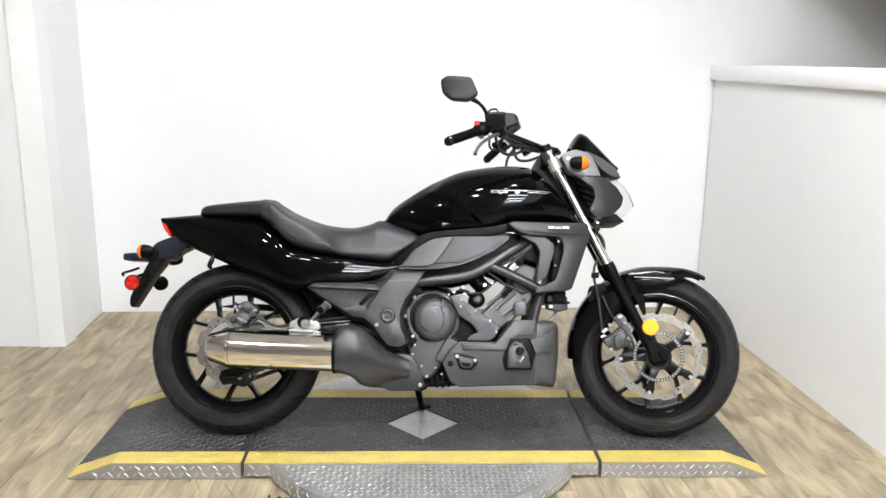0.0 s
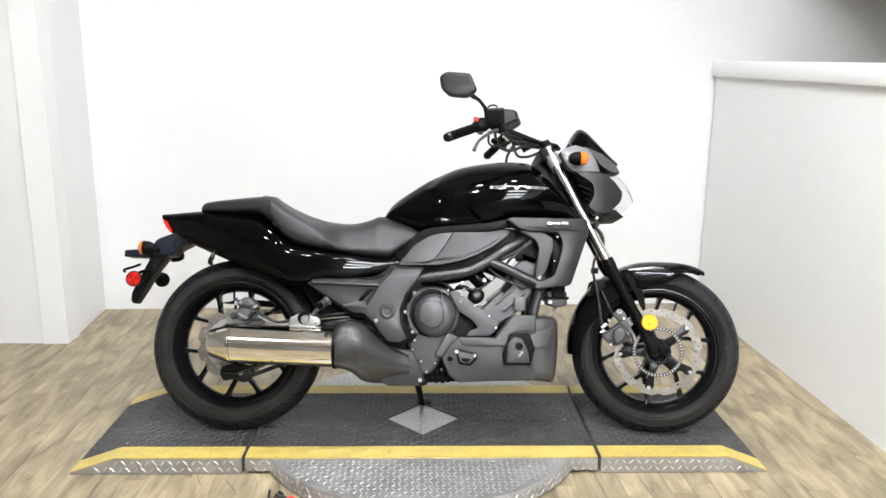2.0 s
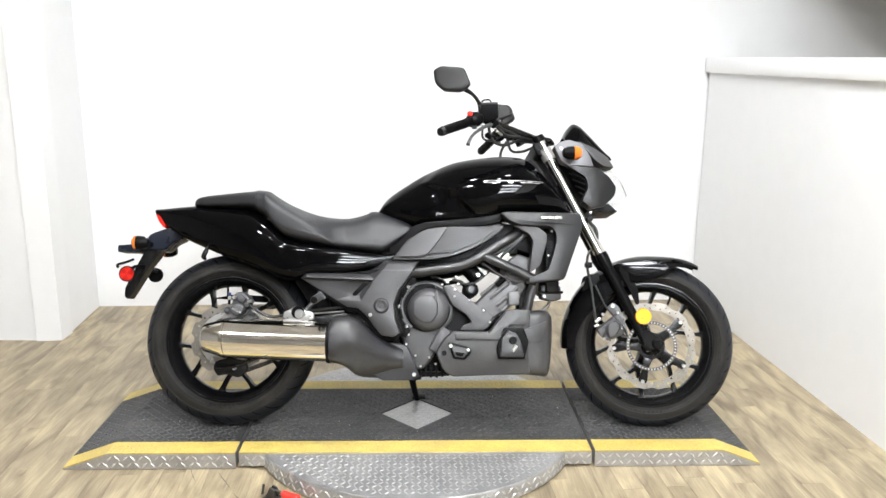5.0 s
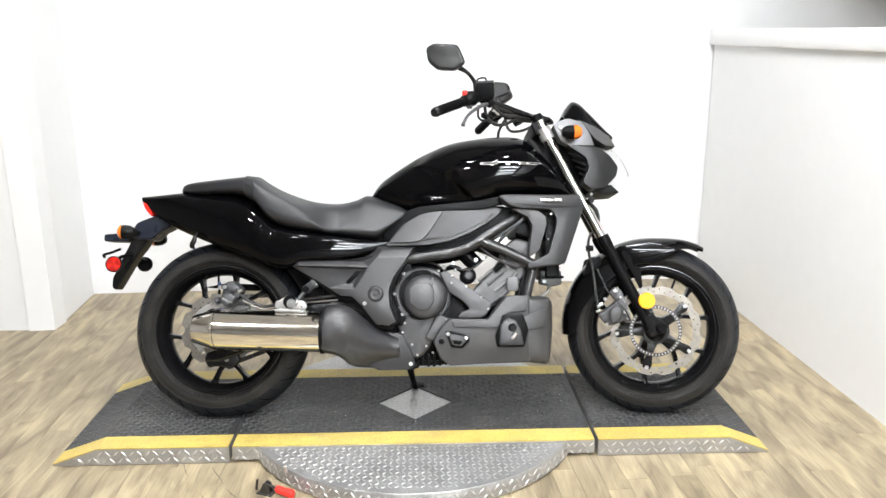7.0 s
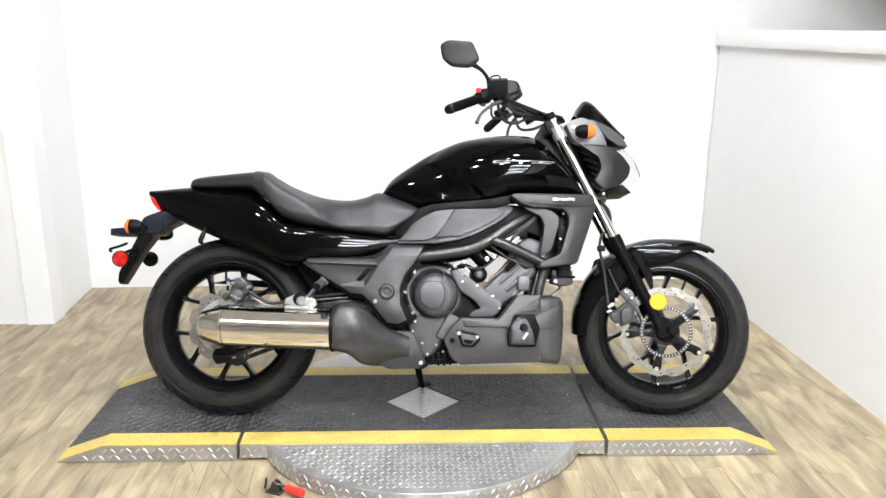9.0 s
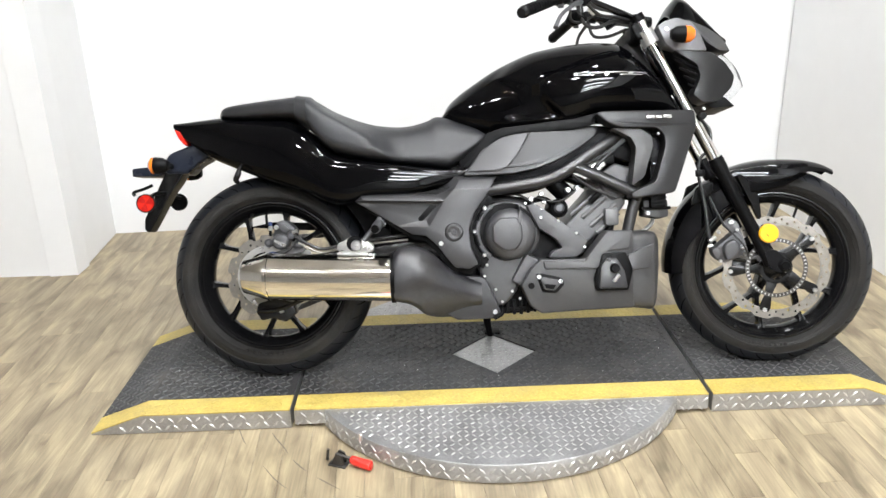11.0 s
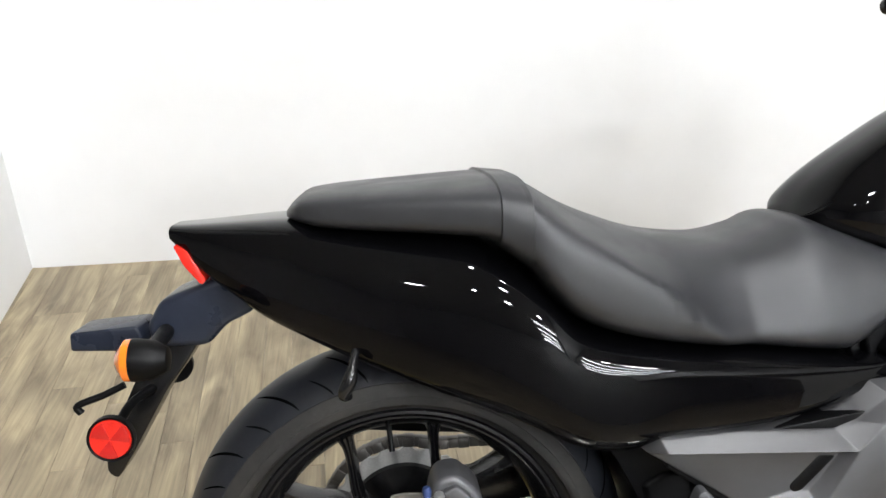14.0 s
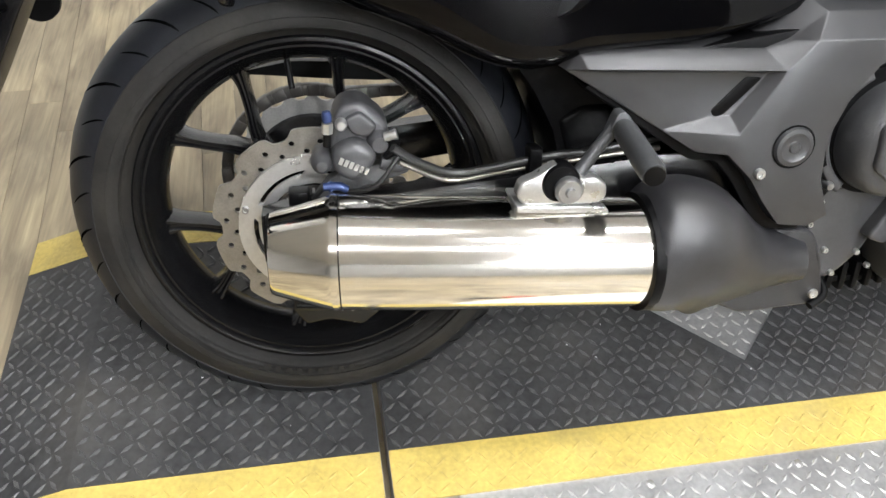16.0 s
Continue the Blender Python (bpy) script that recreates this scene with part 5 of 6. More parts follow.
part("radiator_bolt", bolt(1.135, -0.165, 0.300, 0.004, 0.004), BOLT, bike)

# engine
part("crankcase", panel(rounded([(0.60, 0.20), (0.68, 0.225), (0.77, 0.215), (0.82, 0.155), (0.93, 0.05), (0.93, -0.09), (0.78, -0.125), (0.66, -0.13), (0.60, -0.03)], 0.02), 0.12, -0.115, 0.012), BLACK, bike, "black painted crankcase")
clutch_rim = [(0.645, 0.190), (0.70, 0.207), (0.765, 0.195), (0.800, 0.150), (0.800, 0.075), (0.760, 0.020), (0.735, -0.055), (0.690, -0.10), (0.655, -0.075), (0.625, 0.0), (0.610, 0.07), (0.618, 0.145)]
case = part("clutch_case", panel([tuple(q) for q in spline(clutch_rim, 4, True)], -0.10, -0.150, 0.012), CASE, bike, "dark painted clutch casing")
part("clutch_cover", lathe([(0, -0.060), (0.046, -0.060), (0.057, -0.056), (0.066, -0.047), (0.072, -0.034), (0.074, -0.016), (0.075, 0.0)], (0.717, -0.148, 0.108), 56), CASE, case, "rounded clutch cover")
# black disc added so its edge draws the shaded crescent by the dome
part("clutch_groove", lathe([(0, -0.008), (0.084, -0.008), (0.085, 0.0)], (0.708, -0.148, 0.115), 56), BLACK, case, "black disc that paints the dark crescent beside the clutch cover")
part("clutch_boss", panel(rounded([(0.663, 0.134), (0.683, 0.154), (0.732, 0.156), (0.748, 0.130), (0.748, 0.092), (0.730, 0.064), (0.698, 0.060), (0.664, 0.086)], 0.008), -0.196, -0.214, 0.006), CASE, case, "flat angular boss")
bm = bmesh.new()
loop = [(0.0925 * math.cos(a) + 0.708, 0.0925 * math.sin(a) + 0.115) for a in np.linspace(radians(120), radians(235), 18)] + [(0.079 * math.cos(a) + 0.708, 0.079 * math.sin(a) + 0.115) for a in np.linspace(radians(235), radians(120), 18)]
panel(loop, -0.140, -0.168, 0.003, bm)
part("clutch_flange", bm, CASE, case)
for a in (132, 178, 224):
    ca, sa = math.cos(radians(a)), math.sin(radians(a))
    part("flange_lug", lathe([(0, -0.028), (0.0045, -0.028), (0.006, -0.024), (0.006, 0)], (0.708 + 0.094 * ca, -0.146, 0.115 + 0.094 * sa), 12), BOLT, case)
gap = [(0.708 + 0.128 * math.cos(a), 0.115 + 0.128 * math.sin(a)) for a in np.linspace(radians(112), radians(236), 18)] + [(0.708 + 0.0945 * math.cos(a), 0.115 + 0.0945 * math.sin(a)) for a in np.linspace(radians(236), radians(112), 18)]
for a0, a1 in ((140, 158), (184, 206)):
    slot = [(0.708 + 0.094 * math.cos(a), 0.115 + 0.094 * math.sin(a)) for a in np.linspace(radians(a0), radians(a1), 6)] + [(0.708 + 0.0855 * math.cos(a), 0.115 + 0.0855 * math.sin(a)) for a in np.linspace(radians(a1), radians(a0), 6)]
    part("flange_slot", panel(slot, -0.15, -0.1695, 0.0006), BLACK, case)
part("clutch_gap", panel(gap, -0.13, -0.1540, 0.001), BLACK, case, "dark gap round the clutch cover")
part("case_rib", panel([tuple(q) for q in spline([(0.738, 0.190), (0.748, 0.160), (0.735, 0.130), (0.742, 0.185)], 5, True)], -0.15, -0.212, 0.002), CASE, case)
# sloping cover arm between clutch cover and cylinder
arm = part("cover_arm", panel(rounded([(0.765, 0.190), (0.792, 0.194), (0.868, 0.138), (0.942, 0.084), (0.926, 0.050), (0.905, 0.036), (0.826, 0.036), (0.840, 0.056), (0.868, 0.064), (0.846, 0.092), (0.800, 0.122)], 0.008), -0.11, -0.165, 0.008), CASE, bike, "sloping engine cover arm")
for x, z in ((0.808, 0.178), (0.806, 0.154), (0.856, 0.142), (0.907, 0.106), (0.930, 0.066)):
    part("cover_bolt", bolt(x, -0.165, z, 0.0052, 0.006), SILVER, arm)
for x, z in ((0.640, -0.012), (0.672, -0.052), (0.648, 0.02), (0.720, -0.058), (0.742, -0.080), (0.690, -0.088), (0.646, 0.188), (0.764, 0.196)):
    part("case_bolt", bolt(x, -0.150, z, 0.0052, 0.006), SILVER, case)
part("cover_pipe", panel(rounded([(0.760, 0.052), (0.800, 0.032), (0.748, -0.042), (0.716, -0.030)], 0.010), -0.11, -0.170, 0.010), CASE, bike)
# inclined cylinder and head
cyl = part("cylinder_block", panel(rounded([(0.850, 0.095), (0.905, 0.052), (1.00, 0.115), (1.065, 0.190), (1.045, 0.235), (1.005, 0.262), (0.955, 0.205)], 0.012), 0.14, -0.120, 0.012), CASE_L, bike, "grey cast cylinder block leaning forward")
for xa, za, xb, zb in ((0.900, 0.160, 0.985, 0.228), (0.932, 0.150, 1.000, 0.206), (0.956, 0.125, 1.033, 0.188), (0.975, 0.105, 1.040, 0.160)):
    part("cylinder_rib", tube([(xa, -0.122, za), (xb, -0.122, zb)], 0.0065, seg=8), CASE_L, cyl)
part("cylinder_head", panel(rounded([(0.985, 0.235), (1.02, 0.195), (1.075, 0.215), (1.09, 0.29), (1.03, 0.31), (0.995, 0.285)], 0.012), 0.14, -0.125, 0.010), CASE, bike)
part("plug_cap", tube([(0.955, -0.128, 0.195), (0.985, -0.135, 0.222)], 0.010), BLACK, bike)
part("sensor_block", block(0.995, 1.035, -0.150, -0.12, 0.125, 0.175, 0.006), CASE_L, bike)
# intake clutter under the frame rail
part("throttle_body", tube([(0.850, -0.09, 0.262), (0.895, -0.09, 0.215)], 0.028, seg=20), BLACK, bike)
part("starter_motor", lathe([(0, -0.045), (0.018, -0.045), (0.026, -0.040), (0.028, -0.03), (0.028, 0.08), (0, 0.08)], (0.865, -0.085, 0.180), 24), BLACK, bike)
part("starter_end", lathe([(0, -0.052), (0.010, -0.052), (0.016, -0.045)], (0.865, -0.085, 0.180), 18), CALIPER, bike)
part("water_pipe", tube([(0.77, -0.11, 0.20), (0.82, -0.12, 0.208), (0.85, -0.12, 0.190)], 0.008), BLACK, bike)
part("cable", tube([(0.80, -0.13, 0.215), (0.84, -0.14, 0.20), (0.88, -0.13, 0.205), (0.93, -0.12, 0.245)], 0.004), HOSE, bike)
part("cable", tube([(0.70, -0.12, 0.235), (0.76, -0.14, 0.215), (0.81, -0.14, 0.172)], 0.0035), HOSE, bike)
part("cable", tube([(0.905, -0.14, 0.275), (0.96, -0.145, 0.235), (1.03, -0.14, 0.205)], 0.004), HOSE, bike)
for x, z, r in ((0.782, 0.208, 0.008), (0.812, 0.222, 0.007), (0.820, 0.198, 0.006), (0.890, 0.232, 0.009), (0.915, 0.238, 0.007)):
    part("banjo_bolt", lathe([(0, -0.012), (r * 0.8, -0.012), (r, -0.008), (r, 0.01)], (x, -0.135, z), 10), BOLT, bike)
part("injector_clamp", panel(rounded([(0.955, 0.300), (0.985, 0.318), (1.005, 0.305), (0.985, 0.285), (0.965, 0.280)], 0.006), -0.12, -0.140, 0.003), SILVER, bike, "small bright clamp")
part("injector_hose", tube([(0.965, -0.135, 0.285), (0.985, -0.14, 0.31), (1.03, -0.13, 0.345)], 0.006), HOSE, bike)
part("wiring_plug", block(0.985, 1.03, -0.135, -0.11, 0.305, 0.335, 0.005), BLACK, bike)

# lower belly cover and what hangs round it
belly = pair("belly_cover", panel(rounded([(0.768, 0.004), (0.800, 0.034), (0.926, 0.032), (0.990, 0.110), (1.066, 0.110), (1.066, -0.112), (0.924, -0.116), (0.800, -0.122), (0.768, -0.100), (0.742, -0.040)], 0.008), -0.12, -0.195, 0.008, warp=lambda x, z: 0.12 * max(0, -0.06 - z)), DKGREY, bike, "dark grey plastic belly cover")
pair("belly_step", panel(rounded([(0.806, 0.028), (0.922, 0.025), (0.986, 0.103), (1.060, 0.104), (1.052, 0.058), (0.992, 0.054), (0.958, 0.004), (0.812, 0.006)], 0.005), -0.18, -0.2035, 0.004, warp=lambda x, z: 0.10 * (z - 0.02)), DKGREY, belly)
part("belly_nose", body([(1.060, 0.108), (1.10, 0.110), (1.136, 0.106), (1.147, 0.090)], [(1.060, -0.116), (1.10, -0.120), (1.130, -0.121), (1.140, -0.080), (1.147, -0.01)], [(1.060, 0.192), (1.10, 0.186), (1.130, 0.172), (1.147, 0.150)], 1.062, 1.147, 24, 48, 9), DKGREY, bike, "dark grey lower fairing nose")
pair("nose_wedge", panel(rounded([(1.046, 0.040), (1.126, 0.072), (1.112, 0.002), (1.050, -0.004)], 0.005), -0.16, -0.2005, 0.003, warp=lambda x, z: 0.15 * max(0.0, x - 1.06)), DKGREY, belly)
part("vent_recess", panel(rounded([(0.974, 0.046), (1.040, 0.049), (1.052, 0.022), (1.060, -0.002), (1.046, -0.060), (0.956, -0.060), (0.950, -0.022), (0.964, 0.018)], 0.006), -0.18, -0.2048, 0.003), BLACK, belly, "dark opening in the belly cover")
valve = part("vent_plate", panel(rounded([(0.966, 0.010), (0.984, 0.034), (1.014, 0.032), (1.034, -0.004), (1.044, -0.053), (0.962, -0.053)], 0.006), -0.195, -0.2105, 0.004), FRAME, belly, "dark cast bracket in the opening")
part("sensor_cap", lathe([(0, -0.020), (0.011, -0.020), (0.013, -0.016), (0.014, 0)], (1.006, -0.208, 0.004), 16), BLACK, belly)
part("vent_clip", tube([(1.003, -0.214, -0.034), (1.018, -0.214, -0.014)], 0.005), SILVER, belly, "bright wire clip")
part("vent_bolt", bolt(0.992, -0.208, 0.030, 0.008, 0.01), CALIPER, belly)
part("window_recess", panel(rounded([(0.784, -0.006), (0.800, -0.006), (0.858, -0.020), (0.866, -0.038), (0.842, -0.064), (0.802, -0.060)], 0.006), -0.18, -0.1975, 0.002), BLACK, belly, "black trapezoid recess")
part("window_plate", panel(rounded([(0.794, -0.014), (0.850, -0.026), (0.855, -0.037), (0.837, -0.056), (0.808, -0.053)], 0.005), -0.19, -0.2000, 0.002), DKGREY, belly)
part("window_plate_inner", panel(rounded([(0.808, -0.036), (0.842, -0.040), (0.833, -0.052), (0.812, -0.049)], 0.003), -0.19, -0.2015, 0.001), BLACK, belly)
part("window_bolt", bolt(0.793, -0.199, -0.016, 0.0085, 0.008), SILVER, belly)
part("window_bolt", bolt(0.853, -0.199, -0.029, 0.0085, 0.008), SILVER, belly)
part("drain_hole", lathe([(0, -0.001), (0.009, -0.001), (0.010, 0.004)], (0.771, -0.1965, -0.041), 18), BLACK, belly)
for k in range(6):
    part("sump_rib", block(0.682 + k * 0.020, 0.691 + k * 0.020, -0.135, 0.0, -0.130 + 0.003 * abs(k - 2.5), -0.085, 0.002), BLACK, bike)
part("sump_rib", block(0.675, 0.80, -0.13, 0.0, -0.118, -0.108, 0.002), BLACK, bike)
part("sump", block(0.68, 1.06, -0.10, 0.11, -0.112, -0.05, 0.012), BLACK, bike)
# horn bracket and hoses by the radiator's foot
part("regulator", panel(rounded([(1.112, 0.150), (1.112, 0.196), (1.125, 0.198), (1.184, 0.195), (1.186, 0.148), (1.157, 0.140)], 0.006), -0.07, -0.125, 0.006), DKGREY, bike)
part("regulator_cap", block(1.106, 1.192, -0.13, -0.07, 0.168, 0.177, 0.002), BLACK, bike)
part("regulator_bolt", bolt(1.125, -0.125, 0.158, 0.008, 0.008), BOLT, bike)
part("lower_hose", tube([(1.150, -0.09, 0.15), (1.140, -0.10, 0.125), (1.105, -0.12, 0.10)], 0.006), SILVER, bike)

# side stand
stand = part("side_stand", tube([(0.650, 0.10, -0.130), (0.660, 0.16, -0.185), (0.672, 0.228, -0.238)], [0.014, 0.012, 0.010]), BLACK, bike, "black steel side stand")
part("stand_foot", block(-0.022, 0.03, -0.018, 0.018, -0.006, 0.0, 0.002, None, Matrix.Translation((0.675, 0.238, -0.2235)) @ Matrix.Rotation(radians(23), 4, "X")), BLACK, stand)
part("stand_mount", block(0.62, 0.69, 0.06, 0.12, -0.15, -0.09, 0.006), BLACK, bike)
part("brake_pedal", tube([(0.68, -0.12, -0.09), (0.69, -0.15, -0.12), (0.665, -0.16, -0.135)], 0.006), BLACK, bike)

# front end: steering head, fork, fender
part("steering_head", tube([(1.105, 0, 0.68), (1.175, 0, 0.545)], 0.032, seg=20), DKGREY, bike)
part("top_clamp", panel(rounded([(1.086, 0.706), (1.10, 0.718), (1.142, 0.716), (1.150, 0.693), (1.137, 0.668), (1.104, 0.666)], 0.008), 0.122, -0.122, 0.006), BLACK, bike, "dark top fork clamp")
part("lower_clamp", panel(rounded([(1.160, 0.560), (1.200, 0.570), (1.245, 0.535), (1.215, 0.505), (1.175, 0.520)], 0.010), 0.082, -0.082, 0.006), BLACK, bike)
for sy in (-1, 1):
    y = sy * 0.104
    leg = part("fork_tube", tube([(1.118, y, 0.722), (1.352, y, 0.275)], 0.0178, seg=24), CHROME, bike, "polished fork tube")
    part("fork_slider", tube([(1.332, y, 0.318), (1.342, y, 0.296), (1.36, y, 0.262), (1.485, y, 0.015), (1.492, y, 0.0)], [0.0215, 0.0235, 0.0190, 0.0185, 0.0205], seg=24, straight=True), BLACK, bike, "black lower fork leg")
    part("axle_lug", panel(rounded([(1.468, 0.040), (1.500, 0.046), (1.536, 0.010), (1.532, -0.018), (1.512, -0.024), (1.484, -0.008)], 0.010), y - 0.020, y + 0.020, 0.006), BLACK, bike)
    part("fork_collar", tube([(1.132, y, 0.695), (1.152, y, 0.657)], 0.0245, seg=20), SILVER, bike)
    part("fork_cap", tube([(1.107, y, 0.742), (1.118, y, 0.722)], 0.021, seg=20), BLACK, bike)
part("axle_pinch", lathe([(0, -0.012), (0.012, -0.012), (0.014, -0.006), (0.018, -0.004), (0.020, 0.0)], (FX - 0.004, -0.124, -0.002), 24), BLACK, bike)
part("front_axle", tube([(FX, -0.125, 0), (FX, 0.125, 0)], 0.010), BLACK, bike)
part("fork_reflector", lathe([(0, -0.010), (0.024, -0.010), (0.0275, -0.007), (0.0285, 0.0)], (1.478, -0.128, 0.094), 32), AMBER, bike, "round amber side reflector on the fork")
part("fork_reflector_mount", tube([(1.462, -0.11, 0.075), (1.478, -0.130, 0.094)], 0.012), BLACK, bike)
part("fork_guard", panel(rounded([(1.392, 0.262), (1.405, 0.270), (1.450, 0.236), (1.468, 0.192), (1.472, 0.138), (1.464, 0.130), (1.438, 0.180)], 0.008), -0.080, -0.106, 0.007, warp=lambda x, z: 0.70 * (x - 1.42) + 0.15 * (z - 0.19)), GLOSS, bike, "gloss black fork guard")


def fender():
    """A front mudguard that wraps the tyre."""
    rings = []
    for a in np.linspace(radians(183), radians(58), 30):
        t = (math.degrees(a) - 58) / 125
        r = 0.314 + 0.006 * math.sin(math.pi * t) + 0.020 * smooth(0.25, 0.0, t)
        w = 0.074 + 0.010 * math.sin(math.pi * t) - 0.030 * smooth(0.22, 0.0, t)
        skirt = 0.045 + 0.040 * smooth(0.15, 0.45, t) * smooth(1.0, 0.6, t) - 0.030 * smooth(0.2, 0.0, t)
        c, s = math.cos(a), math.sin(a)
        outer = [(-w, -skirt), (-w * 1.01, -skirt * 0.5), (-w * 0.96, -0.012), (-w * 0.72, -0.002), (-w * 0.3, 0.004), (0, 0.005), (w * 0.3, 0.004), (w * 0.72, -0.002), (w * 0.96, -0.012), (w * 1.01, -skirt * 0.5), (w, -skirt)]
        inner = [(y * 0.95, d - 0.004 if abs(y) < w * 0.9 else d) for y, d in reversed(outer)]
        rings.append([(FX + (r + d) * c, y, (r + d) * s) for y, d in outer + inner])
    return skin(rings)


guard = part("front_fender", fender(), GLOSS, bike, "gloss black front mudguard")
pair("fender_panel", panel(rounded([(1.378, 0.270), (1.405, 0.294), (1.50, 0.306), (1.585, 0.290), (1.62, 0.276), (1.545, 0.240), (1.46, 0.226), (1.41, 0.236)], 0.010), -0.05, -0.090, 0.008), GLOSS, guard)
pair("fender_recess", panel(rounded([(1.44, 0.272), (1.52, 0.276), (1.575, 0.272), (1.52, 0.256), (1.47, 0.254)], 0.006), -0.08, -0.0915, 0.002), BLACK, guard)
part("fender_bolt", bolt(1.398, -0.094, 0.268, 0.007, 0.006), BOLT, guard)
pair("fender_stay", panel(rounded([(1.300, 0.245), (1.345, 0.262), (1.350, 0.235), (1.320, 0.205), (1.285, 0.190)], 0.008), -0.070, -0.085, 0.004), BLACK, guard)

# front caliper with its hoses
fcal = part("front_caliper", panel(rounded([(1.326, 0.050), (1.361, 0.078), (1.390, 0.104), (1.408, 0.084), (1.420, 0.030), (1.395, 0.022), (1.357, 0.006), (1.332, 0.018)], 0.008), -0.070, -0.118, 0.006), CALIPER, bike, "gunmetal front brake caliper")
part("caliper_face", panel([tuple(v) for v in spline([(1.352, 0.058), (1.378, 0.078), (1.396, 0.062), (1.388, 0.032), (1.360, 0.018)], 4, True)], -0.11, -0.140, 0.007), CALIPER, fcal, "rounded caliper half")
part("caliper_lobe", panel([tuple(v) for v in spline([(1.318, 0.046), (1.338, 0.056), (1.346, 0.036), (1.332, 0.020)], 4, True)], -0.08, -0.132, 0.006), CALIPER, fcal)
part("caliper_carrier", panel(rounded([(1.352, 0.118), (1.374, 0.142), (1.396, 0.128), (1.424, 0.050), (1.430, 0.018), (1.408, 0.016), (1.392, 0.090)], 0.008), -0.090, -0.110, 0.003), CASE_L, fcal, "grey caliper carrier")
for x, z, r in ((1.373, 0.130, 0.010), (1.408, 0.054, 0.010), (1.416, 0.034, 0.007), (1.338, 0.100, 0.007), (1.390, 0.106, 0.006), (1.344, 0.014, 0.006)):
    part("caliper_bolt", bolt(x, -0.118, z, r, 0.012), SILVER, fcal)
part("banjo_bolt", tube([(1.330, -0.118, 0.085), (1.312, -0.124, 0.073)], [0.006, 0.007]), SILVER, fcal)
part("bleed_nipple", tube([(1.322, -0.120, 0.062), (1.308, -0.124, 0.056)], [0.005, 0.004]), SILVER, fcal)
part("front_brake_hose", tube([(1.314, -0.124, 0.074), (1.308, -0.12, 0.115), (1.300, -0.11, 0.190), (1.285, -0.105, 0.270), (1.292, -0.10, 0.320), (1.318, -0.095, 0.345), (1.32, -0.09, 0.40), (1.29, -0.085, 0.44)], 0.0048), HOSE, bike, "black front brake hose")
part("hose_clip", block(1.275, 1.30, -0.115, -0.095, 0.262, 0.282, 0.003), BLACK, bike)
part("sensor_lead", tube([(1.42, -0.12, 0.02), (1.395, -0.145, 0.060), (1.345, -0.13, 0.120), (1.31, -0.115, 0.20)], 0.003), HOSE, bike)
part("hose_loop", tube([(1.275, -0.09, 0.425), (1.305, -0.09, 0.418), (1.320, -0.09, 0.385), (1.308, -0.088, 0.370)], 0.005), HOSE, bike)
part("steering_stop", lathe([(0, -0.012), (0.010, -0.012), (0.012, 0.0)], (1.292, -0.118, 0.438), 14), BLACK, bike)
part("stop_bolt", bolt(1.292, -0.13, 0.458, 0.006, 0.008), BOLT, bike)

# head lamp cowl: side panels taper towards the lamp
def taper(x, z):
    return 0.16 * max(0.0, x - 1.27)


cowl = part("headlamp_cowl", body([(1.175, 0.690), (1.22, 0.700), (1.28, 0.685), (1.345, 0.640), (1.38, 0.600)], [(1.175, 0.660), (1.22, 0.600), (1.27, 0.530), (1.33, 0.505), (1.38, 0.540)], [(1.175, 0.06), (1.22, 0.098), (1.28, 0.100), (1.34, 0.085), (1.38, 0.05)], 1.175, 1.38, 24, 28, 3.0), BLACK, bike, "black inner headlamp shell")
pair("cowl_panel", panel(rounded([(1.160, 0.715), (1.180, 0.728), (1.216, 0.738), (1.260, 0.724), (1.288, 0.688), (1.306, 0.640), (1.211, 0.642), (1.185, 0.660)], 0.008), -0.07, -0.126, 0.006, warp=taper), SILVERGREY, cowl, "silver-grey upper cowl panel")
part("panel_screw", lathe([(0, -0.004), (0.005, -0.004), (0.007, 0)], (1.186, -0.126, 0.704), 14), BOLT, cowl)
pair("cowl_cheek", panel(rounded([(1.206, 0.644), (1.319, 0.637), (1.361, 0.607), (1.389, 0.568), (1.381, 0.535), (1.342, 0.496), (1.292, 0.489), (1.261, 0.514), (1.284, 0.562), (1.275, 0.600)], 0.009), -0.06, -0.126, 0.010, warp=taper), MIRROR, cowl, "dark grey lower cowl cheek")
for i in range(4):
    f = i / 3
    part("cowl_slat", tube([(1.215 + 0.012 * i, -0.108, 0.618 - 0.024 * i), (1.282 - 0.004 * i, -0.112, 0.590 - 0.018 * i)], 0.0035, seg=8), BLACK, cowl)
part("cowl_chin", panel(rounded([(1.300, 0.493), (1.331, 0.478), (1.396, 0.481), (1.365, 0.510)], 0.004), 0.085, -0.088, 0.004), BLACK, cowl)
lens = part("headlamp", body([(1.340, 0.672), (1.381, 0.655), (1.424, 0.612), (1.448, 0.560)], [(1.340, 0.510), (1.38, 0.500), (1.415, 0.512), (1.448, 0.548)], [(1.340, 0.075), (1.38, 0.070), (1.425, 0.045), (1.448, 0.016)], 1.340, 1.448, 22, 36, 2.3), CLEAR, bike, "clear curved headlamp lens")
pair("cowl_strip", panel(rounded([(1.250, 0.739), (1.315, 0.713), (1.365, 0.680), (1.386, 0.643), (1.349, 0.648), (1.313, 0.670), (1.285, 0.704)], 0.006), -0.03, -0.104, 0.006, warp=taper), DKGREY, bike, "dark grey trim under the fly screen")
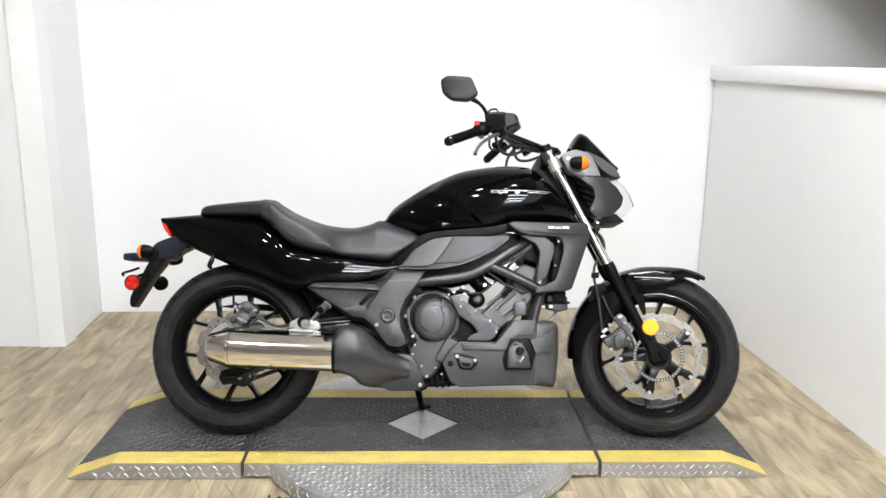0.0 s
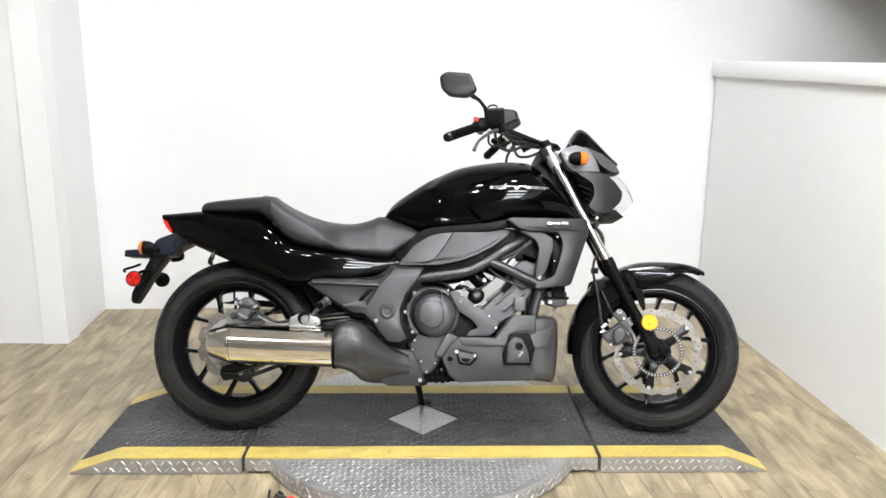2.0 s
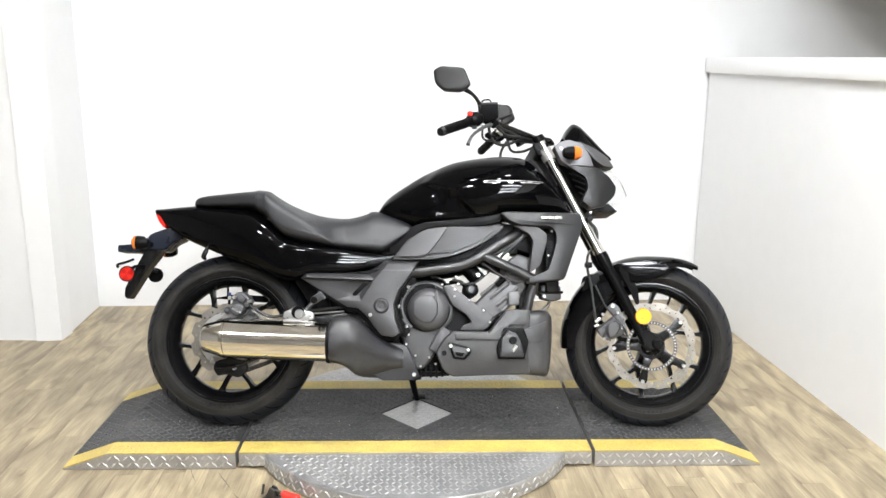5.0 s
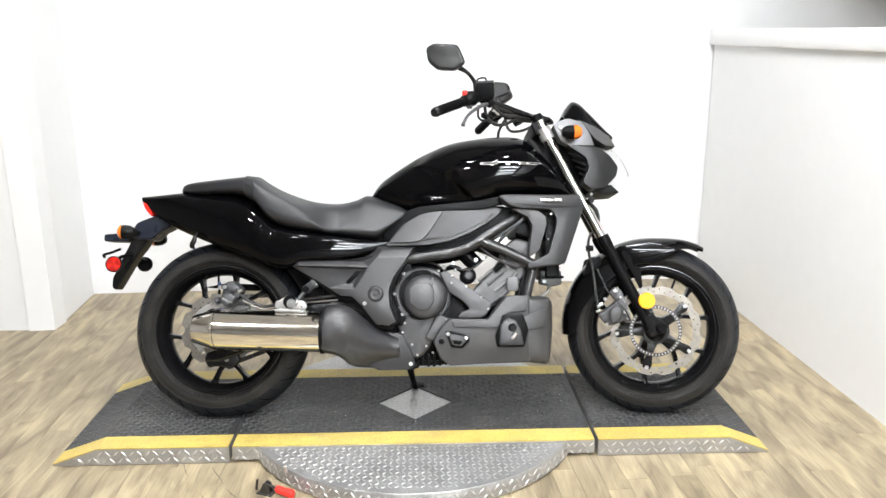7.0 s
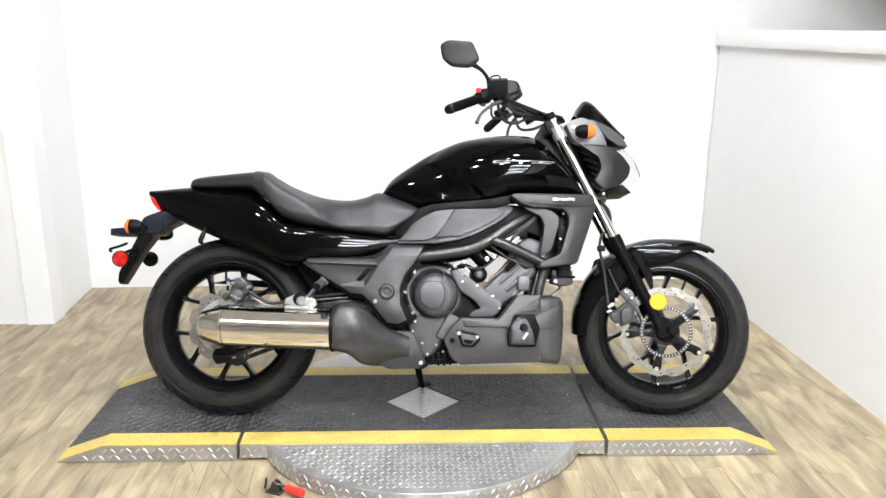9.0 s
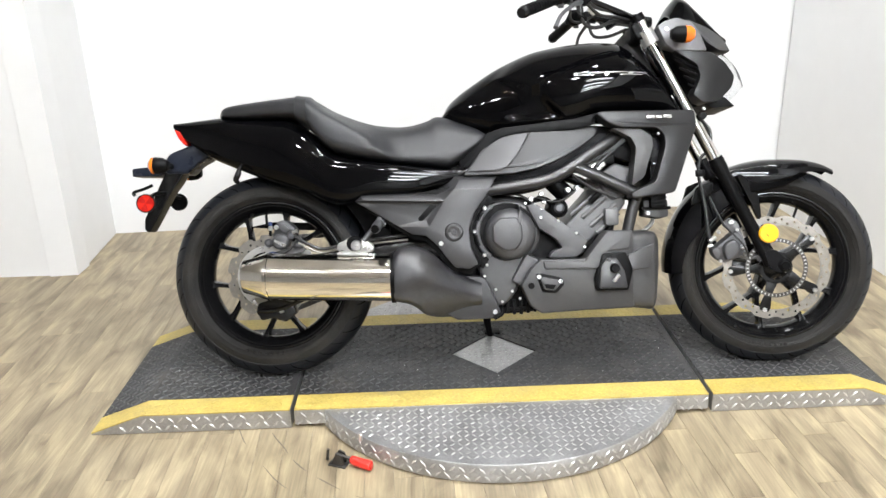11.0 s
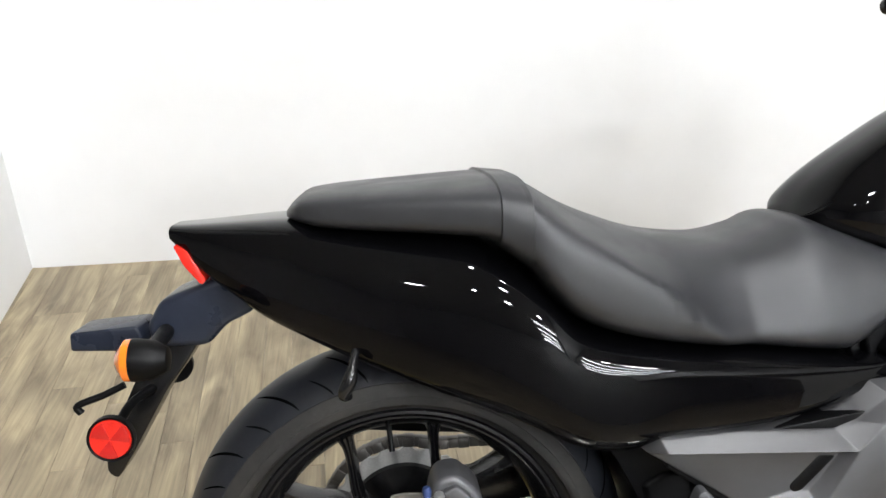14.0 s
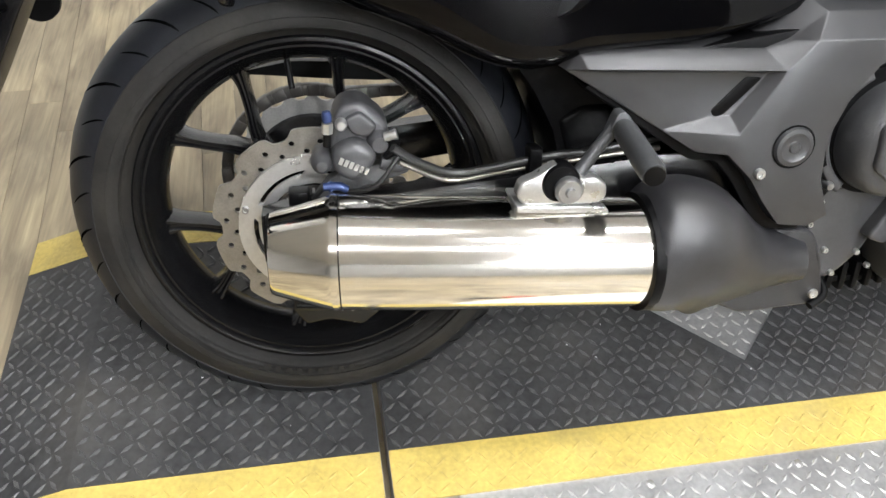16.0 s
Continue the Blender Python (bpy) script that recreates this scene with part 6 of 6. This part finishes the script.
# fly screen: a thin curved shell
rings = []
for s in np.linspace(0, 1, 16):
    x = 1.204 + 0.174 * s
    zt = curve_at([(1.204, 0.782), (1.218, 0.812), (1.244, 0.841), (1.270, 0.831), (1.312, 0.788), (1.378, 0.712)], x)
    zb = curve_at([(1.204, 0.745), (1.24, 0.742), (1.275, 0.740), (1.318, 0.712), (1.372, 0.690)], x)
    w = 0.104 - 0.034 * s
    outer = [(w * math.sin(b), zb + (zt - zb) * (math.cos(b) - math.cos(1.35)) / (1 - math.cos(1.35))) for b in np.linspace(-1.35, 1.35, 17)]
    inner = [(y * 0.965, z - 0.004) for y, z in reversed(outer)]
    rings.append([(x, y, z) for y, z in outer + inner])
part("fly_screen", skin(rings), GLOSS, bike, "gloss black fly screen")


def signal(x, y, z, facing, mat, bulge=1.0):
    """A stubby turn signal: black pod and coloured lens."""
    r = 0.0245
    pod = part("turn_signal", lathe([(0, -0.036 * facing), (r * 0.55, -0.033 * facing), (r * 0.9, -0.018 * facing), (r, 0.0), (r, 0.006 * facing)], (x, y, z), 28, axis="x"), BLACK, bike, "black turn-signal pod")
    part("lens", lathe([(r * 0.99, 0.006 * facing), (r * 0.97, 0.014 * facing * bulge), (r * 0.6, 0.022 * facing * bulge), (0, 0.025 * facing * bulge)], (x, y, z), 28, axis="x"), mat, pod, "orange lens")
    inner = -0.05 if y < 0 else 0.05
    part("stalk", tube([(x - 0.008 * facing, y, z), (x - 0.004 * facing, inner, z + 0.006)], 0.010), BLACK, pod)


for sy in (-1, 1):
    signal(1.214, sy * 0.180, 0.674, 1, ORANGE, 1.5)
    signal(-0.303, sy * 0.152, 0.335, -1, ORANGE)

# rear plate carrier, lamps and reflector
# upper carrier is tinted blue for the light on it; the stem stays black
part("plate_carrier", panel(rounded([(-0.308, 0.378), (-0.285, 0.388), (-0.243, 0.403), (-0.205, 0.414), (-0.175, 0.385), (-0.190, 0.362), (-0.226, 0.345), (-0.250, 0.318), (-0.318, 0.318), (-0.326, 0.345)], 0.010), 0.045, -0.045, 0.014), BLUEBLACK, bike, "black plastic plate carrier, bluish light put into its colour")
part("carrier_stem", panel(rounded([(-0.318, 0.330), (-0.258, 0.330), (-0.284, 0.290), (-0.306, 0.262), (-0.358, 0.172), (-0.378, 0.140), (-0.391, 0.150), (-0.390, 0.182), (-0.352, 0.262)], 0.008), 0.020, -0.036, 0.010), RIM, bike, "black carrier stem")
part("plate_lamp", panel(rounded([(-0.424, 0.338), (-0.34, 0.345), (-0.33, 0.322), (-0.35, 0.312), (-0.424, 0.314)], 0.005), 0.035, -0.035, 0.004), BLUEBLACK, bike)
for sy in (-1, 1):
    yy, rx, rz = (-0.112, -0.354, 0.228) if sy < 0 else (0.140, -0.344, 0.240)
    refl = part("side_reflector", lathe([(0, 0.007 * sy), (0.0235, 0.007 * sy), (0.0258, 0.003 * sy), (0.0258, 0)], (rx, yy, rz), 40), RED, bike, "round red side reflector")
    part("reflector_rim", lathe([(0.0256, 0.005 * sy), (0.0276, 0.006 * sy), (0.0281, -0.003 * sy), (0.0, -0.003 * sy), (0.0, -0.001 * sy), (0.0256, -0.001 * sy)], (rx, yy, rz), 40), BLACK, refl)
    for k in range(3):
        a0 = radians(90 + 120 * k + 20)
        pts = [(0, 0)] + [(0.0226 * math.cos(a0 + b), 0.0226 * math.sin(a0 + b)) for b in np.linspace(0, radians(60), 6)]
        part("reflector_facet", panel([(rx + x, rz + z) for x, z in pts], yy + sy * 0.004, yy + sy * 0.0078, 0.0004), REDDARK, refl)
    part("reflector_bracket", tube([(rx + 0.007, yy - sy * 0.004, rz + 0.014), (-0.340, sy * 0.075, 0.257), (-0.325, sy * 0.030, 0.262)], 0.006), BLACK, bike)
part("plate_wire_holder", tube([(-0.395, -0.09, 0.252), (-0.399, -0.09, 0.262), (-0.370, -0.085, 0.272), (-0.345, -0.08, 0.283)], 0.0045), BLACK, bike)

# handle bar, turned a little to the right, with the controls on it
STEER = Matrix.Translation((1.10, 0, 0.72)) @ Matrix.Rotation(radians(-16.2), 4, Vector((-0.46, 0, 0.88))) @ Matrix.Translation((-1.10, 0, -0.72))


def steer(bm):
    """Pull the bar's outer ends in and forward, then turn it with the steering head."""
    for v in bm.verts:
        a = abs(v.co.y)
        k = max(0.0, a - 0.15)
        v.co.y = math.copysign(min(a, 0.15) + 0.77 * k, v.co.y)
        v.co.x += 0.097 * k
    bm.transform(STEER)
    return bm


def sided(pts, sy):
    return [(x, -y * sy, z) for x, y, z in pts]


for sy in (-1, 1):
    part("bar_riser", steer(tube(sided([(1.124, -0.045, 0.705), (1.134, -0.045, 0.748)], sy), [0.017, 0.014], seg=16)), BLACK, bike)
    part("riser_clamp", steer(block(1.118, 1.152, sy * 0.045 - 0.014, sy * 0.045 + 0.014, 0.736, 0.763, 0.005)), BLACK, bike)
    part("handle_bar", steer(tube(sided([(1.138, 0.0, 0.748), (1.128, -0.060, 0.748), (1.064, -0.150, 0.769), (0.972, -0.224, 0.800), (0.920, -0.274, 0.802), (0.890, -0.305, 0.790), (0.815, -0.416, 0.755)], sy), 0.0105, seg=14)), RIM, bike, "black tubular handle bar")
    grip = part("grip", steer(tube(sided([(0.898, -0.292, 0.795), (0.890, -0.305, 0.790), (0.822, -0.404, 0.758), (0.814, -0.416, 0.754)], sy), [0.019, 0.0155, 0.0155, 0.0175], seg=20)), BLACK, bike, "ribbed black rubber grip")
    a0, a1 = np.array((0.884, sy * 0.314, 0.787)), np.array((0.826, sy * 0.398, 0.760))
    d = (a1 - a0) / np.linalg.norm(a1 - a0)
    for i in range(9):
        c = a0 + (a1 - a0) * i / 8
        part("grip_rib", steer(tube([c - d * 0.002, c + d * 0.002], 0.0168, None, 16)), BLACK, grip)
    part("bar_end", steer(tube(sided([(0.814, -0.416, 0.754), (0.806, -0.428, 0.750)], sy), [0.0175, 0.014], seg=18)), RIM, bike)
    box = part("switch_box", steer(tube(sided([(0.938, -0.256, 0.806), (0.930, -0.264, 0.806), (0.908, -0.284, 0.800), (0.900, -0.292, 0.797)], sy), [0.018, 0.025, 0.026, 0.020], seg=16, straight=True)), BLACK, bike, "black switch housing")
    part("switch_rocker", steer(block(0.908, 0.926, sy * 0.285 - 0.008, sy * 0.285 + 0.008, 0.770, 0.790, 0.003)), DKGREY, box)
    part("switch_plate", steer(block(0.905, 0.930, sy * 0.272 - 0.012, sy * 0.272 + 0.012, 0.818, 0.830, 0.003)), BLACK, box)
    part("control_lever", steer(tube(sided([(0.986, -0.221, 0.791), (0.954, -0.280, 0.777), (0.917, -0.343, 0.746), (0.902, -0.380, 0.716), (0.900, -0.386, 0.708)], sy), [0.009, 0.0065, 0.0055, 0.006, 0.008])), CALIPER, bike, "cast alloy hand lever")
    part("lever_perch", steer(panel(rounded([(0.950, 0.790), (0.956, 0.818), (0.990, 0.812), (1.006, 0.790), (0.985, 0.774)], 0.006), sy * 0.215, sy * 0.246, 0.004)), BLACK, bike)
    part("mirror_stem", steer(tube(sided([(0.940, -0.250, 0.815), (0.936, -0.255, 0.851), (0.931, -0.265, 0.867), (0.913 + 0.05 * (sy > 0), -0.308, 0.888), (0.886 + 0.07 * (sy > 0), -0.350, 0.903), (0.870 + 0.075 * (sy > 0), -0.362, 0.920)], sy), [0.010, 0.0085, 0.007, 0.0065, 0.009, 0.010])), RIM, bike, "black mirror stem")
    fwd = 0.075 if sy > 0 else 0.0
    outline = [(0.777, 0.971), (0.804, 0.985), (0.887, 0.974), (0.912, 0.914), (0.877, 0.888), (0.816, 0.895), (0.785, 0.922)]
    part("mirror", steer(panel(rounded([(x + fwd * 0.8, z - 0.5 * fwd) for x, z in outline], 0.012), sy * 0.366 + 0.018, sy * 0.366 - 0.020, 0.015, warp=lambda x, z: 0.30 * (z - 0.93))), MIRROR, bike, "black angular mirror shell")
part("kill_switch", steer(block(0.893, 0.911, -0.305, -0.287, 0.814, 0.831, 0.004)), REDPLASTIC, bike, "red engine stop switch")
res = part("brake_reservoir", steer(panel(rounded([(0.936, 0.812), (0.934, 0.858), (1.001, 0.857), (1.002, 0.812), (0.979, 0.797), (0.942, 0.802)], 0.005), -0.215, -0.262, 0.004)), BLACK, bike, "black brake fluid reservoir")
part("reservoir_lid", steer(block(0.936, 1.000, -0.262, -0.214, 0.857, 0.864, 0.002)), DKGREY, res)
part("reservoir_hoop", steer(tube([(0.940, -0.235, 0.862), (0.946, -0.235, 0.874), (0.968, -0.235, 0.876), (0.976, -0.235, 0.864)], 0.003)), BLACK, res)
part("meter", steer(panel(rounded([(1.125, 0.745), (1.14, 0.760), (1.180, 0.750), (1.180, 0.735), (1.13, 0.730)], 0.010), 0.055, -0.055, 0.008)), BLACK, bike, "black instrument pod")
for pts, r in (([(0.985, -0.225, 0.800), (1.020, -0.195, 0.772), (1.075, -0.140, 0.762), (1.130, -0.080, 0.752), (1.170, -0.035, 0.735)], 0.0045),
               ([(0.990, -0.220, 0.785), (1.030, -0.185, 0.752), (1.080, -0.130, 0.748), (1.135, -0.070, 0.735)], 0.005),
               ([(0.965, -0.235, 0.790), (0.972, -0.225, 0.748), (0.995, -0.205, 0.722), (1.030, -0.175, 0.720), (1.070, -0.130, 0.738), (1.110, -0.085, 0.735)], 0.0055),
               ([(0.945, -0.250, 0.785), (0.945, -0.235, 0.742), (0.975, -0.200, 0.735), (1.020, -0.150, 0.755), (1.090, -0.085, 0.752)], 0.004),
               ([(0.985, 0.225, 0.800), (1.020, 0.195, 0.768), (1.075, 0.130, 0.758), (1.130, 0.070, 0.740)], 0.005),
               ([(0.965, 0.235, 0.785), (0.985, 0.215, 0.735), (1.040, 0.160, 0.725), (1.100, 0.085, 0.735)], 0.0055)):
    part("control_cable", steer(tube(pts, r)), HOSE, bike, "black rubber-sheathed cable")
part("cable_joint", steer(tube([(0.958, -0.235, 0.752), (0.985, -0.205, 0.742)], 0.0095)), BLACK, bike)
part("cable_adjuster", steer(tube([(0.995, -0.205, 0.768), (1.012, -0.190, 0.756)], 0.006)), SILVER, bike, "small bright adjuster")
part("ignition_switch", steer(tube([(1.06, 0, 0.735), (1.045, 0, 0.762)], 0.018)), BLACK, bike)


# the front wheel and fork stand turned a little with the bar
TURN = Matrix.Translation((1.10, 0, 0.72)) @ Matrix.Rotation(radians(-8), 4, Vector((-0.46, 0, 0.88))) @ Matrix.Translation((-1.10, 0, -0.72))
for ob in list(bike.children):
    kind = ob.name.split(".")[0]
    if kind in ("front_wheel", "front_fender", "front_axle"):
        ob.matrix_local = TURN @ Matrix.Translation((-0.006, 0.0, -0.009))
    elif kind in ("fork_tube", "fork_slider", "axle_lug", "fork_collar", "fork_cap", "axle_pinch", "fork_reflector", "fork_reflector_mount", "fork_guard", "front_caliper", "front_brake_hose"):
        ob.matrix_local = TURN @ Matrix.Translation((0.012, 0.0, 0.004))
    elif kind in ("headlamp_cowl", "headlamp", "cowl_strip"):
        ob.matrix_local = Matrix.Translation((0.004, 0.0, -0.012))
    elif kind == "fly_screen":
        ob.matrix_local = Matrix.Translation((0.006, 0.0, -0.024))
    elif kind == "turn_signal" and ob.data.vertices[0].co.x > 0.5:
        ob.matrix_local = Matrix.Translation((0.006, 0.0, -0.010))

# ---- the plank floor, last ----
PW, PL, GAP = 0.076, 0.90, 0.0005
FLOOR_TURN = Matrix.Translation((0.7, 3.3, 0)) @ Matrix.Rotation(radians(3.5), 4, "Z")
tagged(flat("floor", skin([[(-4.2, -4.2, z), (6.4, -4.2, z), (6.4, 5.4, z), (-4.2, 5.4, z)] for z in (-0.10, -0.004)]), SEAMDARK), "weathered grey and tan wood-look plank floor", "floor", kind="structure")
floor_ob = bpy.data.objects["floor"]


def plank_mesh():
    bm = bmesh.new()
    x, y, b = PW / 2 - GAP / 2, PL / 2 - GAP / 2, 0.0003
    low = [bm.verts.new(v) for v in ((-x, -y, -0.004), (x, -y, -0.004), (x, y, -0.004), (-x, y, -0.004))]
    midr = [bm.verts.new(v) for v in ((-x, -y, -0.0008), (x, -y, -0.0008), (x, y, -0.0008), (-x, y, -0.0008))]
    top = [bm.verts.new(v) for v in ((-x + b, -y + b, 0), (x - b, -y + b, 0), (x - b, y - b, 0), (-x + b, y - b, 0))]
    for r0, r1 in ((low, midr), (midr, top)):
        for i in range(4):
            bm.faces.new((r0[i], r0[(i + 1) % 4], r1[(i + 1) % 4], r1[i]))
    bm.faces.new(top)
    me = bpy.data.meshes.new("plank")
    bm.to_mesh(me)
    bm.free()
    me.materials.append(PLANK)
    return me


plank = plank_mesh()
rest_v, rest_f = [], []
rng = random.Random(4)
for i in range(-68, 76):
    shift = rng.random() * PL
    for j in range(-11, 6):
        x, y = i * PW, j * PL + shift
        p = FLOOR_TURN @ Vector((x, y, 0))
        if not (-4.3 < p.x < 6.5 and -4.6 < p.y < 5.6):
            continue
        if -2.2 < p.x < 2.7 and 1.7 < p.y < 5.0:
            ob = new("plank", plank)
            ob.matrix_world = FLOOR_TURN @ Matrix.Translation((x, y, 0))
            ob.parent = floor_ob
        else:
            b = len(rest_v)
            for v in plank.vertices:
                rest_v.append(tuple(FLOOR_TURN @ (v.co + Vector((x, y, 0)))))
            rest_f += [tuple(b + k for k in f.vertices) for f in plank.polygons]
me = bpy.data.meshes.new("plank_field")
me.from_pydata(rest_v, [], rest_f)
me.materials.append(PLANK)
ob = tagged(new("plank_field", me), "weathered wood-look planks further off", kind="stuff")
ob.parent = floor_ob


def scuffs():
    """Broken rubber marks that the turning deck and its latch left round the plate."""
    r2 = random.Random(11)
    verts, faces = [], []
    for R, a0, a1, width in ((0.735, 205, 262, 0.0018), (0.760, 236, 300, 0.0014), (0.815, 200, 240, 0.0014), (0.900, 250, 300, 0.0016), (1.02, 285, 318, 0.0016)):
        a, on = a0, True
        while a < a1:
            run = r2.uniform(5, 16)
            if on:
                prev = None
                for k in range(9):
                    th = radians(a + run * k / 8)
                    w = width * (0.25 + math.sin(math.pi * k / 8)) * r2.uniform(0.7, 1.2)
                    rr = R + 0.006 * noise.noise(Vector((R * 9, math.degrees(th) * 0.12, 0)))
                    b = len(verts)
                    verts += [(TT_X + (rr - w) * math.cos(th), TT_Y + (rr - w) * math.sin(th), 0.0007), (TT_X + (rr + w) * math.cos(th), TT_Y + (rr + w) * math.sin(th), 0.0007)]
                    if prev is not None:
                        faces.append((prev, prev + 1, b + 1, b))
                    prev = b
            a += run * (1.0 if on else r2.uniform(0.2, 0.8))
            on = not on
    me = bpy.data.meshes.new("floor_scuffs")
    me.from_pydata(verts, [], faces)
    me.materials.append(SCUFF)
    ob = tagged(new("floor_scuffs", me), "faint broken rubber scuff marks on the planks", kind="stuff")
    ob.parent = floor_ob


scuffs()
